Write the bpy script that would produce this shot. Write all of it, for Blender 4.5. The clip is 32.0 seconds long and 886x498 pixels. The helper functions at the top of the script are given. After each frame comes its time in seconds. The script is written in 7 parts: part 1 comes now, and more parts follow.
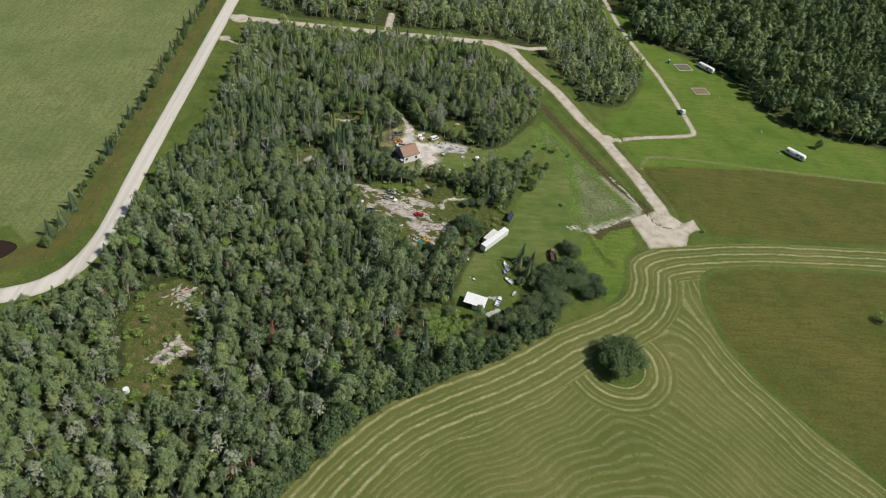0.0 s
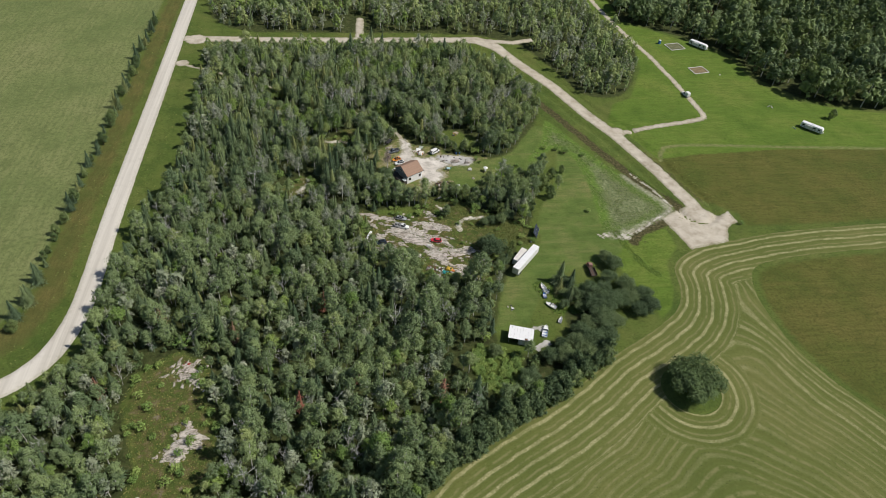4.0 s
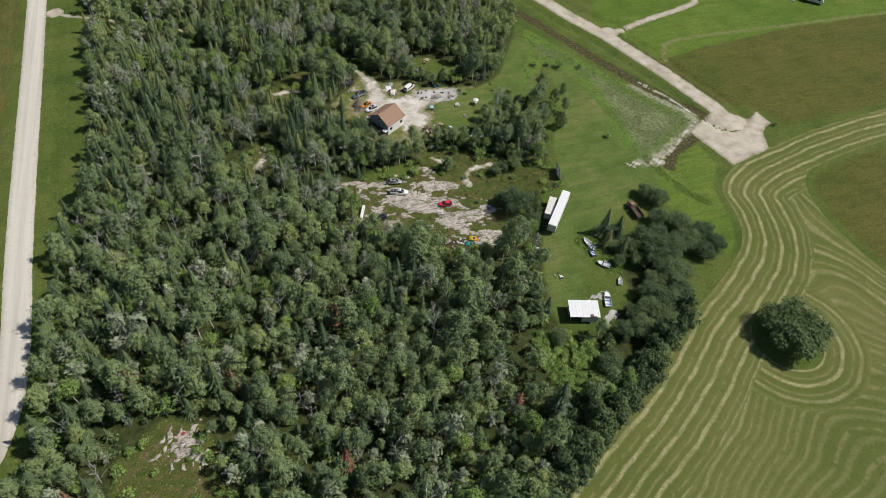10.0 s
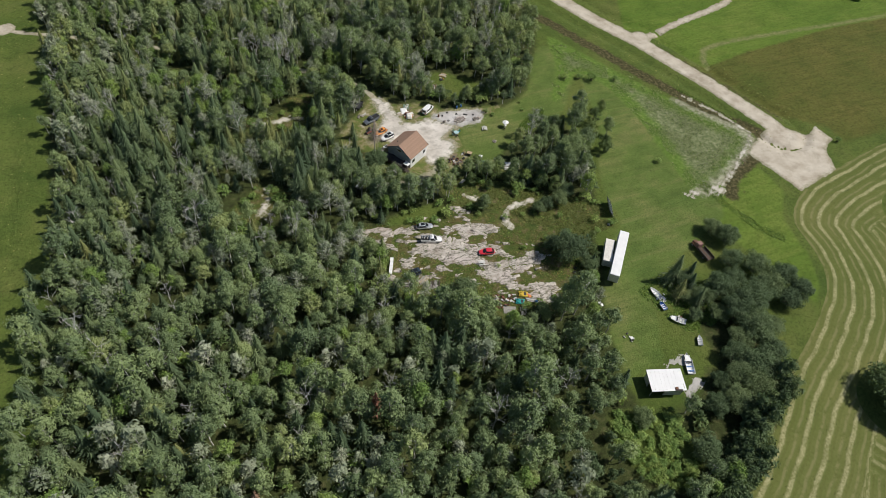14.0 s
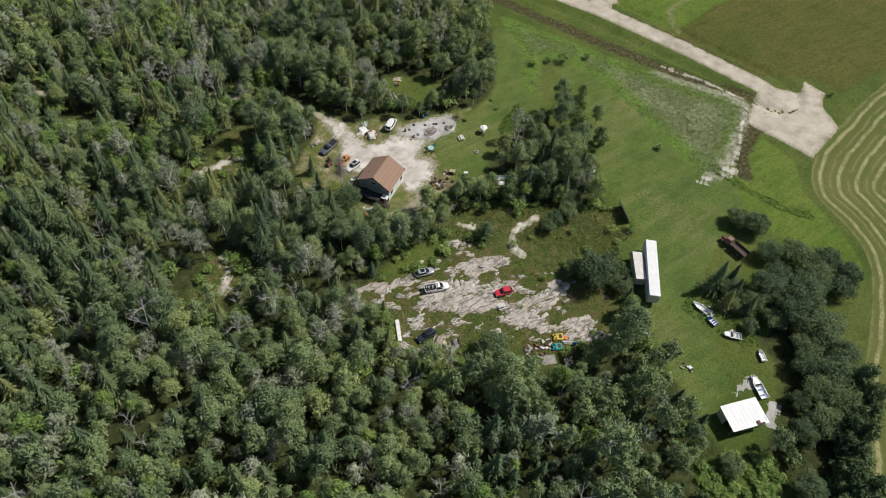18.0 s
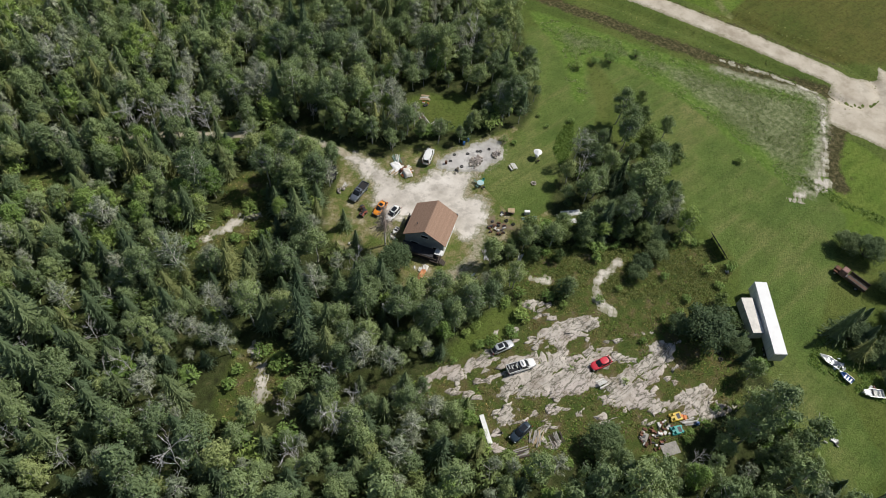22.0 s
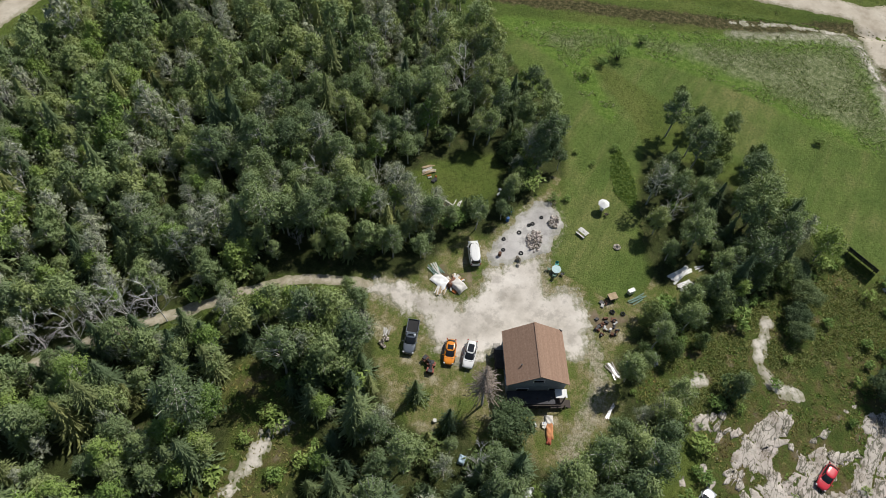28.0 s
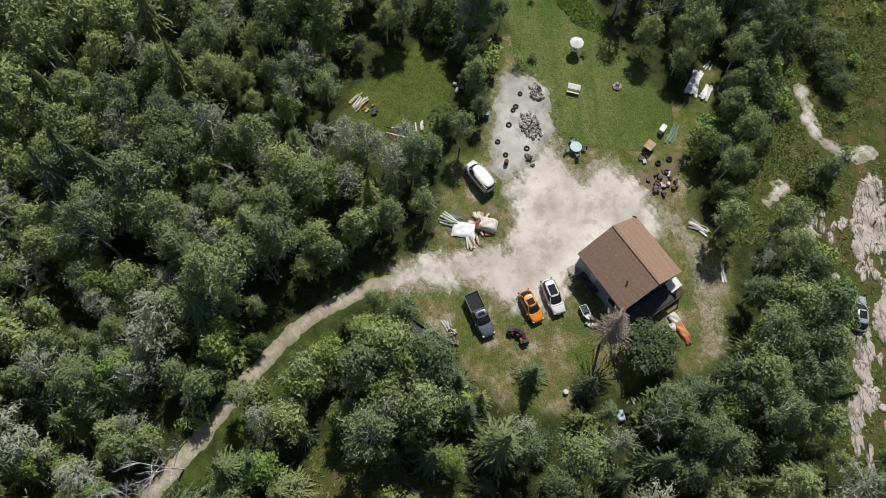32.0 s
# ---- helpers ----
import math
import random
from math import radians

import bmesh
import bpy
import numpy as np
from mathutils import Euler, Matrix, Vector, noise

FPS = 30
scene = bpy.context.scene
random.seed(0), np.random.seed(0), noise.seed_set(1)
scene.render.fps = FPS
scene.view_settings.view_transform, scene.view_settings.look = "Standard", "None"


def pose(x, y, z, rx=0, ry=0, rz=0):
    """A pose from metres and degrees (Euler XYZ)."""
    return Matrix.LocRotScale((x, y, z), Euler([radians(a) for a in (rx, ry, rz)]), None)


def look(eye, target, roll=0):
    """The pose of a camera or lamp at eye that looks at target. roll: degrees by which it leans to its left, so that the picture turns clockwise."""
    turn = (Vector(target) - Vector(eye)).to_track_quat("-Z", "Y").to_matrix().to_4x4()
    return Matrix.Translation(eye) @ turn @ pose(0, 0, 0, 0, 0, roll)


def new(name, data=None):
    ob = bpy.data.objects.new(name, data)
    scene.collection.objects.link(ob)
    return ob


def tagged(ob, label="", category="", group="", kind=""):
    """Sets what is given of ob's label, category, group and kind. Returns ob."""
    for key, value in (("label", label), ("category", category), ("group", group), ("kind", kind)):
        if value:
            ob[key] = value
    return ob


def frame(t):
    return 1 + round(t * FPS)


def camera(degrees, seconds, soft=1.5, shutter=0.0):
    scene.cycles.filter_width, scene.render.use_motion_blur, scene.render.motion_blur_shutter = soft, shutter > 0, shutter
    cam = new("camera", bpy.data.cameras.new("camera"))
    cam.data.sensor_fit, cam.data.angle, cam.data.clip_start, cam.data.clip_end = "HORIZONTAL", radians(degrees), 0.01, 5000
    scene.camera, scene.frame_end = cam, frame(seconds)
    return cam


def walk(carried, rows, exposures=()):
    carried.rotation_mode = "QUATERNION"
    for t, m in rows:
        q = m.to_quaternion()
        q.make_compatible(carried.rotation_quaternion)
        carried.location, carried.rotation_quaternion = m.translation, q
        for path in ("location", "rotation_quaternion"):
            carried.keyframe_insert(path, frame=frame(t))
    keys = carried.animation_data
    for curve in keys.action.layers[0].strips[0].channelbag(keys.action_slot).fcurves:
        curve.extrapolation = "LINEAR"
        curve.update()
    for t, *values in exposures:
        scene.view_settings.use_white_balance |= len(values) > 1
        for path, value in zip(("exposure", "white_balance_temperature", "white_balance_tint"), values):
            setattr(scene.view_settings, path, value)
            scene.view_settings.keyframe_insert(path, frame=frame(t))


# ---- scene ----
cam = camera(66.9, 32.0, 0.5)
PATH = [
    (0, (0.514, -0.917, 187.508), (0.6489, 0.5572, 186.1629), 8.791),
    (0.5, (-2.712, 2.942, 185.539), (-2.5941, 4.4154, 184.1927), 7.679),
    (1, (-5.853, 6.873, 183.652), (-5.7460, 8.3464, 182.3040), 7.060),
    (1.5, (-8.973, 10.854, 181.812), (-8.8744, 12.3277, 180.4631), 6.747),
    (2, (-11.968, 14.891, 179.935), (-11.8752, 16.3648, 178.5857), 6.433),
    (2.5, (-14.949, 18.977, 178.147), (-14.8601, 20.4499, 176.7974), 6.267),
    (3, (-17.670, 23.073, 176.283), (-17.5776, 24.5468, 174.9337), 6.111),
    (3.5, (-19.687, 27.314, 174.532), (-19.4743, 28.7832, 173.1911), 6.159),
    (5.5, (-30.732, 44.699, 168.049), (-30.4407, 46.1534, 166.7074), 4.843),
    (6, (-32.757, 49.165, 166.125), (-32.4329, 50.6135, 164.7851), 4.763),
    (6.5, (-34.914, 53.677, 164.308), (-34.5406, 55.1167, 162.9705), 4.772),
    (7, (-36.677, 58.214, 162.624), (-36.2712, 59.6457, 161.2873), 4.598),
    (7.5, (-38.326, 62.854, 160.883), (-37.8854, 64.2752, 159.5469), 4.500),
    (8, (-40.247, 67.155, 158.953), (-39.7365, 68.5421, 157.6061), 4.626),
    (8.5, (-41.804, 71.786, 157.092), (-41.2981, 73.1010, 155.6725), 4.208),
    (9, (-43.161, 76.609, 155.276), (-42.6776, 77.8493, 153.7837), 4.312),
    (9.5, (-44.225, 81.791, 153.895), (-43.7524, 83.0029, 152.3764), 4.176),
    (10, (-45.389, 86.616, 152.219), (-44.9159, 87.8258, 150.6983), 4.447),
    (10.5, (-46.425, 91.443, 150.614), (-45.9518, 92.6502, 149.0912), 4.541),
    (11, (-47.455, 96.228, 148.970), (-46.9806, 97.4316, 147.4446), 4.655),
    (11.5, (-48.387, 101.110, 147.348), (-47.9099, 102.2977, 145.8120), 4.936),
    (12, (-49.234, 106.058, 145.863), (-48.7483, 107.2370, 144.3218), 5.207),
    (12.5, (-50.071, 110.920, 144.286), (-49.5651, 112.0918, 142.7462), 5.353),
    (13, (-50.911, 115.784, 142.713), (-50.3847, 116.9481, 141.1745), 5.544),
    (13.5, (-51.727, 120.670, 141.217), (-51.1853, 121.8272, 139.6792), 5.625),
    (14, (-52.502, 125.491, 139.607), (-51.9488, 126.6423, 138.0678), 5.743),
    (14.5, (-53.184, 130.430, 138.036), (-52.6236, 131.5594, 136.4836), 5.878),
    (16.5, (-55.127, 149.991, 132.394), (-54.4669, 151.0097, 130.8044), 6.525),
    (17, (-55.584, 155.013, 130.978), (-54.8635, 155.9957, 129.3920), 6.369),
    (17.5, (-56.096, 160.017, 129.386), (-55.3513, 160.9818, 127.8002), 5.947),
    (18, (-56.287, 164.947, 127.840), (-55.5477, 165.9111, 126.2518), 5.724),
    (18.5, (-56.382, 169.968, 126.254), (-55.6443, 170.9329, 124.6652), 5.623),
    (19, (-56.417, 174.800, 124.658), (-55.6744, 175.7547, 123.0653), 5.594),
    (19.5, (-56.328, 179.813, 123.074), (-55.5817, 180.7446, 121.4692), 5.738),
    (20, (-56.212, 184.774, 121.481), (-55.4626, 185.6814, 119.8638), 5.992),
    (20.5, (-56.068, 189.708, 119.856), (-55.3154, 190.5930, 118.2284), 6.078),
    (21, (-55.898, 194.727, 118.228), (-55.1385, 195.5961, 116.5938), 6.125),
    (21.5, (-55.519, 199.780, 116.751), (-54.7461, 200.6340, 115.1159), 6.194),
    (22, (-55.258, 204.646, 115.055), (-54.4619, 205.4820, 113.4213), 6.256),
    (22.5, (-54.883, 209.593, 113.455), (-54.0587, 210.4043, 111.8233), 6.339),
    (23, (-54.461, 214.244, 111.975), (-53.6112, 215.0312, 110.3449), 6.327),
    (23.5, (-53.963, 219.219, 110.316), (-53.0853, 219.9796, 108.6883), 6.346),
    (24, (-53.372, 224.136, 108.651), (-52.4697, 224.8718, 107.0251), 6.132),
    (24.5, (-52.654, 229.065, 106.962), (-51.7280, 229.7753, 105.3376), 6.011),
    (25, (-51.841, 233.959, 105.243), (-50.9128, 234.6702, 103.6203), 5.599),
    (25.5, (-50.902, 238.839, 103.521), (-49.9757, 239.5527, 101.8991), 5.532),
    (26, (-49.743, 243.561, 101.847), (-48.8130, 244.2736, 100.2264), 5.330),
    (26.5, (-48.490, 248.222, 100.165), (-47.4783, 248.8323, 98.5518), 6.050),
    (28.5, (-43.336, 265.322, 92.432), (-42.3692, 265.7896, 90.7446), 5.051),
    (29, (-41.630, 269.636, 90.586), (-40.7216, 270.0157, 88.8453), 5.239),
    (29.5, (-39.860, 273.836, 88.727), (-39.0142, 274.1292, 86.9385), 5.318),
    (30, (-37.892, 277.896, 86.843), (-37.1159, 278.1148, 85.0125), 5.120),
    (30.5, (-35.632, 281.955, 84.997), (-34.9197, 282.0937, 83.1329), 5.775),
    (31, (-33.015, 285.846, 83.211), (-32.3095, 285.9347, 81.3420), 5.538),
    (31.5, (-30.334, 289.407, 81.426), (-29.6113, 289.4304, 79.5615), 5.102),
    (32, (-27.544, 292.897, 79.541), (-26.8090, 292.8393, 77.6814), 4.605),
]
walk(cam, [(t, look(eye, target, roll)) for t, eye, target, roll in PATH])

# ---- sky and sun ----
SUN_AZ, SUN_EL = radians(-14), radians(52)
world = bpy.data.worlds.new("world")
scene.world = world
world.use_nodes = True
wn = world.node_tree
sky = wn.nodes.new("ShaderNodeTexSky")
sky.sky_type = "NISHITA"
sky.sun_disc = False
sky.sun_elevation = SUN_EL
sky.sun_rotation = radians(90) - SUN_AZ
sky.altitude = 250
bg = wn.nodes["Background"]
bg.inputs["Strength"].default_value = 0.064
wn.links.new(sky.outputs[0], bg.inputs["Color"])
sun = new("sun", bpy.data.lights.new("sun", "SUN"))
sun.data.energy, sun.data.angle, sun.data.color = 4.05, radians(0.53), (1.0, 0.955, 0.88)
sun.matrix_world = look((300 * math.cos(SUN_AZ) * math.cos(SUN_EL), 300 * math.sin(SUN_AZ) * math.cos(SUN_EL), 300 * math.sin(SUN_EL)), (0, 0, 0))

# ---- building helpers ----
RNG = np.random.default_rng(7)


def np_mesh(name, verts, faces, material=None, smooth=False, attrs=()):
    """A mesh from arrays: verts (n, 3), faces (m, 3) or (m, 4)."""
    me = bpy.data.meshes.new(name)
    verts, faces = np.asarray(verts, np.float32), np.asarray(faces, np.int32)
    k = faces.shape[1]
    me.vertices.add(len(verts))
    me.vertices.foreach_set("co", verts.ravel())
    me.loops.add(faces.size)
    me.loops.foreach_set("vertex_index", faces.ravel())
    me.polygons.add(len(faces))
    me.polygons.foreach_set("loop_start", np.arange(0, faces.size, k, dtype=np.int32))
    if smooth:
        me.polygons.foreach_set("use_smooth", np.ones(len(faces), bool))
    for key, domain, values in attrs:
        me.attributes.new(key, "FLOAT", domain).data.foreach_set("value", np.asarray(values, np.float32))
    me.update(calc_edges=True)
    if material:
        me.materials.append(material)
    return me


def part(name, bm, material, parent=None, label="", smooth=False):
    """Links a bmesh as one mesh object, under a thing or a part of it."""
    me = bpy.data.meshes.new(name)
    bm.to_mesh(me)
    bm.free()
    for m in material if isinstance(material, (list, tuple)) else [material]:
        me.materials.append(m)
    if smooth:
        me.polygons.foreach_set("use_smooth", np.ones(len(me.polygons), bool))
    ob = new(name, me)
    ob.parent = parent
    if label:
        ob["label"] = label
    return ob


def add_box(bm, x0, x1, y0, y1, z0, z1, bevel=0.0, m=None, mi=0):
    """A box with rounded edges added to bm; m places it."""
    mat4 = Matrix.LocRotScale(((x0 + x1) / 2, (y0 + y1) / 2, (z0 + z1) / 2), None, (abs(x1 - x0), abs(y1 - y0), abs(z1 - z0)))
    out = bmesh.ops.create_cube(bm, size=1.0, matrix=(m @ mat4) if m else mat4)
    vs = out["verts"]
    if bevel:
        es = list({e for v in vs for e in v.link_edges})
        r = bmesh.ops.bevel(bm, geom=es, offset=bevel, segments=1, affect="EDGES", profile=0.5)
        fs = r["faces"]
    else:
        fs = []
    if mi:
        for f in {f for v in vs if v.is_valid for f in v.link_faces} | set(fs):
            f.material_index = mi
    return bm


def box(x0, x1, y0, y1, z0, z1, bevel=0.0, m=None):
    return add_box(bmesh.new(), x0, x1, y0, y1, z0, z1, bevel, m)


def add_tube(bm, a, b, r0, r1=None, sides=8):
    """A tapered round bar from a to b."""
    a, b = Vector(a), Vector(b)
    d = b - a
    m = Matrix.Translation((a + b) / 2) @ d.to_track_quat("Z", "Y").to_matrix().to_4x4()
    bmesh.ops.create_cone(bm, cap_ends=True, segments=sides, radius1=r0, radius2=r0 if r1 is None else r1, depth=d.length, matrix=m)
    return bm


def tube(a, b, r0, r1=None, sides=8):
    return add_tube(bmesh.new(), a, b, r0, r1, sides)


def prism(points, axis_len, bevel=0.0):
    """A side outline in x and z, drawn out along y to both sides."""
    bm = bmesh.new()
    a = [bm.verts.new((x, -axis_len / 2, z)) for x, z in points]
    b = [bm.verts.new((x, axis_len / 2, z)) for x, z in points]
    n = len(points)
    bm.faces.new(a)
    bm.faces.new(b[::-1])
    for i in range(n):
        bm.faces.new((a[i], b[i], b[(i + 1) % n], a[(i + 1) % n])[::-1])
    bmesh.ops.recalc_face_normals(bm, faces=bm.faces)
    if bevel:
        bmesh.ops.bevel(bm, geom=list(bm.edges), offset=bevel, segments=2, affect="EDGES", profile=0.6)
    return bm


def thing(name, x, y, z=0.0, turn=0.0, label="", category="", group="", kind=""):
    """An empty base for a thing of several parts."""
    ob = new(name)
    ob.empty_display_size = 0.3
    ob.matrix_world = pose(x, y, z, 0, 0, turn)
    return tagged(ob, label, category, group, kind)


# ---- plan arithmetic ----
def line_d(X, Y, pts):
    """Distance to a polyline."""
    d = np.full(np.shape(X), 1e9)
    for (ax, ay), (bx, by) in zip(pts[:-1], pts[1:]):
        vx, vy = bx - ax, by - ay
        k = np.clip(((X - ax) * vx + (Y - ay) * vy) / (vx * vx + vy * vy), 0, 1)
        d = np.minimum(d, np.hypot(X - ax - k * vx, Y - ay - k * vy))
    return d


def poly_d(X, Y, pts):
    """Signed distance to a closed outline, negative inside."""
    d = line_d(X, Y, list(pts) + [pts[0]])
    odd = np.zeros(np.shape(X), bool)
    for (ax, ay), (bx, by) in zip(pts, list(pts[1:]) + [pts[0]]):
        if ay != by:
            odd ^= ((ay > Y) != (by > Y)) & (X < (bx - ax) * (Y - ay) / (by - ay) + ax)
    return np.where(odd, -d, d)


def wob(X, Y, s, seed=0.0):
    """A smooth uneven field of about -1 to 1 with waves of about s metres."""
    k = 6.283 / s
    return (np.sin(k * (0.9 * X + 0.35 * Y) + 1.3 + seed) + np.sin(k * (-0.45 * X + 0.8 * Y) + 4.1 + 2 * seed) + np.sin(k * 1.7 * (0.6 * X - 0.75 * Y) + 0.4 + 3 * seed)
            + np.sin(k * 2.3 * (0.75 * X + 0.7 * Y) + 2.2 + seed)) / 2.6


def fbm(X, Y, s, seed=0, octaves=4):
    """Layered lattice noise of 0 to 1, its largest features about s metres."""
    out, amp, total = 0.0, 1.0, 0.0
    for k in range(octaves):
        x, y = X / s + 17.3 * k + seed * 5.1, Y / s - 9.7 * k + seed * 3.7
        i, j = np.floor(x), np.floor(y)
        u, v = x - i, y - j
        u, v = u * u * (3 - 2 * u), v * v * (3 - 2 * v)
        h = lambda a, b: np.modf(np.abs(np.sin(a * 12.9898 + b * 78.233) * 4375.85453))[0]
        out = out + amp * ((h(i, j) * (1 - u) + h(i + 1, j) * u) * (1 - v) + (h(i, j + 1) * (1 - u) + h(i + 1, j + 1) * u) * v)
        total, amp, s = total + amp, amp * 0.55, s / 2.03
    return out / total


WEST_ROAD = [(-126, 1500), (-120.5, 520), (-119.2, 434), (-117, 330), (-115.6, 241), (-113.8, 207), (-114, 190), (-117.4, 175), (-124, 166), (-131, 161.5), (-145, 155.5), (-180, 147), (-600, 100)]
NORTH_ROAD = [(-117, 398), (-68, 398.2), (-18, 399.6), (30, 402), (50, 402.5), (60.5, 394), (70.5, 372.7), (84, 347.8), (95.5, 318), (104.5, 300), (114.5, 272.5), (122, 247), (123, 241)]
SPURS = [[(-18.5, 400), (-17.5, 428)], [(55, 402), (72, 400), (84, 404)]]
LANE = [(104, 301), (128, 308.5), (154, 314.5), (159, 318), (157, 336.6), (154.8, 362), (152, 384), (148, 404), (142.5, 433), (138.7, 466), (136, 520)]
TRACK = [(-116, 370.5), (-98, 362), (-84, 355.5), (-61, 342.6), (-44, 333.5), (-30, 326), (-18, 317), (-10, 311.5), (-5, 306.5), (-1.5, 300), (0, 295), (1, 290)]
PAD = [(105, 237), (121, 245.5), (132, 238), (136.5, 240.5), (138, 233.5), (132.4, 230.6), (128, 221), (110.5, 217)]
DRIVE = [(-2, 297), (1.2, 296.8), (3, 292), (4.4, 283), (7.2, 281.2), (13, 282), (15.8, 279.5), (20.6, 276), (19.8, 274.6), (16.5, 274), (14.2, 272), (17.4, 268), (14, 264), (9, 261.5), (6, 262), (5, 268), (0, 274), (-4.5, 276.5), (-4.4, 282), (-1, 285.5)]
STONY = [(30.5, 282), (31.5, 279.5), (27.8, 275.6), (20.8, 275.4), (16.8, 278.2), (13.8, 281.8), (15.5, 284), (19.4, 283.8), (25, 283)]
HAY = [(-75, -60), (-48, 40), (-36, 78), (-26.6, 92.2), (-12.2, 113.1), (4.4, 129.4), (26, 141), (43.5, 150.8), (61.4, 165.2), (82, 176.6), (94, 186), (98.5, 197), (99, 208.5), (110.6, 217), (124, 220.5), (149.6, 226), (178.4, 229), (232, 232.5), (420, 238), (420, 222), (219.7, 217), (172.5, 214.2), (147.2, 211), (133, 207.5), (127, 199), (125.2, 183), (129.5, 158), (143.9, 136), (157.3, 119.5), (175, 95), (240, 20), (260, -60)]
LONE_TREE = (84.0, 151.0)
LAWN_HOUSE = [(66, 311), (73, 303), (75.3, 298.6), (65.5, 283.6), (56.5, 270.7), (44, 268), (33, 263), (26, 257), (18, 262), (19, 267), (19, 271.5), (22, 275.5), (31, 278), (38, 280), (49.5, 284.8), (57.1, 297.1)]
LAWN_EAST = [(76, 308), (88, 283), (84, 262), (80, 246), (83, 232), (83, 216), (72, 213), (63, 208.5), (53, 204.5), (44, 200.5), (42, 190), (38.2, 186), (36, 179), (29, 180), (24, 176), (26, 186), (29.5, 198), (34.5, 207), (44, 219), (51, 223), (50.5, 233), (56.4, 249.5), (66, 262)]
REED = [(71.7, 316), (76.9, 306), (84.7, 290), (99.3, 262), (110, 246.5), (112.3, 242.5), (106.8, 236.5), (90, 228.5), (80.8, 225), (77, 228.3), (79.2, 248.9), (79.9, 270.3), (78.5, 281), (73, 291), (67.3, 286.6), (57, 276.6), (55, 278.6), (64.4, 291), (68, 300)]
DITCH = [(66, 345), (70, 335), (76.5, 322.2), (83.6, 306), (92.3, 286.3), (103.2, 263.1), (112, 250.5), (115.6, 244), (114.6, 239.6), (105.4, 233.6), (93, 228.5), (88, 222)]
EAST_DITCH = [(108.5, 297), (118.6, 273), (126, 251), (128, 247)]
PALE_STRIP = [(120.5, 279), (121.8, 285), (126, 289.4), (133, 291.2), (141, 291.6), (187, 289.8), (238, 288.3), (330, 288)]
PASTURE = [(117, 281), (141, 286), (188, 291), (256, 290), (420, 296), (420, 241), (232, 235), (178, 232), (141, 231), (141, 239), (126, 251)]
PASTURE_S = [(420, 219), (219.7, 214), (172.5, 211), (147.2, 208), (135, 205), (130, 198), (128.2, 183), (132.5, 158), (147, 136), (178, 98), (420, 20)]
GREEN_NE = [(109, 307), (103, 309), (112, 330), (124, 336), (140.6, 369), (147, 410), (138, 440), (130, 478), (150, 478), (152, 430), (170, 417), (192, 399), (202, 382), (204, 355), (220, 334), (235, 328), (271, 320), (420, 330), (420, 293), (256, 287), (188, 288), (141, 283.5), (120, 280)]
WEST_FIELD = [(-136, 1200), (-135.5, 417), (-134, 321), (-133.2, 277), (-133.5, 223), (-133, 197), (-139, 186), (-150, 196), (-170, 180), (-260, 165), (-800, 120), (-800, 1200)]
SHOULDER = [(-124.5, 470), (-124.5, 330), (-123.5, 241), (-121.5, 200), (-127, 180), (-140, 170), (-180, 160), (-180, 176), (-145, 180), (-131, 192), (-131.5, 223), (-131.5, 300), (-133, 470)]
YARD = [(-21, 243), (-8, 241), (1, 238.5), (6, 243), (14, 237), (18, 240), (29.5, 241), (27, 236), (33, 228), (30, 218), (31, 210), (26, 203.5), (16, 206), (5, 204), (-3, 213.5), (-10, 216), (-15.5, 217), (-19, 223), (-19, 229), (-15, 234), (-21, 239.5)]
MEADOW = [(6, 252), (14, 252), (22, 247.5), (30, 241), (40, 236), (46, 231), (46, 224), (36, 222), (30, 226), (20, 240), (8, 243)]
HOUSE_YARD = [(0.1, 300), (1.6, 298), (4, 291), (11, 290.5), (18, 289), (17, 285), (24.3, 284.3), (31, 282.5), (40, 281), (44, 268), (33, 263), (26, 257.5), (24.7, 255), (35, 252), (30, 250), (21, 255.5), (13.2, 257), (8, 258), (2, 253), (-8, 255.5), (-13, 260), (-9, 263.5), (-14.5, 268.6), (-11, 272), (-17, 276), (-16, 283), (-11, 288.5), (-5, 293), (-2.5, 297.5)]
BACK_CLEARING = [(18.5, 303.5), (23, 304.2), (27, 303.6), (30, 300.5), (33.5, 298.5), (36, 294), (34.5, 291), (30, 289.3), (25.5, 288.8), (20.5, 292.5), (17, 297), (16.3, 300)]
CLEARINGS = [[(-92, 154.7), (-90, 166.5), (-79, 175), (-69, 169), (-68.5, 157), (-63, 144), (-62, 130), (-70, 124), (-76, 120), (-83, 121), (-85, 127), (-83, 131), (-87, 142)],
             [(-44.4, 268), (-38.4, 266), (-38, 257.7), (-44.4, 253.5), (-52.5, 256), (-53, 261)],
             [(-45, 294.5), (-43.5, 299.5), (-36, 297), (-31, 299), (-27, 304.8), (-21, 305.2), (-18.5, 302.2), (-24, 295), (-25.5, 288.7), (-33, 288.3), (-38, 290.5)],
             [(16, 173), (31, 168.5), (30, 155), (23, 151), (16, 156), (13.5, 165)],
             [(23, 181), (38, 184.5), (46, 185), (46, 175.5), (40, 170), (33, 168), (25, 169)],
             [(-62, 331), (-56, 329), (-52, 325), (-54.5, 318), (-62, 321)],
             [(-14, 239), (-13, 244.5), (-4, 247), (3, 246), (5, 242), (-2, 239)]]
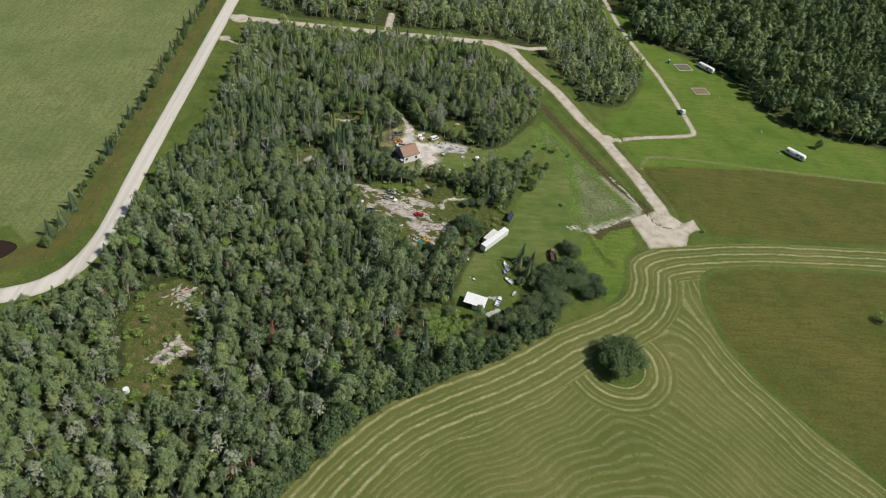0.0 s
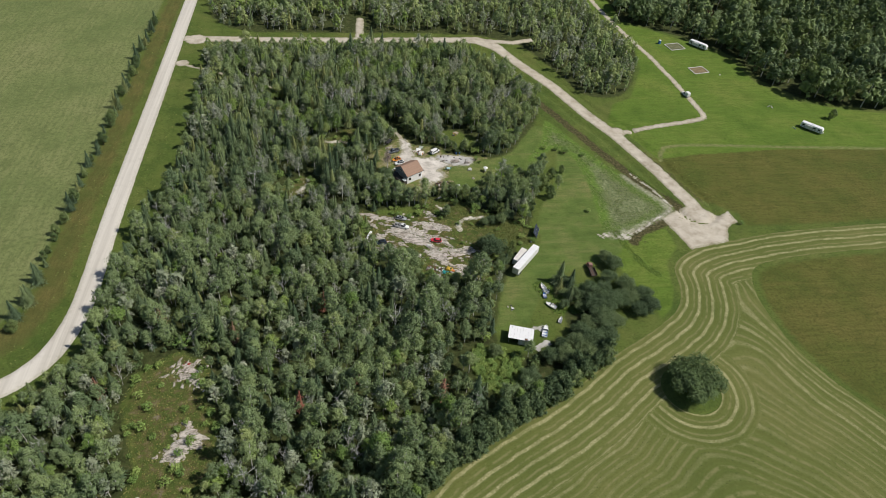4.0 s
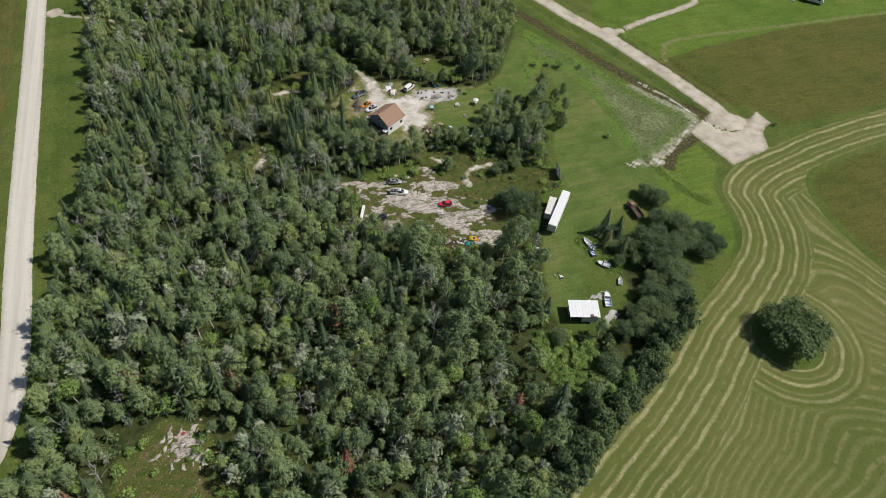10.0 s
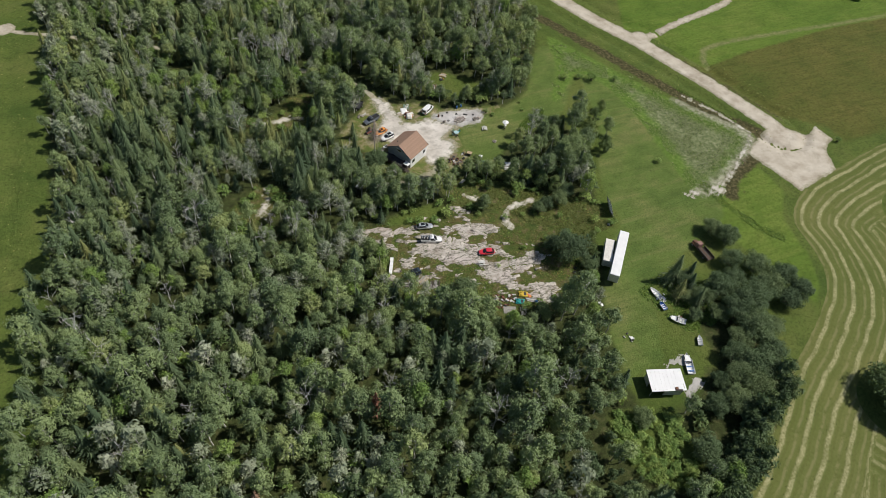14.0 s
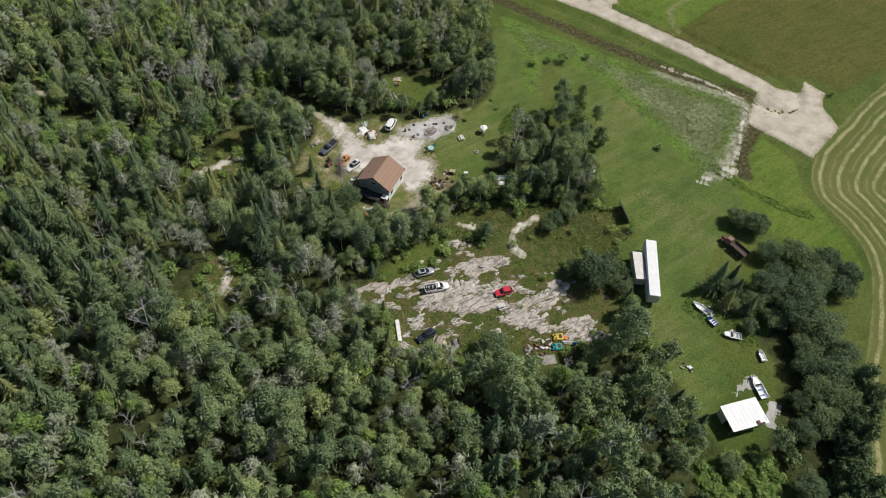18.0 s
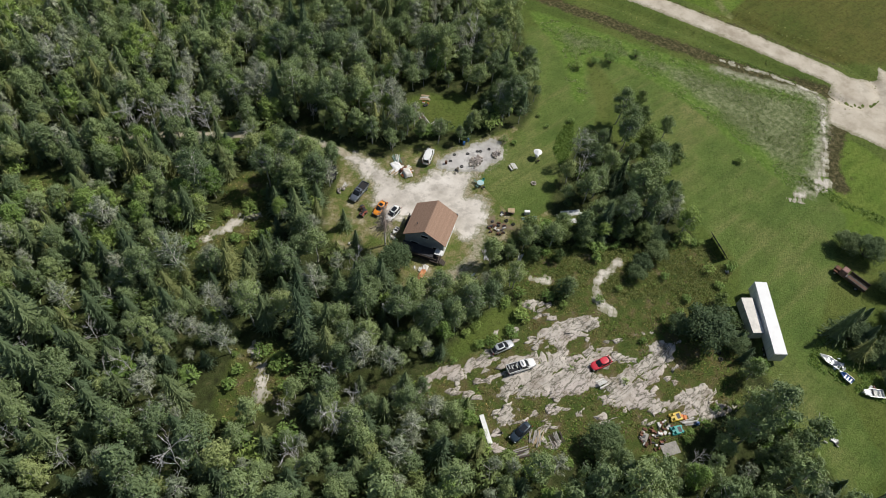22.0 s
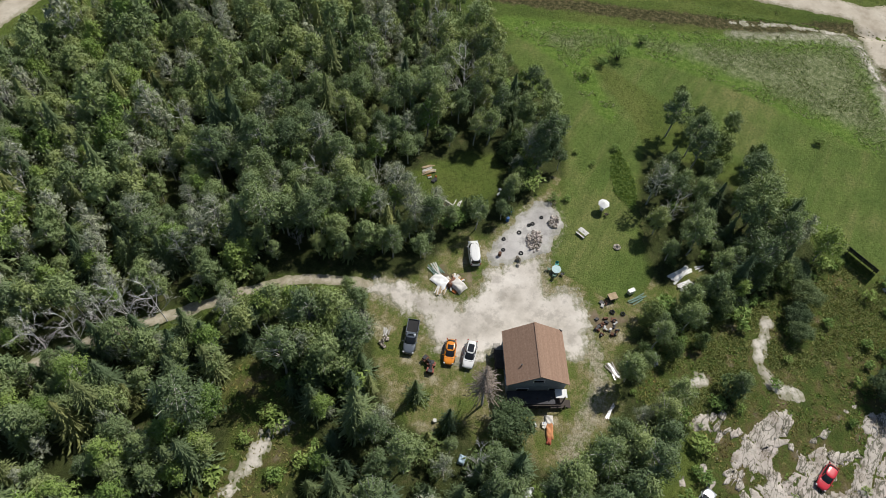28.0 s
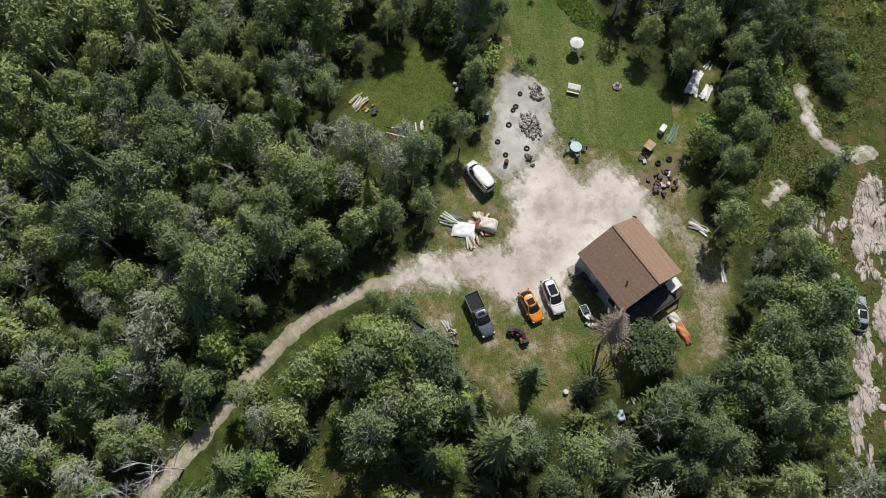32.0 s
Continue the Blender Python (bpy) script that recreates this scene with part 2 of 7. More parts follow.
WOODS = [(-103, 384), (-99, 372), (-98, 250), (-105, 205), (-106, 182), (-113, 168), (-123, 157), (-132, 143), (-150, 120), (-170, 70), (-80, -40), (-62, 20), (-44, 70), (-31, 88), (-18, 108), (0, 127), (22, 140.5), (40, 151), (58, 164), (66, 171), (66, 188), (52, 198), (40, 206), (38, 222), (48, 233), (52, 246), (56, 262), (50, 275), (54, 294), (64, 306), (74, 330), (63, 358), (46, 386), (-8, 388)]
WOODS_MID = [(76, 398), (90, 366), (97, 341), (108, 335), (124, 340), (139, 372), (146, 392), (141, 412), (132, 430), (128, 470), (116, 470), (92, 500), (60, 520), (-10, 520), (-108, 500), (-108, 407), (-26, 409), (48, 412), (64, 404)]
WOODS_EAST = [(140, 430), (152, 433), (172, 420), (193, 404), (206, 385), (208, 358), (222, 338), (237, 331), (271, 323), (330, 318), (900, 350), (900, 900), (-60, 900), (-108, 540), (-108, 500), (60, 524), (100, 510), (130, 480), (142, 478), (148, 500), (150, 470), (150, 445)]


def eased(pts, closed=True):
    """The outline with its corners cut twice."""
    for _ in range(2):
        out = [] if closed else [pts[0]]
        for p, q in zip(pts, list(pts[1:]) + ([pts[0]] if closed else [])):
            out += [(0.75 * p[0] + 0.25 * q[0], 0.75 * p[1] + 0.25 * q[1]), (0.25 * p[0] + 0.75 * q[0], 0.25 * p[1] + 0.75 * q[1])]
        pts = out if closed else out + [pts[-1]]
    return pts


HAY_WEST, HAY_EAST = eased(HAY[:19], False), eased(HAY[19:], False)
VERGE = [(-36, 325.8), (-30, 322), (-20, 314.5), (-12, 308.5), (-7, 303.5)]
BOAT_GRASS = [(38, 204), (49, 204), (51, 192), (50, 183), (49, 175), (38, 174), (34, 185)]
LUSH = [(80, 229), (90, 229), (104, 236), (105, 219), (97, 209), (95, 196), (91, 187), (85, 181), (84, 192), (79, 203), (76, 214)]
WEST_ROAD, LANE, TRACK = (eased(p, False) for p in (WEST_ROAD, LANE, TRACK))
HAY, LAWN_HOUSE, LAWN_EAST, REED, PASTURE_S, WOODS, WOODS_MID, HOUSE_YARD = (eased(p) for p in (HAY, LAWN_HOUSE, LAWN_EAST, REED, PASTURE_S, WOODS, WOODS_MID, HOUSE_YARD))


def openings_d(X, Y):
    """Signed distance to the open ground within the woods."""
    d = np.minimum(line_d(X, Y, TRACK) - 0.9, line_d(X, Y, VERGE) - 0.6)
    for p in (YARD, MEADOW, HOUSE_YARD, LAWN_HOUSE, LAWN_EAST, BACK_CLEARING, DRIVE, REED, *CLEARINGS):
        d = np.minimum(d, poly_d(X, Y, p))
    return d


def woods_d(X, Y):
    return np.minimum(np.minimum(poly_d(X, Y, WOODS), poly_d(X, Y, WOODS_MID)), poly_d(X, Y, WOODS_EAST))


def road_d(X, Y):
    d = np.minimum(line_d(X, Y, WEST_ROAD) - 3.7, line_d(X, Y, NORTH_ROAD) - 3.5 - 1.5 * np.exp(-((X - 56) ** 2 + (Y - 400) ** 2) / 120))
    for s in SPURS:
        d = np.minimum(d, line_d(X, Y, s) - 2.4)
    mouth = np.minimum(np.hypot(X + 108, Y - 397) - 6, np.hypot(X + 111, Y - 369) - 3.5)
    return np.minimum(d, np.minimum(mouth, np.hypot(X - 106, Y - 303) - 4.2))


def ground_z(X, Y):
    """Height of the ground: a gentle swell and ditches beside the gravel roads."""
    z = 0.10 * wob(X, Y, 37) + 0.05 * wob(X, Y, 11, 2.0)
    r = road_d(X, Y)
    z = z * np.clip(r / 6, 0, 1)
    side = np.where(X < 20, 0.35, 1.0)
    z = z - 0.7 * side * np.exp(-((r - 4.2) / 1.4) ** 2)
    h = (X - 0.75) ** 2 + (Y - 268) ** 2
    return z * np.clip((np.sqrt(h) - 10) / 10, 0.1, 1)


def gz(x, y):
    return float(ground_z(np.array(float(x)), np.array(float(y))))

# ---- materials ----
class Mat:
    """A node material with short calls for its nodes."""

    def __init__(self, name, rough=0.85, metal=0.0, spec=0.3):
        self.m = bpy.data.materials.new(name)
        self.m.use_nodes = True
        self.t = self.m.node_tree
        self.b = self.t.nodes["Principled BSDF"]
        self.b.inputs["Roughness"].default_value = rough
        self.b.inputs["Metallic"].default_value = metal
        self.b.inputs["Specular IOR Level"].default_value = spec
        self.pos = self.t.nodes.new("ShaderNodeNewGeometry").outputs["Position"]

    def link(self, a, b):
        self.t.links.new(a, b)

    def put(self, node, **inputs):
        for k, v in inputs.items():
            sock = node.inputs[int(k[1:])] if k[0] == "i" and k[1:].isdigit() else node.inputs[k.replace("_", " ").title()]
            if isinstance(v, bpy.types.NodeSocket):
                self.link(v, sock)
            else:
                sock.default_value = v
        return node

    def math(self, op, a, b=0.0, c=0.0):
        n = self.t.nodes.new("ShaderNodeMath")
        n.operation = op
        return self.put(n, i0=a, i1=b, i2=c).outputs[0]

    def noise(self, scale, detail=4.0, rough=0.6, local=False, stretch=None):
        n = self.t.nodes.new("ShaderNodeTexNoise")
        v = self.t.nodes.new("ShaderNodeTexCoord").outputs["Object"] if local else self.pos
        if stretch:
            mp = self.t.nodes.new("ShaderNodeMapping")
            mp.inputs["Rotation"].default_value = (0, 0, radians(stretch[0]))
            mp.inputs["Scale"].default_value = (stretch[1], stretch[2], 1)
            self.link(v, mp.inputs["Vector"])
            v = mp.outputs[0]
        self.link(v, n.inputs["Vector"])
        n.inputs["Scale"].default_value, n.inputs["Detail"].default_value, n.inputs["Roughness"].default_value = scale, detail, rough
        return n.outputs["Fac"]

    def ramp(self, fac, *stops):
        n = self.t.nodes.new("ShaderNodeValToRGB")
        e = n.color_ramp.elements
        while len(e) < len(stops):
            e.new(0.5)
        for el, (p, c) in zip(e, stops):
            el.position, el.color = p, (*c, 1)
        self.link(fac, n.inputs[0])
        return n.outputs["Color"]

    def step(self, v, a, b):
        n = self.t.nodes.new("ShaderNodeMapRange")
        n.interpolation_type = "SMOOTHSTEP"
        return self.put(n, i0=v, i1=a, i2=b, i3=0.0, i4=1.0).outputs[0]

    def mix(self, fac, a, b, mode="MIX"):
        n = self.t.nodes.new("ShaderNodeMix")
        n.data_type, n.blend_type = "RGBA", mode
        for sock, v in zip((n.inputs[0], n.inputs[6], n.inputs[7]), (fac, a, b)):
            if isinstance(v, bpy.types.NodeSocket):
                self.link(v, sock)
            else:
                sock.default_value = (*v, 1) if isinstance(v, tuple) else v
        return n.outputs[2]

    def attr(self, name):
        n = self.t.nodes.new("ShaderNodeAttribute")
        n.attribute_name = name
        return n.outputs["Fac"]

    def bump(self, height, strength=0.4, distance=0.05):
        n = self.t.nodes.new("ShaderNodeBump")
        n.inputs["Strength"].default_value, n.inputs["Distance"].default_value = strength, distance
        self.link(height, n.inputs["Height"])
        self.link(n.outputs[0], self.b.inputs["Normal"])

    def color(self, c):
        self.put(self.b, base_color=c if isinstance(c, bpy.types.NodeSocket) else (*c, 1))
        return self.m


def plain(name, c, rough=0.6, metal=0.0, vary=0.18, scale=3.0, spec=0.4):
    """A surface of one colour with grime and wear at two scales."""
    a = Mat(name, rough, metal, spec)
    dark, light = tuple(v * (1 - vary) for v in c), tuple(min(1, v * (1 + vary * 0.6)) for v in c)
    big = a.ramp(a.noise(scale * 0.35, 3, local=True), (0.3, dark), (0.7, light))
    fine = a.noise(scale * 6, 3, local=True)
    col = a.mix(a.step(fine, 0.55, 0.8), big, tuple(v * (1 - 1.4 * vary) for v in c))
    a.put(a.b, roughness=a.math("ADD", rough - 0.08, a.math("MULTIPLY", fine, 0.16)))
    return a.color(col)


def grass_set(a, dark, mid, light, s=1.0, streak=None):
    """Grass seen from above: tufts within broad patches."""
    broad = a.noise(0.045 * s, 5, 0.65)
    fine = a.noise(1.3 * s, 5, 0.75)
    c = a.ramp(broad, (0.32, dark), (0.5, mid), (0.7, light))
    if streak:
        lines = a.noise(0.55, 3, 0.6, stretch=streak)
        c = a.mix(a.math("MULTIPLY", a.step(lines, 0.45, 0.62), 0.5), c, tuple(v * 0.72 for v in mid))
        c = a.mix(a.math("MULTIPLY", a.step(a.noise(0.23, 4, 0.6, stretch=streak), 0.55, 0.68), 0.45), c, light)
    c = a.mix(a.math("MULTIPLY", a.step(a.noise(0.16 * s, 5, 0.7), 0.50, 0.62), 0.35), c, tuple(v * 0.72 for v in dark))
    c = a.mix(a.math("MULTIPLY", a.step(fine, 0.46, 0.64), 0.62), c, tuple(v * 0.48 for v in mid))
    return a.mix(a.math("MULTIPLY", a.step(a.noise(0.8 * s, 6, 0.85), 0.56, 0.68), 0.5), c, tuple(min(1, v * 1.3) for v in light))


def make_ground():
    a = Mat("ground_cover", 0.95, 0, 0.15)
    edge = a.math("SUBTRACT", a.noise(0.35, 5, 0.7), 0.5)

    def over(col, key, other, soft=0.8, wave=4.0):
        sd = a.math("ADD", a.attr(key), a.math("MULTIPLY", edge, wave))
        return a.mix(a.math("SUBTRACT", 1.0, a.step(sd, -soft, soft)), col, other)

    col = grass_set(a, (0.074, 0.118, 0.024), (0.115, 0.155, 0.034), (0.160, 0.178, 0.050))
    col = over(col, "field", grass_set(a, (0.152, 0.196, 0.066), (0.196, 0.232, 0.084), (0.245, 0.260, 0.108), 0.5, (-8, 1.2, 0.12)), 1.0, 2.0)
    col = over(col, "shoulder", grass_set(a, (0.095, 0.120, 0.030), (0.130, 0.132, 0.038), (0.180, 0.150, 0.050), 1.6, (0, 1.3, 0.2)), 1.5, 6.0)
    col = over(col, "pasture", grass_set(a, (0.090, 0.120, 0.024), (0.124, 0.132, 0.031), (0.168, 0.146, 0.042), 0.7, (-4, 0.15, 1.2)), 1.5, 5.0)
    col = over(col, "green", grass_set(a, (0.095, 0.165, 0.024), (0.138, 0.212, 0.034), (0.195, 0.235, 0.052), 0.8, (-20, 0.15, 1.0)), 0.8, 2.0)
    col = over(col, "lawn", grass_set(a, (0.094, 0.152, 0.034), (0.138, 0.195, 0.047), (0.228, 0.230, 0.086), 1.6, (-62, 0.12, 1.1)), 0.8, 2.0)
    reed_n = a.noise(0.9, 5, 0.7)
    inner = a.ramp(reed_n, (0.36, (0.095, 0.125, 0.050)), (0.5, (0.175, 0.205, 0.090)), (0.66, (0.31, 0.32, 0.19)))
    outer = a.ramp(reed_n, (0.36, (0.080, 0.138, 0.022)), (0.5, (0.125, 0.205, 0.036)), (0.66, (0.185, 0.255, 0.060)))
    depth = a.math("ADD", a.attr("reed"), a.math("MULTIPLY", edge, 9.0))
    reeds = a.mix(a.step(depth, -7.5, -2.5), inner, outer)
    col = over(col, "reed", reeds, 1.0, 4.0)
    sandy = a.math("ADD", a.attr("sandy"), a.math("MULTIPLY", a.math("SUBTRACT", a.noise(0.7, 6, 0.8), 0.5), 9.0))
    col = a.mix(a.math("MULTIPLY", a.math("SUBTRACT", 1.0, a.step(sandy, 0.0, 3.2)), 0.8), col, a.ramp(reed_n, (0.35, (0.24, 0.235, 0.14)), (0.62, (0.52, 0.49, 0.40))))
    strip = a.ramp(a.noise(0.8, 5, 0.7), (0.35, (0.135, 0.165, 0.050)), (0.65, (0.250, 0.255, 0.105)))
    col = over(col, "strip", strip, 0.7, 3.0)
    rank = a.ramp(a.noise(1.0, 5, 0.75), (0.35, (0.032, 0.036, 0.013)), (0.52, (0.085, 0.078, 0.032)), (0.68, (0.200, 0.165, 0.090)))
    col = over(col, "ditch", rank, 0.7, 4.5)
    floor = a.ramp(a.noise(0.5, 5, 0.7), (0.33, (0.032, 0.038, 0.014)), (0.52, (0.055, 0.070, 0.022)), (0.72, (0.120, 0.115, 0.050)))
    col = over(col, "wood", floor, 1.2, 4.0)
    worn = a.ramp(a.noise(0.28, 6, 0.7), (0.34, (0.100, 0.148, 0.032)), (0.46, (0.145, 0.170, 0.046)), (0.55, (0.25, 0.22, 0.105)), (0.66, (0.46, 0.41, 0.29)))
    worn = a.mix(a.math("MULTIPLY", a.step(a.noise(1.7, 6, 0.8), 0.5, 0.66), 0.7), worn, (0.075, 0.105, 0.028))
    worn = a.mix(a.math("MULTIPLY", a.step(a.noise(3.1, 5, 0.8), 0.58, 0.7), 0.6), worn, (0.38, 0.34, 0.24))
    col = over(col, "worn", worn, 1.2, 5.0)
    yard = a.ramp(a.noise(0.35, 6, 0.7), (0.32, (0.055, 0.085, 0.020)), (0.46, (0.090, 0.120, 0.028)), (0.56, (0.135, 0.120, 0.045)), (0.62, (0.20, 0.16, 0.09)), (0.70, (0.36, 0.32, 0.25)))
    yard = a.mix(a.math("MULTIPLY", a.step(a.noise(1.4, 6, 0.8), 0.48, 0.62), 0.5), yard, (0.045, 0.052, 0.018))
    yard = a.mix(a.math("MULTIPLY", a.step(a.noise(0.6, 6, 0.8), 0.56, 0.66), 0.6), yard, (0.10, 0.17, 0.028))
    col = over(col, "yard", yard, 1.2, 4.0)
    dirt_n = a.math("MULTIPLY", a.math("SUBTRACT", a.noise(1.1, 6, 0.8), 0.5), 9.0)
    sd = a.math("ADD", a.attr("dirt"), dirt_n)
    dirt = a.ramp(a.noise(2.0, 5, 0.7), (0.32, (0.27, 0.23, 0.15)), (0.66, (0.58, 0.53, 0.43)))
    col = a.mix(a.math("MULTIPLY", a.math("SUBTRACT", 1.0, a.step(sd, -1.0, 1.2)), 0.85), col, dirt)
    grain = a.ramp(a.noise(2.3, 6, 0.85), (0.34, (0.45, 0.47, 0.42)), (0.5, (0.95, 0.95, 0.95)), (0.64, (1.0, 1.0, 1.0)))
    col = a.mix(0.65, col, grain, "MULTIPLY")
    a.bump(a.noise(2.2, 6, 0.8), 0.9, 0.3)
    return a.color(col)


def make_gravel(name, dark, mid, light, streak=None, grass=0.75, blots=0.6):
    a = Mat(name, 0.95, 0, 0.2)
    c = a.ramp(a.noise(0.18, 5, 0.6, stretch=streak), (0.3, dark), (0.5, mid), (0.7, light))
    c = a.mix(a.math("MULTIPLY", a.step(a.noise(5.0, 4, 0.8), 0.5, 0.75), 0.35), c, dark)
    blot = a.step(a.noise(0.33, 6, 0.7), 0.50, 0.64)
    c = a.mix(a.math("MULTIPLY", blot, blots), c, tuple(v * 0.75 for v in dark))
    rim = a.math("ADD", a.attr("edge"), a.math("MULTIPLY", a.math("SUBTRACT", a.noise(1.0, 6, 0.8), 0.5), 5.0))
    turf = a.ramp(a.noise(2.2, 5, 0.7), (0.3, (0.085, 0.115, 0.032)), (0.7, (0.19, 0.17, 0.08)))
    c = a.mix(a.math("MULTIPLY", a.step(rim, -1.6, 0.2), grass), c, turf)
    a.bump(a.noise(7.0, 4, 0.8), 0.4, 0.04)
    return a.color(c)


def make_hay():
    """Stubble with rows of raked straw: bold where the rake ran last, faint elsewhere."""
    a = Mat("cut_hay", 0.95, 0, 0.15)
    row = a.math("ADD", a.attr("row"), a.math("MULTIPLY", a.math("SUBTRACT", a.noise(0.30, 6, 0.8), 0.5), 0.20))
    bold = a.attr("bold")
    off = a.math("ABSOLUTE", a.math("SUBTRACT", a.math("FRACT", row), 0.5))
    side = a.math("ABSOLUTE", a.math("SUBTRACT", a.math("FRACT", a.math("ADD", row, 0.42)), 0.5))
    third = a.math("ABSOLUTE", a.math("SUBTRACT", a.math("FRACT", a.math("ADD", a.math("MULTIPLY", row, 3.0), 0.2)), 0.5))
    stubble = a.ramp(a.noise(0.03, 5, 0.6), (0.3, (0.100, 0.126, 0.031)), (0.5, (0.126, 0.146, 0.040)), (0.72, (0.170, 0.172, 0.058)))
    stubble = a.mix(a.math("MULTIPLY", a.step(a.noise(1.1, 5, 0.75), 0.46, 0.68), 0.45), stubble, (0.078, 0.094, 0.024))
    stubble = a.mix(a.math("MULTIPLY", a.step(a.noise(0.9, 6, 0.8), 0.55, 0.7), 0.5), stubble, (0.215, 0.205, 0.080))
    stubble = a.mix(a.math("MULTIPLY", a.math("SUBTRACT", 1.0, a.step(third, 0.08, 0.3)), 0.30), stubble, (0.092, 0.105, 0.026))
    faint = a.math("MULTIPLY", a.math("SUBTRACT", 1.0, a.step(side, 0.02, 0.12)), a.step(a.noise(0.25, 5, 0.75), 0.36, 0.54))
    stubble = a.mix(a.math("MULTIPLY", faint, 0.55), stubble, (0.245, 0.235, 0.105))
    straw = a.ramp(a.noise(1.8, 5, 0.8), (0.34, (0.150, 0.155, 0.052)), (0.5, (0.310, 0.300, 0.145)), (0.68, (0.430, 0.405, 0.225)))
    wide = a.math("MULTIPLY", a.math("SUBTRACT", 1.0, a.step(off, 0.05, 0.17)), a.math("MULTIPLY", bold, 1.0))
    gaps = a.math("ADD", 0.5, a.math("MULTIPLY", a.step(a.noise(0.22, 5, 0.7), 0.40, 0.58), 0.5))
    col = a.mix(a.math("MULTIPLY", wide, gaps), stubble, straw)
    rim = a.math("MULTIPLY", a.step(off, 0.07, 0.12), a.math("SUBTRACT", 1.0, a.step(off, 0.17, 0.23)))
    bits = a.math("MULTIPLY", a.step(a.noise(1.3, 4, 0.7), 0.56, 0.64), 0.6)
    col = a.mix(a.math("MULTIPLY", bits, rim), col, (0.045, 0.058, 0.018))
    a.bump(a.noise(2.5, 5, 0.8), 0.6, 0.2)
    return a.color(col)


def make_leaf(name, dark, mid, light, joined=False, dry=None):
    """Foliage: colour varies from tree to tree and from leaf clump to leaf clump; light passes through."""
    a = Mat(name, 0.6, 0, 0.25)
    info = a.t.nodes.new("ShaderNodeObjectInfo").outputs["Random"]
    tree = a.attr("tree_tone") if joined else info
    isl = a.t.nodes.new("ShaderNodeNewGeometry").outputs["Random Per Island"]
    stops = [(0.08, dark), (0.5, mid), (0.86, light)] + ([(0.97, dry)] if dry else [])
    col = a.ramp(tree, *stops)
    col = a.mix(a.math("MULTIPLY", isl, 0.30 if joined else 0.34), col, tuple(v * 0.40 for v in mid))
    col = a.mix(a.math("MULTIPLY", a.step(isl, 0.8, 1.0), 0.16 if joined else 0.18), col, tuple(min(1, v * k) for v, k in zip(light, (1.35, 1.42, 1.0))))
    a.color(col)
    tr = a.t.nodes.new("ShaderNodeBsdfTranslucent")
    a.link(a.mix(1.0, col, (1.0, 1.0, 0.6), "MULTIPLY"), tr.inputs["Color"])
    mx = a.t.nodes.new("ShaderNodeMixShader")
    mx.inputs[0].default_value = 0.20
    a.link(a.b.outputs[0], mx.inputs[1])
    a.link(tr.outputs[0], mx.inputs[2])
    a.link(mx.outputs[0], a.t.nodes["Material Output"].inputs["Surface"])
    return a.m


def make_bark(name, dark, light):
    a = Mat(name, 0.9, 0, 0.2)
    c = a.ramp(a.noise(3.0, 4, 0.7, local=True), (0.35, dark), (0.6, light))
    a.bump(a.noise(14.0, 4, 0.7, local=True), 0.5, 0.02)
    return a.color(c)


GROUND = make_ground()
ROAD = make_gravel("road_gravel", (0.46, 0.425, 0.365), (0.58, 0.54, 0.475), (0.68, 0.64, 0.57), (1, 2.2, 0.05), 0.3, 0.1)
ROAD_TAN = make_gravel("tan_gravel", (0.36, 0.31, 0.24), (0.50, 0.445, 0.36), (0.59, 0.54, 0.45), None, 0.6, 0.3)
PALE = make_gravel("pale_drive_gravel", (0.40, 0.365, 0.315), (0.595, 0.55, 0.49), (0.73, 0.685, 0.625), None, 0.75, 0.5)
TRACK_SAND = make_gravel("track_sand", (0.32, 0.275, 0.21), (0.47, 0.415, 0.335), (0.60, 0.545, 0.45), None, 0.55, 0.5)
STONE_GREY = make_gravel("grey_crushed_stone", (0.34, 0.325, 0.31), (0.50, 0.48, 0.46), (0.62, 0.60, 0.57), None, 0.4)
HAYM = make_hay()
LEAF = {}
for key, d, m, l, dry in (("aspen", (0.160, 0.226, 0.112), (0.242, 0.318, 0.146), (0.330, 0.412, 0.174), (0.365, 0.425, 0.170)),
                          ("spruce", (0.092, 0.142, 0.078), (0.140, 0.198, 0.100), (0.222, 0.282, 0.124), (0.300, 0.320, 0.118)),
                          ("grey", (0.265, 0.315, 0.205), (0.335, 0.380, 0.255), (0.435, 0.465, 0.340), None),
                          ("willow", (0.100, 0.150, 0.060), (0.150, 0.215, 0.078), (0.225, 0.290, 0.100), None),
                          ("osier", (0.086, 0.132, 0.062), (0.122, 0.178, 0.080), (0.178, 0.235, 0.098), None),
                          ("bright", (0.172, 0.276, 0.073), (0.232, 0.347, 0.093), (0.321, 0.423, 0.119), None),
                          ("rust", (0.332, 0.130, 0.093), (0.376, 0.173, 0.119), (0.332, 0.217, 0.145), None),
                          ("twig", (0.300, 0.245, 0.210), (0.365, 0.300, 0.260), (0.430, 0.360, 0.315), None)):
    LEAF[key] = (make_leaf(key + "_leaf", d, m, l, False, dry), make_leaf(key + "_leaf_woods", d, m, l, True, dry))
BARK_PALE = make_bark("pale_aspen_bark", (0.30, 0.29, 0.265), (0.66, 0.65, 0.61))
BARK_DARK = make_bark("dark_bark", (0.05, 0.04, 0.03), (0.13, 0.11, 0.085))
BARK_DEAD = make_bark("weathered_dead_wood", (0.40, 0.39, 0.37), (0.68, 0.67, 0.65))


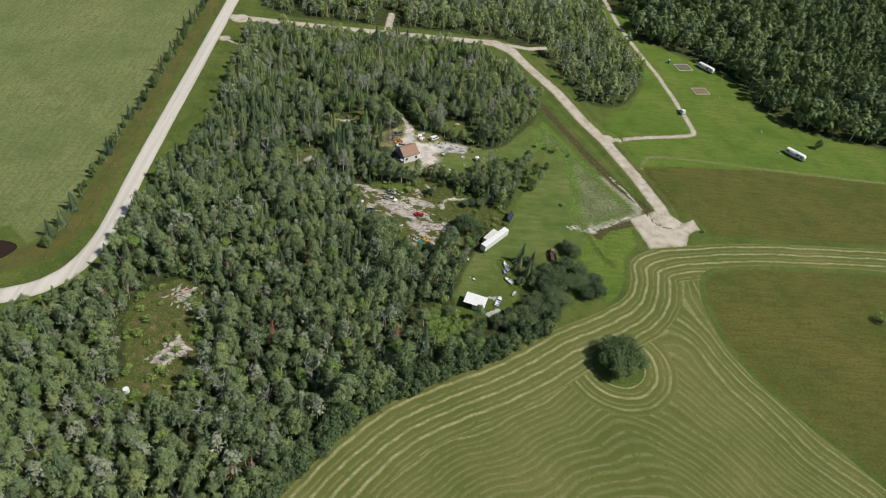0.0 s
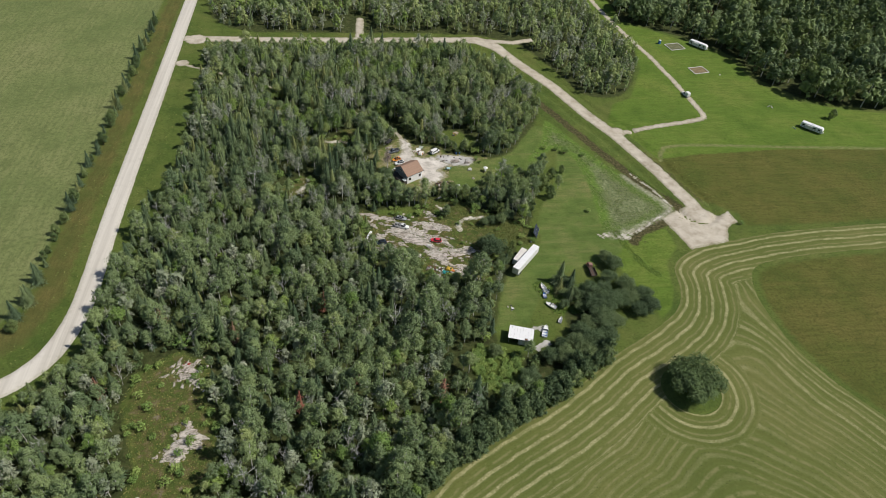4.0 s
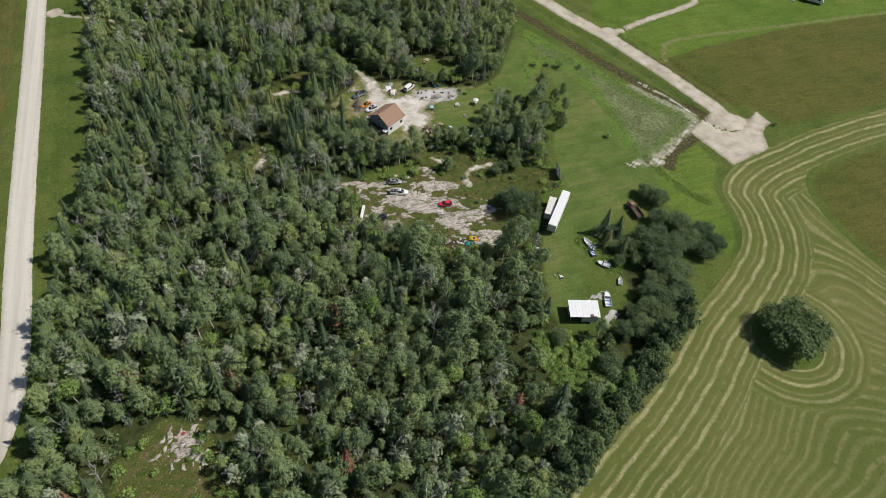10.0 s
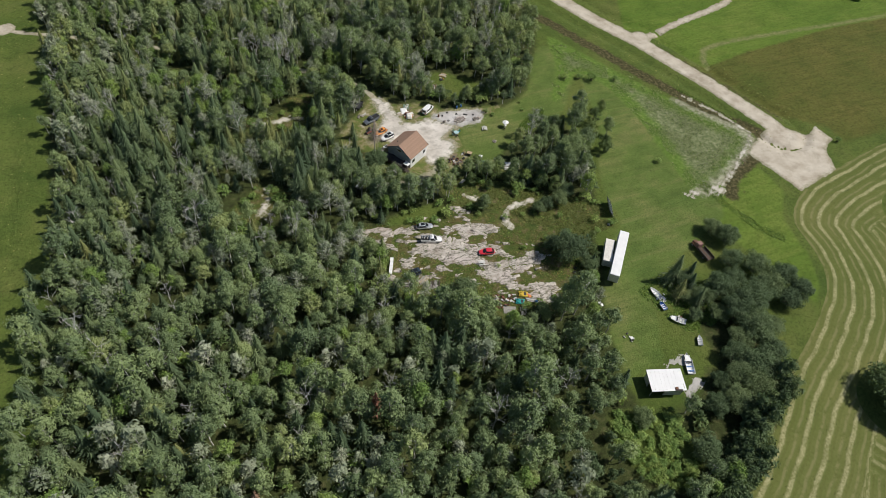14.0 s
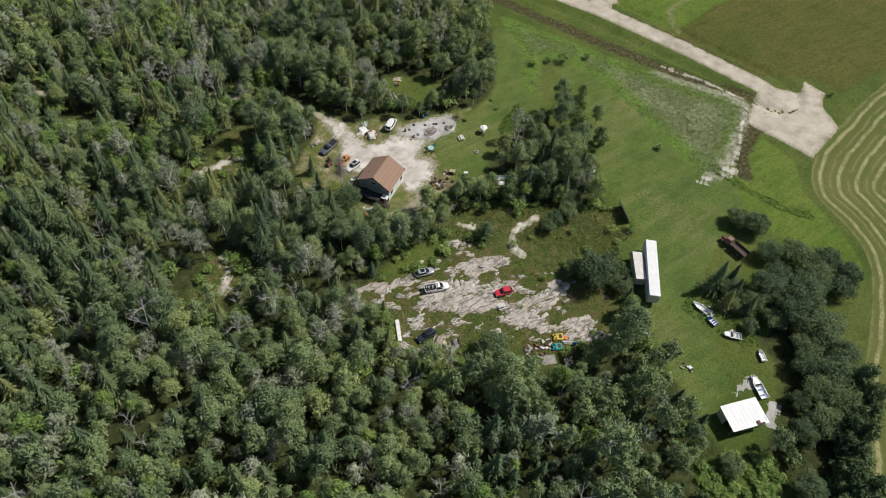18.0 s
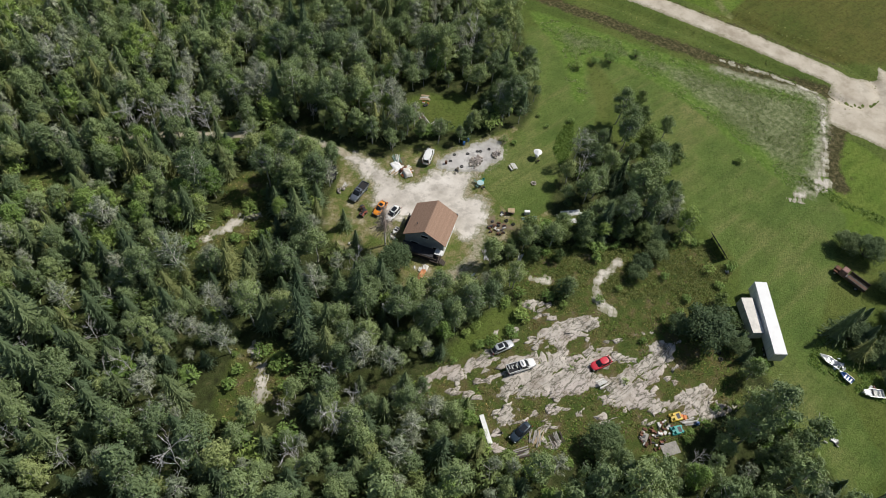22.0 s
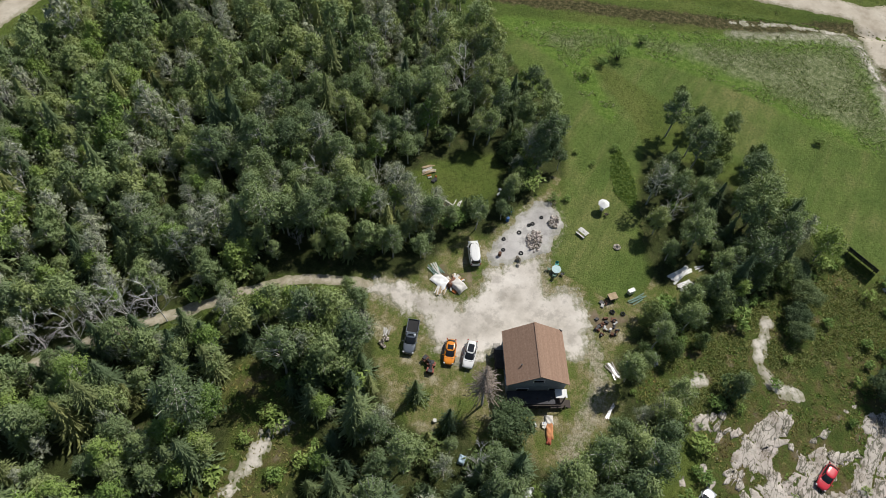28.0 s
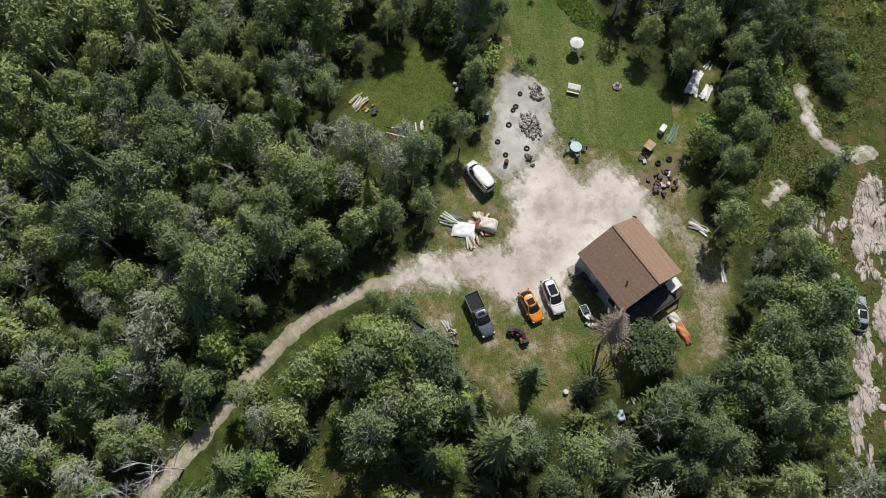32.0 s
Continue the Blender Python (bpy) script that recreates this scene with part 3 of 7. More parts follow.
# ---- ground, roads, fields ----
def axis(lo, hi, step, reach):
    core = np.arange(lo, hi + step, step)
    grow, out = step, [0.0]
    while out[-1] < reach:
        grow *= 1.35
        out.append(out[-1] + grow)
    out = np.array(out[1:])
    return np.concatenate([lo - out[::-1], core, core[-1] + out])


def grid_mesh(name, xs, ys, z, keep, material, attrs):
    X, Y = np.meshgrid(xs, ys)
    n = len(xs)
    idx = np.arange(X.size).reshape(X.shape)
    q = np.stack([idx[:-1, :-1], idx[:-1, 1:], idx[1:, 1:], idx[1:, :-1]], -1).reshape(-1, 4)
    if keep is not None:
        q = q[keep.ravel()[q].any(1)]
    used, inv = np.unique(q, return_inverse=True)
    v = np.stack([X.ravel(), Y.ravel(), z.ravel()], 1)[used]
    return np_mesh(name, v, inv.reshape(-1, 4), material, True, [(k, "POINT", a.ravel()[used]) for k, a in attrs])


def make_ground_sheet():
    xs, ys = axis(-165, 260, 1.5, 4000), axis(60, 470, 1.5, 4000)
    X, Y = np.meshgrid(xs, ys)
    wood = np.maximum(woods_d(X, Y), -openings_d(X, Y))
    clip = lambda d: np.clip(d, -20, 20)
    wood = np.maximum(wood, -poly_d(X, Y, BOAT_GRASS))
    reg = [("wood", wood), ("lawn", np.minimum(poly_d(X, Y, LAWN_HOUSE), poly_d(X, Y, LAWN_EAST))), ("reed", poly_d(X, Y, REED)), ("sandy", line_d(X, Y, [(98, 266), (104, 256), (109.5, 247), (110.5, 242), (105, 237.5), (96, 232.5), (88, 229), (80, 226.5)])), ("strip", line_d(X, Y, PALE_STRIP) - 1.0), ("ditch", np.minimum(line_d(X, Y, DITCH) - 2.2, np.minimum(line_d(X, Y, EAST_DITCH) - 0.7, np.minimum(line_d(X, Y, [(62, 247), (66.6, 236.6), (67.6, 222.4), (66, 217)]), line_d(X, Y, [(96, 229), (92, 220), (93, 210), (97, 204)])) + 0.35))),
           ("pasture", np.minimum(poly_d(X, Y, PASTURE), poly_d(X, Y, PASTURE_S))), ("green", np.minimum(np.minimum(poly_d(X, Y, GREEN_NE), line_d(X, Y, VERGE) - 1.8), poly_d(X, Y, LUSH))), ("field", poly_d(X, Y, WEST_FIELD)),
           ("shoulder", poly_d(X, Y, SHOULDER)), ("worn", poly_d(X, Y, HOUSE_YARD) + 25 * (poly_d(X, Y, LAWN_HOUSE) < 0)), ("yard", np.minimum(np.minimum(poly_d(X, Y, YARD), poly_d(X, Y, CLEARINGS[0]) + 1), np.minimum(np.minimum(poly_d(X, Y, MEADOW), poly_d(X, Y, CLEARINGS[1])), np.minimum(poly_d(X, Y, CLEARINGS[5]), poly_d(X, Y, CLEARINGS[2]))))),
           ("dirt", np.minimum(np.minimum(poly_d(X, Y, DRIVE), poly_d(X, Y, STONY)), np.minimum(line_d(X, Y, [(9, 261), (4, 257.6), (-1.5, 257.2), (-8.3, 257.3)]) - 0.9, line_d(X, Y, [(88, 228), (101, 233.5), (112, 241)]) + 0.3)))]
    z = ground_z(X, Y)
    z -= 0.12 * np.clip(-poly_d(X, Y, HAY), 0, 1)
    ob = new("ground", grid_mesh("ground", xs, ys, z, None, GROUND, [(k, clip(d)) for k, d in reg]))
    tagged(ob, "rough grass, lawn, pasture and woodland floor on flat ground", "ground", kind="structure")


def sheet(name, sdf, x0, x1, y0, y1, res, h, material, label, category, rag=0.5, slope=0.2):
    """A thin bed of stone laid on the ground, its ragged edge dying away into the grass."""
    xs, ys = np.arange(x0, x1, res), np.arange(y0, y1, res)
    X, Y = np.meshgrid(xs, ys)
    d = sdf(X, Y) + rag * (wob(X, Y, 6.0, 1.0) * 0.6 + wob(X, Y, 2.1, 3.0) * 0.45 + wob(X, Y, 0.9, 5.0) * 0.3)
    z = ground_z(X, Y) + np.clip(-d * slope, -0.5, h) + 0.01 * wob(X, Y, 3.0)
    ob = new(name, grid_mesh(name, xs, ys, z, d < 1.2, material, [("edge", np.clip(d, -5, 5))]))
    return tagged(ob, label, category, kind="structure")


make_ground_sheet()
sheet("road", lambda X, Y: line_d(X, Y, WEST_ROAD) - 3.7, -290, -100, 125, 720, 0.7, 0.12, ROAD, "wide pale grey gravel road curving past the woods", "road", 0.12)
sheet("road", lambda X, Y: np.minimum(np.maximum(road_d(X, Y), 3.4 - line_d(X, Y, WEST_ROAD)), poly_d(X, Y, PAD)), -117, 145, 210, 432, 0.7, 0.11, ROAD_TAN, "tan gravel side road that ends in a square turning pad", "road", 0.4)
sheet("road", lambda X, Y: line_d(X, Y, LANE) - 1.7, 100, 166, 298, 525, 0.6, 0.08, ROAD_TAN, "narrow gravel lane across the mown grass", "road", 0.5)
sheet("road", lambda X, Y: line_d(X, Y, TRACK) - 0.95, -114, 6, 286, 376, 0.5, 0.08, TRACK_SAND, "narrow sandy driveway winding through the trees", "driveway", 0.25)
sheet("pavement", lambda X, Y: poly_d(X, Y, DRIVE), -9, 26, 256, 301, 0.4, 0.09, PALE, "pale packed gravel yard in front of the house", "gravel yard", 1.2)
sheet("pavement", lambda X, Y: poly_d(X, Y, STONY), 10, 36, 271, 289, 0.4, 0.12, STONE_GREY, "grey crushed stone bed beside the gravel yard", "stone bed", 0.6)
SOIL_BROWN = make_gravel("brown_soil", (0.10, 0.078, 0.05), (0.175, 0.135, 0.088), (0.26, 0.21, 0.145), None, 0.8, 0.4)
sheet("soil_patch", lambda X, Y: np.minimum(line_d(X, Y, [(14.2, 263.6), (13.6, 260.5), (16.6, 259.4)]) - 1.5, line_d(X, Y, [(7.0, 289.2), (8.2, 286.2), (9.6, 283.6)]) - 1.3), 2, 24, 254, 294, 0.35, 0.03, SOIL_BROWN, "bare brown soil trodden round stored things", "soil", 1.2)
sheet("sand_patch", lambda X, Y: np.minimum(line_d(X, Y, [(28.6, 239), (24.5, 238.9), (20.8, 238.3), (18.4, 235), (18.6, 231.5)]) - 1.0, line_d(X, Y, [(11, 247), (13.5, 244.5)]) - 0.8), 5, 34, 226, 252, 0.35, 0.06, PALE, "pale bare sand patch between the weeds", "sand", 0.9)
sheet("sand_patch", lambda X, Y: np.minimum(line_d(X, Y, [(37.5, 171), (40.5, 172.2)]) - 1.3, line_d(X, Y, [(36, 179.3), (39.5, 178.6), (41.5, 180)]) - 0.6), 32, 46, 166, 184, 0.35, 0.05, STONE_GREY, "pale rubble and bare soil beside the shed", "rubble", 1.2)
sheet("sand_patch", lambda X, Y: line_d(X, Y, [(101.5, 268), (108, 256), (112, 245), (110.5, 241.5), (104, 237), (97, 232), (88, 227)]) - 0.3 - 0.7 * fbm(X, Y, 6, 3), 80, 118, 222, 275, 0.4, 0.05, PALE, "strip of washed pale sand along the ditch", "sand", 1.0)
sheet("sand_patch", lambda X, Y: np.minimum(np.hypot((X - 77.5) / 1.5, Y - 226.5) - 1.6, np.hypot((X - 85) / 1.2, (Y - 225)) - 2.2), 70, 94, 218, 234, 0.4, 0.05, PALE, "pale washed sand at the foot of the reed bed", "sand", 1.3)


def make_hay_field():
    xs = np.concatenate([np.arange(-90, -50, 2.0), np.arange(-50, 235, 0.7), np.arange(235, 420, 2.0)])
    ys = np.concatenate([np.arange(-60, 60, 2.0), np.arange(60, 240, 0.7)])
    X, Y = np.meshgrid(xs, ys)
    d = np.maximum(poly_d(X, Y, HAY), 10.5 - np.hypot(X - LONE_TREE[0], Y - LONE_TREE[1]))
    w, e = line_d(X, Y, HAY_WEST), line_d(X, Y, HAY_EAST)
    tree_d = np.hypot(X - LONE_TREE[0], Y - LONE_TREE[1]) - 8.5
    calm = wob(X, Y, 60.0, 1.5)
    inner = -14.0 * np.log(np.exp(-w / 14.0) + np.exp(-e / 14.0)) + 9.0 + 2.0 * calm
    ring = (tree_d < 13) & ((Y < 158) | (X > 92)) & (w > 18)
    bold = np.clip(1.15 - np.minimum(w - 14, tree_d - 4) / 14, 0.26, 1.0)
    bold = np.maximum(bold, np.clip(1.0 - (e - 8) / 14, 0, 0.62))
    e = np.where(w < 21, w, np.where(ring, tree_d + 1.0, inner))
    s = (e + 0.3 * wob(X, Y, 23.0) - 2.2) / 4.7 + 0.5
    ridge = np.exp(-((s - np.floor(s) - 0.5) / 0.12) ** 2) * (0.7 + 0.4 * wob(X, Y, 3.0, 2.0)) * bold
    z = ground_z(X, Y) + np.clip(-d * 0.15, -0.25, 0.02) + 0.16 * np.clip(ridge, 0, 1) * (d < -0.5)
    ob = new("hay_field", grid_mesh("hay_field", xs, ys, z, d < 0.7, HAYM, [("row", s), ("bold", bold)]))
    tagged(ob, "mown hay field with curving straw windrows", "hay field", kind="structure")


make_hay_field()


# ---- trees ----
def leaves(P, N, size, rng, long=1.35, tri=False, along=None):
    """Folded leaf clumps at the points P that face about N: four corners and two triangles each."""
    n = len(P)
    N = N / (np.linalg.norm(N, axis=1, keepdims=True) + 1e-9)
    T = rng.normal(size=(n, 3)) if along is None else along + rng.normal(size=(n, 3)) * 0.25
    T -= (T * N).sum(1, keepdims=True) * N
    T /= np.linalg.norm(T, axis=1, keepdims=True)
    B = np.cross(N, T)
    s = (size * rng.uniform(0.6, 1.35, n))[:, None]
    fold = N * s * 0.22
    V = np.stack([P - T * s * long * 0.5, P + B * s * 0.5 - fold, P + T * s * long * 0.5, P - B * s * 0.5 - fold], 1).reshape(-1, 3)
    if tri:
        return V.reshape(-1, 4, 3)[:, :3].reshape(-1, 3), np.arange(n * 3).reshape(-1, 3)
    i = np.arange(n)[:, None] * 4
    F = np.concatenate([i + [[0, 1, 2]], i + [[0, 2, 3]]], 1).reshape(-1, 3)
    return V, F


def limbs(segs, sides=5):
    """Tapered bars: rows of start, end, two radii."""
    V, F, at = [], [], 0
    ang = np.arange(sides) / sides * 6.2832
    for a, b, r0, r1 in segs:
        a, b = np.asarray(a, float), np.asarray(b, float)
        d = (b - a) / (np.linalg.norm(b - a) + 1e-9)
        u = np.cross(d, [0.31, 0.95, 0.1])
        u /= np.linalg.norm(u) + 1e-9
        w = np.cross(d, u)
        ring = np.cos(ang)[:, None] * u + np.sin(ang)[:, None] * w
        V += [a + ring * r0, b + ring * r1]
        k = np.arange(sides)
        k2 = (k + 1) % sides
        F += [np.stack([at + k, at + k2, at + sides + k2], 1), np.stack([at + k, at + sides + k2, at + sides + k], 1)]
        at += 2 * sides
    return np.concatenate(V), np.concatenate(F)


def trunk_segs(rng, h, r, lean=0.06, n=5):
    p, out, pts = np.array([0.0, 0, -0.2]), [], []
    for k in range(n):
        q = np.array([*(p[:2] + rng.normal(size=2) * lean * h / n), (k + 1) / n * h])
        out.append((p, q, r * (1 - 0.85 * k / n), r * (1 - 0.85 * (k + 1) / n)))
        pts.append((p, q))
        p = q
    return out, pts


def leafy(seed, h, rad, base, n, size, tops=16, droop=0.0, wide=0.75, sides=5, loose=0.36):
    """A broadleaf tree of height h: limbs that end in clumps of leaves."""
    rng = np.random.default_rng(seed)
    segs, pts = trunk_segs(rng, h * 0.98, 0.017 * h)
    centres, C = [], []
    for k in range(tops):
        f = (k + 0.5) / tops
        z = base * h + (1 - base) * h * f ** 0.85 * 0.95
        prof = math.sin(math.pi * min(1, max(0.04, (f * 0.92 + 0.1)) ** wide)) ** 0.7
        a, rr = k * 2.4 + rng.uniform(-0.7, 0.7), rad * prof * rng.uniform(0.35, 1.0)
        c = np.array([math.cos(a) * rr, math.sin(a) * rr, z + rng.uniform(-0.5, 0.5)])
        centres.append(c)
        C.append(rad * rng.uniform(0.22, 0.44))
        i = min(len(pts) - 1, max(0, int((z - 0.25 * rr - 0.8) / (h * 0.93) * len(pts))))
        j = pts[i][0] * 0.4 + pts[i][1] * 0.6
        segs.append((j, c + (c - j) * 0.3 + [0, 0, 0.45], 0.0062 * h, 0.0026 * h))
    centres, C = np.array(centres), np.array(C)
    m = n // 7
    k = rng.integers(0, tops, n + m)
    D = rng.normal(size=(n + m, 3))
    D /= np.linalg.norm(D, axis=1, keepdims=True)
    D[:, 2] = np.where(D[:, 2] < -0.3, -D[:, 2] * 0.6, D[:, 2])
    reach = np.concatenate([rng.uniform(0.45, 1.4, n), rng.uniform(0.05, 0.6, m)])
    P = centres[k] + D * (C[k] * reach)[:, None] * [1, 1, 1.25]
    P[:, 2] -= droop * rng.uniform(0, 1, n + m) ** 2
    out = P * [1, 1, 0] / rad
    N = D * 0.6 + out * 0.45 + [0, 0, 0.22] + rng.normal(size=(n + m, 3)) * loose
    V0, F0 = leaves(P[:n], N[:n], size, rng, 1.6, True)
    V1, F1 = leaves(P[n:], N[n:], min(size * 2.3, 1.6), rng, 1.3, True)
    keep = segs if sides > 4 else segs[:5] + segs[5::3] if sides == 4 else segs[:5] + segs[6::4] if sides == 3 else [(segs[0][0], segs[4][1], segs[0][2], segs[4][3])]
    return limbs(keep, max(3, sides - 1)), (np.concatenate([V0, V1]), np.concatenate([F0, F1 + len(V0)]))


def spruce(seed, h, rad, levels, per, size, strips=3, low=0.06, long=1.9, core=0.55):
    """A conifer: whorls of drooping boughs, each a row of overlapping sprays."""
    rng = np.random.default_rng(seed)
    segs, _ = trunk_segs(rng, h * 0.97, 0.016 * h, 0.01, 4)
    P, N, S, A = [], [], [], []
    for k in range(levels):
        f = (k + rng.uniform(0, 0.6)) / levels
        z, R = h * (low + (0.98 - low) * f), rad * (1 - f) ** 0.7 * rng.uniform(0.62, 1.18) + 0.15
        m = max(4, round(per * (0.45 + 0.55 * (1 - f))))
        for j in range(m):
            a = (j + rng.uniform(-0.35, 0.35)) / m * 6.2832 + k * 1.1
            out = np.array([math.cos(a), math.sin(a), 0])
            L = R * rng.uniform(0.5, 1.2)
            for i in range(strips):
                g = (i + 0.7) / strips
                P.append(out * L * g + [0, 0, z - 0.33 * L * g * g + 0.05])
                N.append(np.array([0, 0, 1.0]) + out * 0.45 + rng.normal(size=3) * 0.4)
                S.append(L / strips * 0.95 * rng.uniform(0.8, 1.2) + 0.10)
                A.append(out)
    V, F = leaves(np.array(P), np.array(N), 1.0, rng, long, True, np.array(A))
    c = np.repeat(np.array(P), 3, 0)
    V = c + (V - c) * np.repeat(np.array(S), 3)[:, None] * size
    if core:
        # the dense inner boughs, stepped whorl by whorl
        a, top = np.arange(6) / 6 * 6.2832, np.linspace(low, 0.9, 6)
        ring = [np.column_stack([np.cos(a) * r, np.sin(a) * r, np.full(6, h * z)]) for f in top for r, z in ((core * rad * (1 - f) ** 0.75 * 1.1, f), (core * rad * (1 - f) ** 0.75 * 0.6, f + 0.08))]
        ring = np.concatenate(ring) + rng.normal(size=(12 * 6, 3)) * 0.1
        k, k2 = np.arange(6), (np.arange(6) + 1) % 6
        G = np.concatenate([np.concatenate([np.stack([r * 6 + k, r * 6 + k2, r * 6 + 6 + k2], 1), np.stack([r * 6 + k, r * 6 + 6 + k2, r * 6 + 6 + k], 1)]) for r in range(11)])
        V, F = np.concatenate([V, ring]), np.concatenate([F, G + len(V)])
    return limbs(segs, 4), (V, F)


def bare(seed, h, rad, depth=3):
    """A leafless tree: forked grey limbs and twigs."""
    rng = np.random.default_rng(seed)
    segs, pts = trunk_segs(rng, h, 0.011 * h, 0.07, 5)

    def fork(p, d, L, r, depth):
        q = p + d * L
        segs.append((p, q, r, r * 0.55))
        if depth:
            for _ in range(3):
                e = d + rng.normal(size=3) * 0.5 + [0, 0, 0.2]
                fork(p + d * L * rng.uniform(0.35, 1.0), e / np.linalg.norm(e), L * rng.uniform(0.5, 0.8), r * 0.66, depth - 1)

    for k in range(9):
        i = 1 + k * 4 // 9
        p = pts[i][0] * 0.5 + pts[i][1] * 0.5
        a = k * 2.4
        d = np.array([math.cos(a), math.sin(a), rng.uniform(0.6, 1.5)])
        fork(p, d / np.linalg.norm(d), rad * rng.uniform(0.5, 0.8), 0.0046 * h, depth)
    return limbs(segs, 3)


def bush(seed, h, rad, n, size, stems=13):
    """A dense shrub of many stems, its crown down to the ground."""
    rng = np.random.default_rng(seed)
    segs = []
    tops = 13
    cs = []
    for k in range(tops):
        a, rr = k * 2.4, rad * math.sqrt((k + 0.3) / tops) * 0.72
        c = np.array([math.cos(a) * rr, math.sin(a) * rr, h * (0.66 - 0.42 * (rr / rad) ** 2) * rng.uniform(0.8, 1.15)])
        cs.append(c)
        segs.append((np.array([c[0] * 0.15, c[1] * 0.15, -0.1]), c, 0.03 * h ** 0.7, 0.01 * h ** 0.7))
    cs = np.array(cs)
    k = rng.integers(0, tops, n)
    D = rng.normal(size=(n, 3))
    D /= np.linalg.norm(D, axis=1, keepdims=True)
    D[:, 2] = np.where(D[:, 2] < -0.35, -D[:, 2], D[:, 2])
    P = cs[k] + D * (rad * rng.uniform(0.24, 0.40, tops)[k] * rng.uniform(0.45, 1.2, n))[:, None] * [1, 1, h / rad * 0.75]
    P[:, 2] = np.maximum(P[:, 2], 0.05)
    N = D * 0.7 + [0, 0, 0.5] + rng.normal(size=(n, 3)) * 0.4
    return limbs(segs[:stems], 4 if stems > 5 else 3), leaves(P, N, size, rng, tri=True)


NEAR, WIDE, MID, FAR = {}, {}, {}, {}
for i in range(6):
    h, r, b = 9.4 + 0.6 * i, 2.45 + 0.25 * (i % 3), 0.33 + 0.11 * (i % 3)
    NEAR["aspen", i] = leafy(100 + i, h, r, b, 3000, 0.26, 36)
    WIDE["aspen", i] = leafy(100 + i, h, r, b, 1250, 0.36, 32, sides=4, loose=0.4)
    MID["aspen", i] = leafy(100 + i, h, r, b, 800, 0.42, 28, sides=3, loose=0.35)
    FAR["aspen", i] = leafy(200 + i, h, r + 0.3, 0.28, 190, 0.95, 16, sides=2, loose=0.2)
for i in range(4):
    for table in (NEAR, WIDE, MID, FAR):
        table["lime", i] = table["aspen", i]
    NEAR["spruce", i] = spruce(300 + i, 9.0 + 1.2 * i, 2.8 + 0.2 * i, 20 + i, 18, 0.85, 7)
    WIDE["spruce", i] = spruce(300 + i, 9.0 + 1.2 * i, 2.8 + 0.2 * i, 16 + i, 15, 0.85, 5)
    MID["spruce", i] = spruce(300 + i, 9.0 + 1.2 * i, 2.7 + 0.2 * i, 13 + i, 13, 0.9, 4)
    FAR["spruce", i] = spruce(350 + i, 8.5 + 1.2 * i, 1.9 + 0.15 * i, 9 + i, 9, 1.2, 2)
    NEAR["grey", i] = leafy(400 + i, 9.4 + 0.6 * i, 2.5, 0.34, 1000, 0.21, 30)
    WIDE["grey", i] = leafy(400 + i, 9.4 + 0.6 * i, 2.5, 0.34, 560, 0.31, 28)
    MID["grey", i] = leafy(400 + i, 9.4 + 0.6 * i, 2.5, 0.34, 260, 0.52, 22, sides=4)
    FAR["grey", i] = leafy(440 + i, 9.4 + 0.6 * i, 2.6, 0.34, 90, 0.9, 16, sides=3)
    NEAR["willow", i] = leafy(500 + i, 6.2 + 0.7 * i, 2.5, 0.12, 2100, 0.29, 30, wide=0.95)
    WIDE["willow", i] = leafy(500 + i, 6.2 + 0.7 * i, 2.5, 0.12, 800, 0.43, 24, wide=0.95, sides=4)
    MID["willow", i] = leafy(500 + i, 6.2 + 0.7 * i, 2.5, 0.12, 440, 0.58, 20, wide=0.95, sides=3)
    FAR["willow", i] = leafy(540 + i, 8.5 + 1.0 * i, 3.0, 0.12, 210, 1.15, 16, wide=0.95, sides=2, loose=0.18)
    NEAR["bush", i] = bush(600 + i, 2.0 + 0.3 * i, 1.5 + 0.15 * i, 620, 0.21)
    WIDE["bush", i] = bush(600 + i, 2.0 + 0.3 * i, 1.5 + 0.15 * i, 260, 0.34, 5)
    MID["bush", i] = bush(600 + i, 2.0 + 0.3 * i, 1.5 + 0.15 * i, 110, 0.54, 4)
    NEAR["clump", i] = bush(650 + i, 5.8 + 0.5 * i, 4.0 + 0.2 * i, 4200, 0.36)
    NEAR["bare", i] = (bare(700 + i, 9.0 + 0.6 * i, 2.7),)
    WIDE["bare", i] = MID["bare", i] = FAR["bare", i] = (bare(700 + i, 9.0 + 0.6 * i, 2.9, 2),)
    NEAR["twiggy", i] = spruce(770 + i, 9.5, 2.0, 22, 17, 0.55, 8, 0.42, 2.6, 0)
    NEAR["rust", i] = spruce(750 + i, 7.0, 1.3, 13, 9, 0.9)
SKINS = {"lime": ("bright", BARK_PALE), "aspen": ("aspen", BARK_PALE), "spruce": ("spruce", BARK_DARK), "grey": ("grey", BARK_PALE), "willow": ("willow", BARK_DARK), "bush": ("bright", BARK_DARK),
         "clump": ("osier", BARK_DARK), "bare": (None, BARK_DEAD), "rust": ("rust", BARK_DARK), "twiggy": ("twig", BARK_DEAD)}
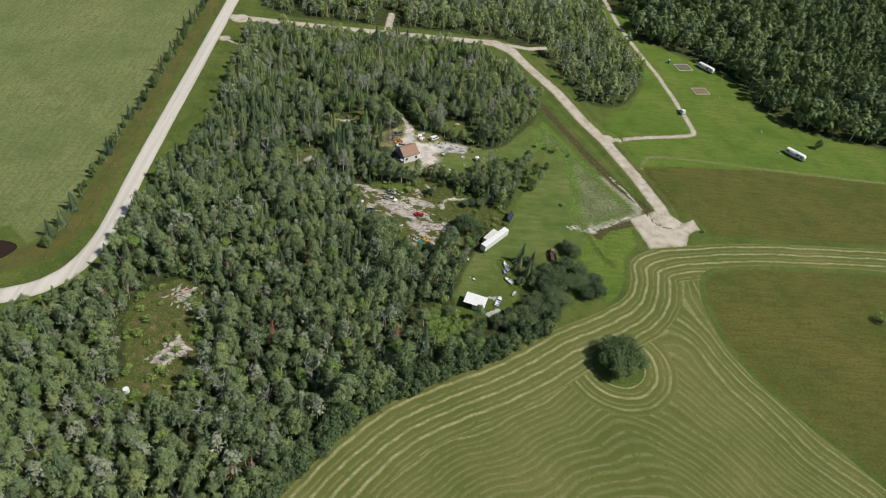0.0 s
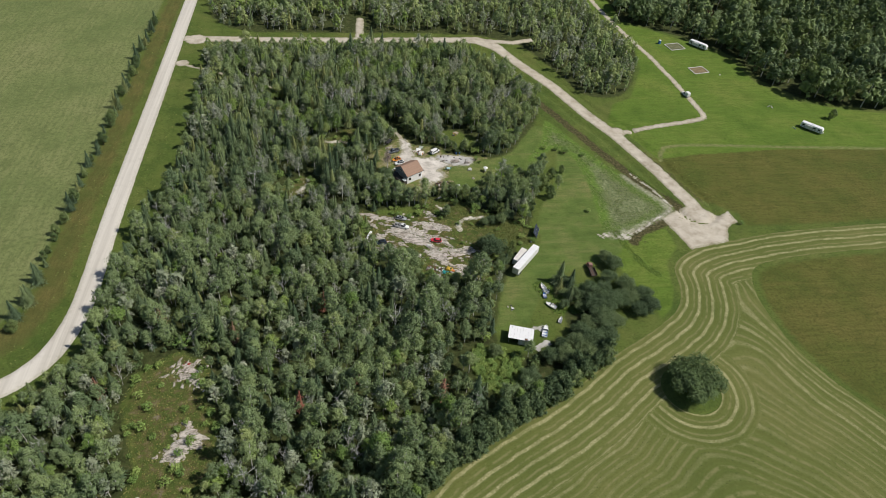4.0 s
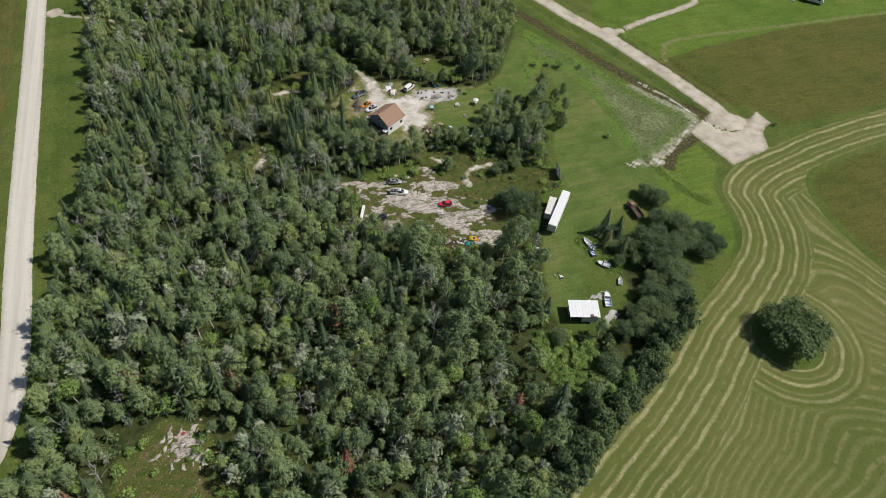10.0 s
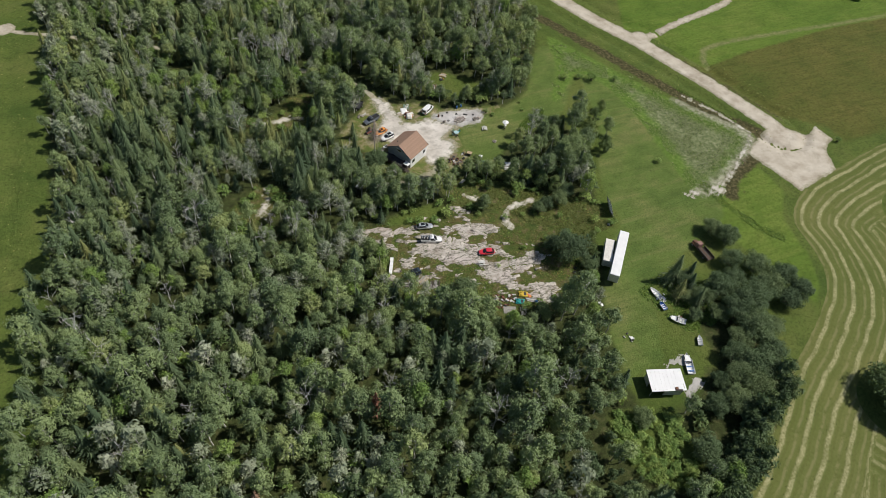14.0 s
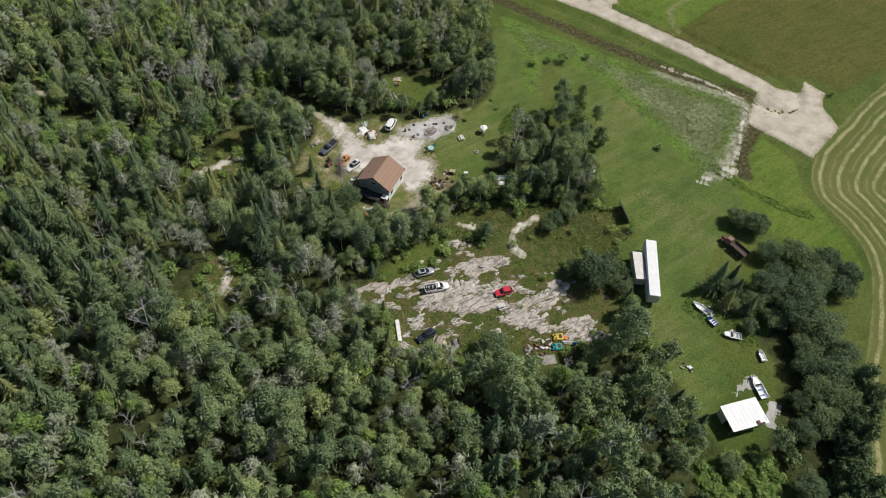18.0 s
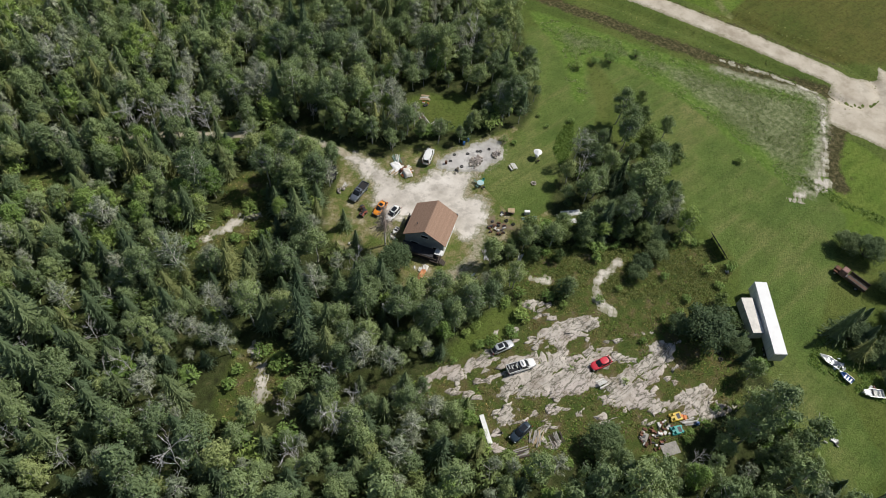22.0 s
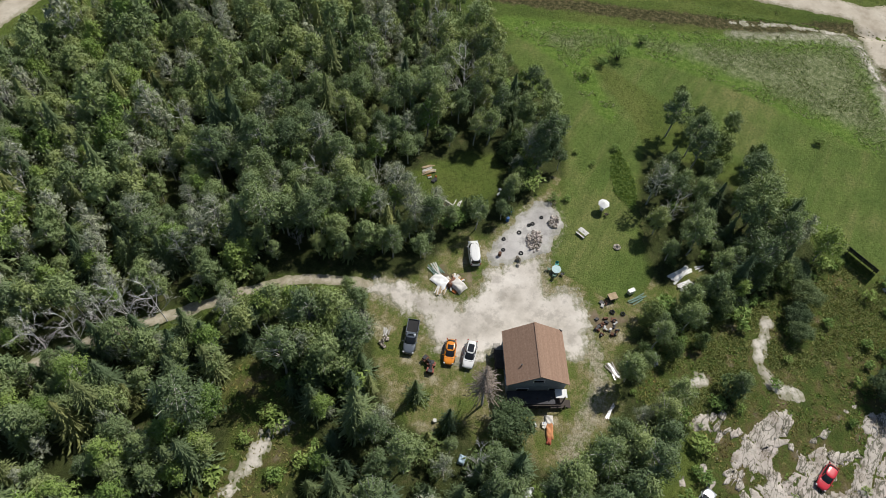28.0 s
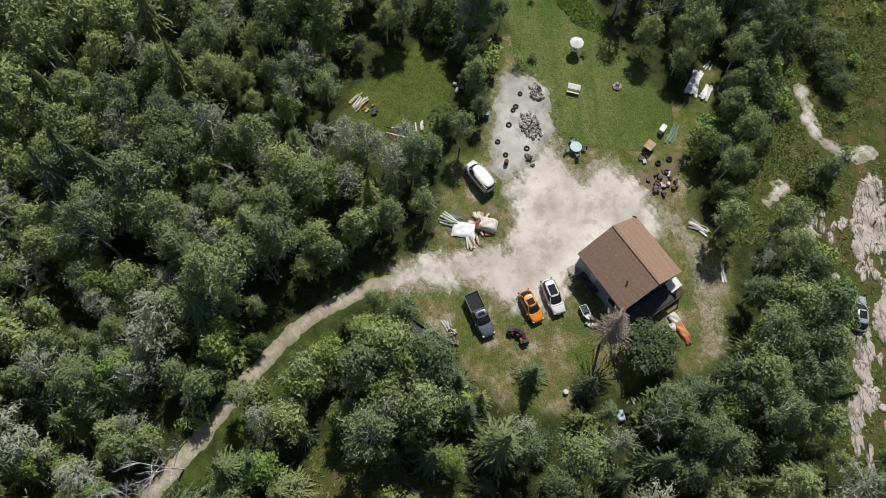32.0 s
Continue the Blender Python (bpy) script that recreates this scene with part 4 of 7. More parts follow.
WORDS = {"lime": ("birch_tree", "slim birch with bright yellow-green leaves", "birch tree"), "aspen": ("aspen_tree", "tall slim aspen with pale trunk and grey-green leaves", "aspen tree"), "spruce": ("spruce_tree", "dark green conical spruce with drooping boughs", "spruce tree"),
         "grey": ("aspen_tree", "thin aspen with sparse grey-green leaves and bare twigs", "aspen tree"), "willow": ("broadleaf_tree", "dense dark green rounded broadleaf tree", "tree"),
         "bush": ("shrub", "low bright green leafy shrub in the grass", "shrub"), "clump": ("willow_clump", "broad dense dark green willow clump", "tree"), "bare": ("dead_tree", "leafless dead tree with grey forked limbs", "dead tree"),
         "twiggy": ("dead_spruce", "dead spruce with bare grey-brown twigs beside the house", "dead spruce"),
         "rust": ("dead_spruce", "dying spruce with rust-brown needles", "dead spruce")}
SKINS["scrub"] = ("willow", BARK_DARK)
WORDS["scrub"] = ("shrub", "low dark green leafy shrub in the grass", "shrub")
for i in range(4):
    for table in (NEAR, WIDE, MID):
        table["scrub", i] = table["bush", i]
SKINS["thicket"] = ("osier", BARK_DARK)
WORDS["thicket"] = ("broadleaf_tree", "dense dark green rounded broadleaf tree", "tree")
for i in range(4):
    for table in (NEAR, WIDE, MID, FAR):
        table["thicket", i] = table["willow", i]
MESHES = {}


def tree(kind, x, y, scale=1.0, turn=None, which=None, flat=1.0, label=""):
    """One standing tree, a thing: its trunk with limbs and its crown."""
    n = sum(1 for k in NEAR if k[0] == kind)
    i = (which if which is not None else int(RNG.integers(0, n))) % n
    leaf, bark = SKINS[kind]
    if (kind, i) not in MESHES:
        shape = NEAR[kind, i]
        V, F = shape[0]
        if kind in ("clump", "bush", "lone"):
            k = 8
            MESHES[kind, i] = [("stem", np_mesh("stem", V[j:j + k], F[:k], bark, True)) for j in range(0, len(V), k)]
        else:
            MESHES[kind, i] = [("trunk", np_mesh("trunk", V, F, bark, True))]
        if leaf:
            MESHES[kind, i].append(("crown", np_mesh("crown", *shape[1], LEAF[leaf][0])))
    name, words, cat = WORDS[kind]
    ob = new(name)
    ob.empty_display_size = 0.3
    lean = RNG.normal(size=2) * 1.6
    ob.matrix_world = pose(x, y, gz(x, y), lean[0], lean[1], RNG.uniform(0, 360) if turn is None else turn) @ Matrix.Diagonal((scale * flat, scale * flat, scale, 1))
    tagged(ob, label or words, cat)
    for nm, me in MESHES[kind, i]:
        c = new(nm, me)
        c.parent = ob
    return ob


def woodland(name, rows, table, label):
    """Many trees in one object: rows of kind, which, x, y, scale, turn, tone."""
    groups = {}
    for kind, i, x, y, s, a, tone in rows:
        shape = table.get((kind, i)) or NEAR[kind, i]
        c, sn = math.cos(a) * s, math.sin(a) * s
        R = np.array([[c, -sn, 0], [sn, c, 0], [0, 0, s]])
        off = np.array([x, y, gz(x, y)])
        leaf, bark = SKINS[kind]
        for (V, F), m in zip(shape, (bark, LEAF[leaf][1] if leaf else None)):
            groups.setdefault(m.name, (m, []))[1].append((V @ R.T + off, F, tone))
    for m, items in groups.values():
        at, Fs = 0, []
        for V, F, _ in items:
            Fs.append(F + at)
            at += len(V)
        tone = np.concatenate([np.full(len(V), t) for V, _, t in items])
        ob = new(name + ("_trunks" if "bark" in m.name or "wood" == m.name[-4:] else ""), np_mesh(name, np.concatenate([i[0] for i in items]), np.concatenate(Fs), m, False, [("tree_tone", "POINT", tone)]))
        tagged(ob, label + (": trunks and limbs" if "bark" in m.name or m is BARK_DEAD else ": " + m.name.split("_")[0] + " crowns"), "woodland", kind="stuff")


def scatter():
    """Where the trees stand: spaced at random, thinned by the openings."""
    near, rest, far = [], [], []
    step = 4.0
    ys = np.arange(80, 470, step * 0.87)
    for r, y0 in enumerate(ys):
        xs = np.arange(-150, 150, step) + (r % 2) * step / 2
        X, Y = xs + RNG.uniform(-1.2, 1.2, len(xs)), y0 + RNG.uniform(-1.2, 1.2, len(xs))
        w, o = np.minimum(poly_d(X, Y, WOODS), poly_d(X, Y, WOODS_MID)), openings_d(X, Y)
        for x, y, wd, od in zip(X, Y, w, o):
            if wd > -0.8 or od < 0.9 or (x > 35 and 158 < y < 207) or road_d(np.array(x), np.array(y)) < 4.5:
                continue
            p = 0.14 + 0.55 * math.exp(-((x + 72) ** 2 / 2400 + (y - 305) ** 2 / 2600)) + 0.18 * math.exp(-((x + 32) ** 2 + (y - 272) ** 2) / 1300) * (x < -9) + 0.4 * math.exp(-((x + 92) ** 2 + (y - 185) ** 2) / 900)
            p = 0.08 if x > 0 and y < 200 else p
            u = RNG.uniform()
            edge = od < 4 or wd > -5
            if u < p:
                kind = "spruce"
            elif x > 5 and y < 178 and u > 0.4:
                kind = "thicket"
            elif u > 0.955 - 0.045 * max(0.0, float(wob(x, y, 41, 4.0))):
                kind = "bare"
            elif u > 0.87 - 0.3 * max(0.0, float(wob(x, y, 34, 2.0))) - (0.12 if y > 312 and x < 15 else 0.06 if y > 318 else 0):
                kind = "grey"
            elif edge and u > 0.70:
                kind = "willow" if u < 0.78 else "thicket"
            else:
                kind = "aspen"
            if kind == "aspen" and RNG.uniform() < (0.22 if y > 298 and x < 14 else 0.035):
                kind = "lime"
            i = int(RNG.integers(0, 6 if kind == "aspen" else 4))
            s = (RNG.uniform(0.5, 1.05) + 0.4 * RNG.uniform() ** 3) * (0.8 if edge else 1.0) * (0.62 if kind in ("willow", "thicket") else 1.0) * (0.9 + 0.15 * float(wob(x, y, 30)))
            tone = float(np.clip(RNG.normal((0.82 if y > 386 else 0.32 if y < 195 and x > -45 else 0.76 if y > 305 else 0.5) + 0.18 * float(wob(x, y, 24, 1.0)), 0.22), 0, 1))
            row = (kind, i, x, y, s, RNG.uniform(0, 6.28), tone)
            if y < 386 and x < 78 and RNG.uniform() < 0.32:
                rest.append(("bush" if RNG.uniform() < 0.4 else "scrub", i % 4, x + RNG.uniform(-1.9, 1.9), y + RNG.uniform(-1.9, 1.9), RNG.uniform(0.7, 1.9), RNG.uniform(0, 6.28), RNG.uniform()))
            if y < 386 and x < 78 and RNG.uniform() < (0.75 if y > 298 and x < 14 else 0.16):
                small = ("aspen" if RNG.uniform() < 0.8 else "lime", int(RNG.integers(0, 4)), x + RNG.uniform(-2.2, 2.2), y + RNG.uniform(-2.2, 2.2), RNG.uniform(0.5, 0.85), RNG.uniform(0, 6.28), RNG.uniform(0.35, 1.0))
                if openings_d(np.array(small[2]), np.array(small[3])) > 0.9:
                    rest.append(small)
            if y > 386 or x > 78:
                if RNG.uniform() < 0.68:
                    far.append(row)
            elif (x - 2) ** 2 + (y - 280) ** 2 < 62 ** 2:
                near.append(row)
            else:
                rest.append(row)
    # trees close to the sandy track, and along the gravel road's edge
    for x, y in zip(np.arange(-57, -24, 2.1), np.interp(np.arange(-57, -24, 2.1), [p[0] for p in TRACK], [p[1] for p in TRACK])):
        kind = "spruce" if RNG.uniform() < 0.55 else "aspen"
        rest.append((kind, int(RNG.integers(0, 4)), x - 1.4 + RNG.uniform(-0.6, 0.6), y - 3.4 + RNG.uniform(-0.8, 0.8), RNG.uniform(0.62, 0.95), RNG.uniform(0, 6.28), RNG.uniform(0.3, 0.7)))
    for y in np.arange(170, 250, 3.3):
        if RNG.uniform() < 0.8:
            kind = "spruce" if RNG.uniform() < 0.35 else "aspen"
            rest.append((kind, int(RNG.integers(0, 4)), -104.2 + RNG.uniform(-1.0, 1.0) + 0.06 * max(0, y - 205), y, RNG.uniform(0.7, 1.1), RNG.uniform(0, 6.28), RNG.uniform(0.2, 0.8)))
    for r, y0 in enumerate(np.arange(318, 560, 5.0)):
        xs = np.arange(-110, 420, 5.7) + (r % 2) * 2.7
        X, Y = xs + RNG.uniform(-1.6, 1.6, len(xs)), y0 + RNG.uniform(-1.6, 1.6, len(xs))
        for x, y, d in zip(X, Y, poly_d(X, Y, WOODS_EAST)):
            if d > -0.5 or (y > 470 and x < 150 and line_d(np.array(x), np.array(y), LANE) < 12) or math.hypot((x - 216) / 0.7, y - 446) < 15 or (90 - x) ** 2 + (y - 470) ** 2 < 350:
                continue
            if RNG.uniform() < 0.22:
                continue
            u = RNG.uniform()
            kind = "aspen" if u < (0.75 if x < 130 else 0.4) else "willow"
            far.append((kind, int(RNG.integers(0, 4)), x, y, RNG.uniform(0.75, 1.75), RNG.uniform(0, 6.28), float(np.clip(RNG.normal(0.42, 0.28), 0, 1))))
    rng = np.random.default_rng(31)
    for y0 in np.arange(-30, 80, 5.2):
        for x0 in np.arange(-165, -28, 5.6):
            x, y = x0 + rng.uniform(-1.6, 1.6), y0 + rng.uniform(-1.6, 1.6)
            if poly_d(np.array(x), np.array(y), WOODS) < -1.0:
                far.append(("aspen" if rng.uniform() < 0.6 else "spruce", int(rng.integers(0, 4)), x, y, rng.uniform(0.7, 1.15), rng.uniform(0, 6.28), rng.uniform(0.1, 0.9)))
    return near, rest, far


near_rows, rest_rows, far_rows = scatter()
near_rows.sort(key=lambda r: (r[2] - 2) ** 2 + (r[3] - 280) ** 2)
count = {}
for row in near_rows:
    kind, i, x, y, s, a, tone = row
    word = WORDS[kind][0]
    count[word] = count.get(word, 0) + 1
    if count[word] <= (262 if word == "aspen_tree" else 240):
        tree(kind, x, y, s, math.degrees(a), i)
    else:
        rest_rows.append(row)
away = [math.hypot(r[2] - 3, r[3] - 287) for r in rest_rows]
woodland("near_woods", [r for r, d in zip(rest_rows, away) if d < 50], WIDE, "dense mixed woodland round the house")
woodland("middle_woods", [r for r, d in zip(rest_rows, away) if 50 <= d < 92], WIDE, "dense mixed aspen and spruce woodland")
woodland("woods", [r for r, d in zip(rest_rows, away) if d >= 92], MID, "dense mixed aspen and spruce woodland")
woodland("far_woods", far_rows, FAR, "dense far woodland beyond the fields")


# ---- rock yard ----
def make_rock():
    a = Mat("pale_granite", 0.9, 0, 0.25)
    isl = a.t.nodes.new("ShaderNodeObjectInfo").outputs["Random"]
    c = a.ramp(a.noise(0.45, 6, 0.7), (0.28, (0.24, 0.21, 0.175)), (0.42, (0.46, 0.415, 0.365)), (0.58, (0.61, 0.555, 0.495)), (0.8, (0.70, 0.65, 0.59)))
    c = a.mix(a.math("MULTIPLY", a.step(a.noise(0.11, 4, 0.6), 0.48, 0.62), 0.5), c, (0.56, 0.475, 0.45))
    c = a.mix(a.math("MULTIPLY", isl, 0.25), c, (0.36, 0.33, 0.30))
    seam = a.math("ABSOLUTE", a.math("SUBTRACT", a.noise(0.5, 4, 0.6, stretch=(14, 0.45, 1.3)), 0.5))
    c = a.mix(a.math("MULTIPLY", a.math("SUBTRACT", 1.0, a.step(seam, 0.006, 0.026)), 0.8), c, (0.085, 0.085, 0.05))
    joint = a.math("ABSOLUTE", a.math("SUBTRACT", a.noise(0.42, 3, 0.5, stretch=(-62, 0.35, 1.2)), 0.5))
    c = a.mix(a.math("MULTIPLY", a.math("SUBTRACT", 1.0, a.step(joint, 0.004, 0.018)), 0.7), c, (0.075, 0.075, 0.045))
    c = a.mix(a.math("MULTIPLY", a.step(a.noise(0.32, 6, 0.7), 0.50, 0.62), 0.42), c, (0.22, 0.175, 0.13))
    c = a.mix(a.math("MULTIPLY", a.step(a.noise(0.75, 6, 0.75), 0.57, 0.66), 0.7), c, (0.105, 0.105, 0.045))
    c = a.mix(a.math("MULTIPLY", a.step(a.noise(1.3, 6, 0.75), 0.55, 0.66), 0.75), c, (0.13, 0.12, 0.095))
    c = a.mix(a.math("MULTIPLY", a.step(a.noise(6.0, 4, 0.8), 0.55, 0.8), 0.4), c, (0.16, 0.15, 0.13))
    a.bump(a.noise(3.0, 6, 0.75), 0.7, 0.12)
    return a.color(c)


ROCK = make_rock()
WHITE = plain("white_paint", (0.80, 0.80, 0.79), 0.5, 0, 0.06)
WHITE_ROOF = plain("white_sheet_roof", (0.80, 0.80, 0.80), 0.55, 0, 0.08, 1.5)
OFFWHITE = plain("aged_white_paint", (0.62, 0.61, 0.58), 0.6, 0, 0.15)
GREYWOOD = plain("weathered_boards", (0.34, 0.32, 0.29), 0.85, 0, 0.3, 4)
RAWWOOD = plain("fresh_lumber", (0.50, 0.38, 0.24), 0.8, 0, 0.25, 4)
DARKWOOD = plain("dark_stained_wood", (0.075, 0.060, 0.050), 0.8, 0, 0.3)
RUBBER = plain("black_rubber", (0.025, 0.025, 0.026), 0.85, 0, 0.2)
STEEL = plain("galvanised_steel", (0.48, 0.49, 0.50), 0.45, 0.7, 0.15)
DARKSTEEL = plain("dark_steel", (0.06, 0.06, 0.065), 0.6, 0.4, 0.25)
RUST = plain("rusty_steel", (0.17, 0.085, 0.055), 0.85, 0.2, 0.45, 2)
GLASS = plain("tinted_car_glass", (0.02, 0.023, 0.027), 0.08, 0, 0.05, 1, 0.6)
LAMPGLASS = plain("lamp_lens", (0.55, 0.56, 0.58), 0.15, 0, 0.05)
REDLENS = plain("red_lens", (0.35, 0.02, 0.02), 0.25, 0, 0.1)
BLUE_PLASTIC = plain("blue_plastic", (0.05, 0.16, 0.42), 0.45, 0, 0.15)
TEAL = plain("teal_plastic", (0.03, 0.32, 0.30), 0.45, 0, 0.15)
YELLOW = plain("yellow_plastic", (0.66, 0.46, 0.06), 0.45, 0, 0.15)
ORANGE_P = plain("orange_plastic", (0.66, 0.20, 0.05), 0.5, 0, 0.2)
GREEN_P = plain("faded_green_paint", (0.16, 0.26, 0.20), 0.7, 0, 0.3)
TARP = plain("pale_tarpaulin", (0.70, 0.67, 0.62), 0.7, 0, 0.15)
BROWNCLOTH = plain("brown_cover", (0.22, 0.10, 0.06), 0.8, 0, 0.3)
SIDING_AND_SHADE = plain("blue_grey_siding", (0.30, 0.33, 0.37), 0.7, 0, 0.12)
CONCRETE = plain("concrete", (0.42, 0.41, 0.39), 0.9, 0, 0.2)


def car_paint(name, c, metal=0.0):
    a = Mat(name, 0.28, metal, 0.5)
    a.b.inputs["Coat Weight"].default_value = 0.6
    a.b.inputs["Coat Roughness"].default_value = 0.08
    dust = a.math("MULTIPLY", a.step(a.noise(1.2, 5, 0.7, local=True), 0.4, 0.8), 0.25)
    return a.color(a.mix(dust, c, tuple(0.6 * v + 0.08 for v in c)))


PAINT = {"white": car_paint("white_car_paint", (0.80, 0.80, 0.79)), "orange": car_paint("orange_car_paint", (0.80, 0.27, 0.02)), "grey": car_paint("grey_blue_car_paint", (0.15, 0.17, 0.20), 0.4),
         "red": car_paint("red_car_paint", (0.62, 0.03, 0.05)), "silver": car_paint("silver_car_paint", (0.58, 0.60, 0.62), 0.5), "navy": car_paint("dark_blue_car_paint", (0.025, 0.045, 0.065), 0.3)}


def clip_cell(poly, a, b):
    """The part of a convex outline that lies nearer to a than to b."""
    m, n = ((a[0] + b[0]) / 2, (a[1] + b[1]) / 2), (b[0] - a[0], b[1] - a[1])
    side = [(p[0] - m[0]) * n[0] + (p[1] - m[1]) * n[1] for p in poly]
    out = []
    for i, p in enumerate(poly):
        q, s, t = poly[(i + 1) % len(poly)], side[i], side[(i + 1) % len(poly)]
        if s <= 0:
            out.append(p)
        if s * t < 0:
            k = s / (s - t)
            out.append((p[0] + k * (q[0] - p[0]), p[1] + k * (q[1] - p[1])))
    return out


def slab_mesh(poly, rng, h):
    """A flat uneven slab with a ragged outline round its own middle."""
    c = np.mean(poly, 0)
    ring = []
    for i, p in enumerate(poly):
        q = poly[(i + 1) % len(poly)]
        L = math.hypot(q[0] - p[0], q[1] - p[1])
        n = max(1, int(L / 0.7))
        for k in range(n):
            f = k / n
            ring.append((p[0] + (q[0] - p[0]) * f - c[0] + rng.uniform(-0.24, 0.24), p[1] + (q[1] - p[1]) * f - c[1] + rng.uniform(-0.24, 0.24)))
    ring = np.array(ring)
    tilt = rng.normal(size=2) * 0.03
    low = np.column_stack([ring, np.full(len(ring), -0.12)])
    top = ring * rng.uniform(0.93, 1.02, (len(ring), 1))
    zt = h + top @ tilt + rng.uniform(-0.02, 0.02, len(top))
    mid = top * rng.uniform(0.35, 0.7, (len(ring), 1))
    V = np.concatenate([low, np.column_stack([top, zt]), np.column_stack([mid, h + mid @ tilt + rng.uniform(-0.01, 0.02, len(mid))]), [[0, 0, h]]])
    n = len(ring)
    F = []
    for i in range(n):
        j = (i + 1) % n
        F += [(i, j, n + j), (i, n + j, n + i), (n + i, n + j, 2 * n + j), (n + i, 2 * n + j, 2 * n + i), (2 * n + i, 2 * n + j, 3 * n)]
    return np_mesh("slab", V, F, ROCK), c


def rock_bed(outline, label, along, spacing, seed, gaps, most):
    """Bedrock that breaks the surface: cracked slabs with weeds in the joints."""
    rng = np.random.default_rng(seed)
    base = thing("rock_outcrop", *np.mean(outline, 0), 0, 0, label, "rock outcrop", kind="structure")
    o, ca, sa = np.mean(outline, 0), math.cos(radians(along)), math.sin(radians(along))
    n = int(4 * 30 * 30 / (spacing[0] * spacing[1]))
    q = rng.uniform(-30, 30, (n, 2)) * [1, 1]
    q = q[(np.abs(q) < 26).all(1)]
    S = np.column_stack([o[0] + q[:, 0] * ca - q[:, 1] * sa, o[1] + q[:, 0] * sa + q[:, 1] * ca])
    inside = poly_d(S[:, 0], S[:, 1], outline) + 0.8 * wob(S[:, 0], S[:, 1], 5.0)
    ratio = spacing[0] / spacing[1]
    made = 0
    for k in np.flatnonzero(inside < 0.6):
        x, y = S[k]
        if wob(x, y, 7.5, seed) + 0.5 * wob(x, y, 3.1, seed + 1) > gaps + 0.1 or made >= most:
            continue
        u = np.column_stack([q[:, 0], q[:, 1] * ratio])
        cell = [(u[k, 0] - 6, u[k, 1] - 6), (u[k, 0] + 6, u[k, 1] - 6), (u[k, 0] + 6, u[k, 1] + 6), (u[k, 0] - 6, u[k, 1] + 6)]
        for m in np.argsort(np.hypot(*(u - u[k]).T))[1:15]:
            cell = clip_cell(cell, u[k], u[m])
        cell = [(u[k, 0] + 0.97 * (px - u[k, 0]), u[k, 1] + 0.97 * (py - u[k, 1])) for px, py in cell]
        cell = [(o[0] + px * ca - py / ratio * sa, o[1] + px * sa + py / ratio * ca) for px, py in cell]
        if len(cell) < 3:
            continue
        me, c = slab_mesh(cell, rng, rng.uniform(0.05, 0.14))
        ob = new("slab", me)
        ob.parent = base
        ob.location = (c[0] - o[0], c[1] - o[1], gz(*c))
        made += 1


def bedrock(outline, x0, x1, y0, y1, seed, cover):
    """Bedrock that breaks through the turf: low ledges, seams and a ragged edge."""
    xs, ys = np.arange(x0, x1, 0.27), np.arange(y0, y1, 0.27)
    X, Y = np.meshgrid(xs, ys)
    ca, sa = math.cos(radians(-16)), math.sin(radians(-16))
    U, V = X * ca + Y * sa, -X * sa + Y * ca
    m = np.clip(poly_d(X, Y, outline), -4.0, 6) / 9 + (fbm(U / 2.0, V, 3.6, seed, 5) - cover) * 2.6
    seams = np.exp(-((fbm(U / 3.0, V, 4.2, seed + 3, 3) - 0.5) / 0.016) ** 2) + 0.8 * np.exp(-((fbm(U, V / 1.6, 5.5, seed + 6, 3) - 0.5) / 0.012) ** 2)
    m = m + 0.35 * np.clip(seams, 0, 1)
    step = np.floor(fbm(U / 2.5, V, 5.0, seed + 9, 2) * 7) * 0.035
    z = ground_z(X, Y) + np.clip(-m * 0.5, -0.3, 0.08) + (step + 0.05 * fbm(X, Y, 1.2, seed + 2)) * (m < 0.1)
    ob = new("rock_outcrop", grid_mesh("rock_outcrop", xs, ys, z, m < 0.15, ROCK, [("edge", m)]))
    tagged(ob, "pale cracked bedrock breaking through thin weedy turf", "rock outcrop", kind="structure")


ROCKS = [(-20, 243), (-8, 240), (0.3, 238.5), (6, 243), (13.6, 240), (17, 233), (22, 232), (27, 231), (24, 225), (22, 217), (22, 211.5), (27, 206.8), (24, 204), (8.2, 209), (-0.9, 215.3), (-5.3, 218), (-12, 216.5), (-18.5, 221), (-18.5, 229), (-14, 234), (-21, 240)]
bedrock(ROCKS, -25, 31, 200, 248, 4, 0.30)
bedrock([(-80, 136), (-78, 144), (-71.7, 146), (-64, 143), (-66, 139), (-73, 135)], -84, -60, 131, 150, 11, 0.37)
bedrock([(-82, 167), (-76, 175), (-69, 171), (-69, 158), (-78, 160)], -86, -64, 154, 178, 15, 0.36)
rock_bed([(-20, 243), (-8, 240), (0.3, 237.5), (8.5, 241.5), (13.6, 235), (16.5, 229.2), (15.5, 225), (21.5, 217), (21, 211.5), (26, 206.8), (24, 205), (8.2, 211), (-0.9, 217.3), (-5.3, 220), (-12, 217.5), (-18.5, 222), (-18.5, 229), (-14, 234), (-21, 240)],
         "loose cracked rock slabs with weeds in the joints", -14, (1.5, 0.7), 3, -0.55, 190)
rock_bed([(-78.4, 137), (-77, 143), (-71.7, 144.8), (-66, 142.5), (-73, 136.5)], "pale bedrock showing through a grassy clearing", 10, (1.5, 1.0), 5, -0.2, 16)
rock_bed([(-80, 168), (-76, 173), (-70, 170), (-70.5, 160), (-77, 161)], "pale broken rock beside the clearing", 60, (1.4, 0.9), 8, -0.1, 26)
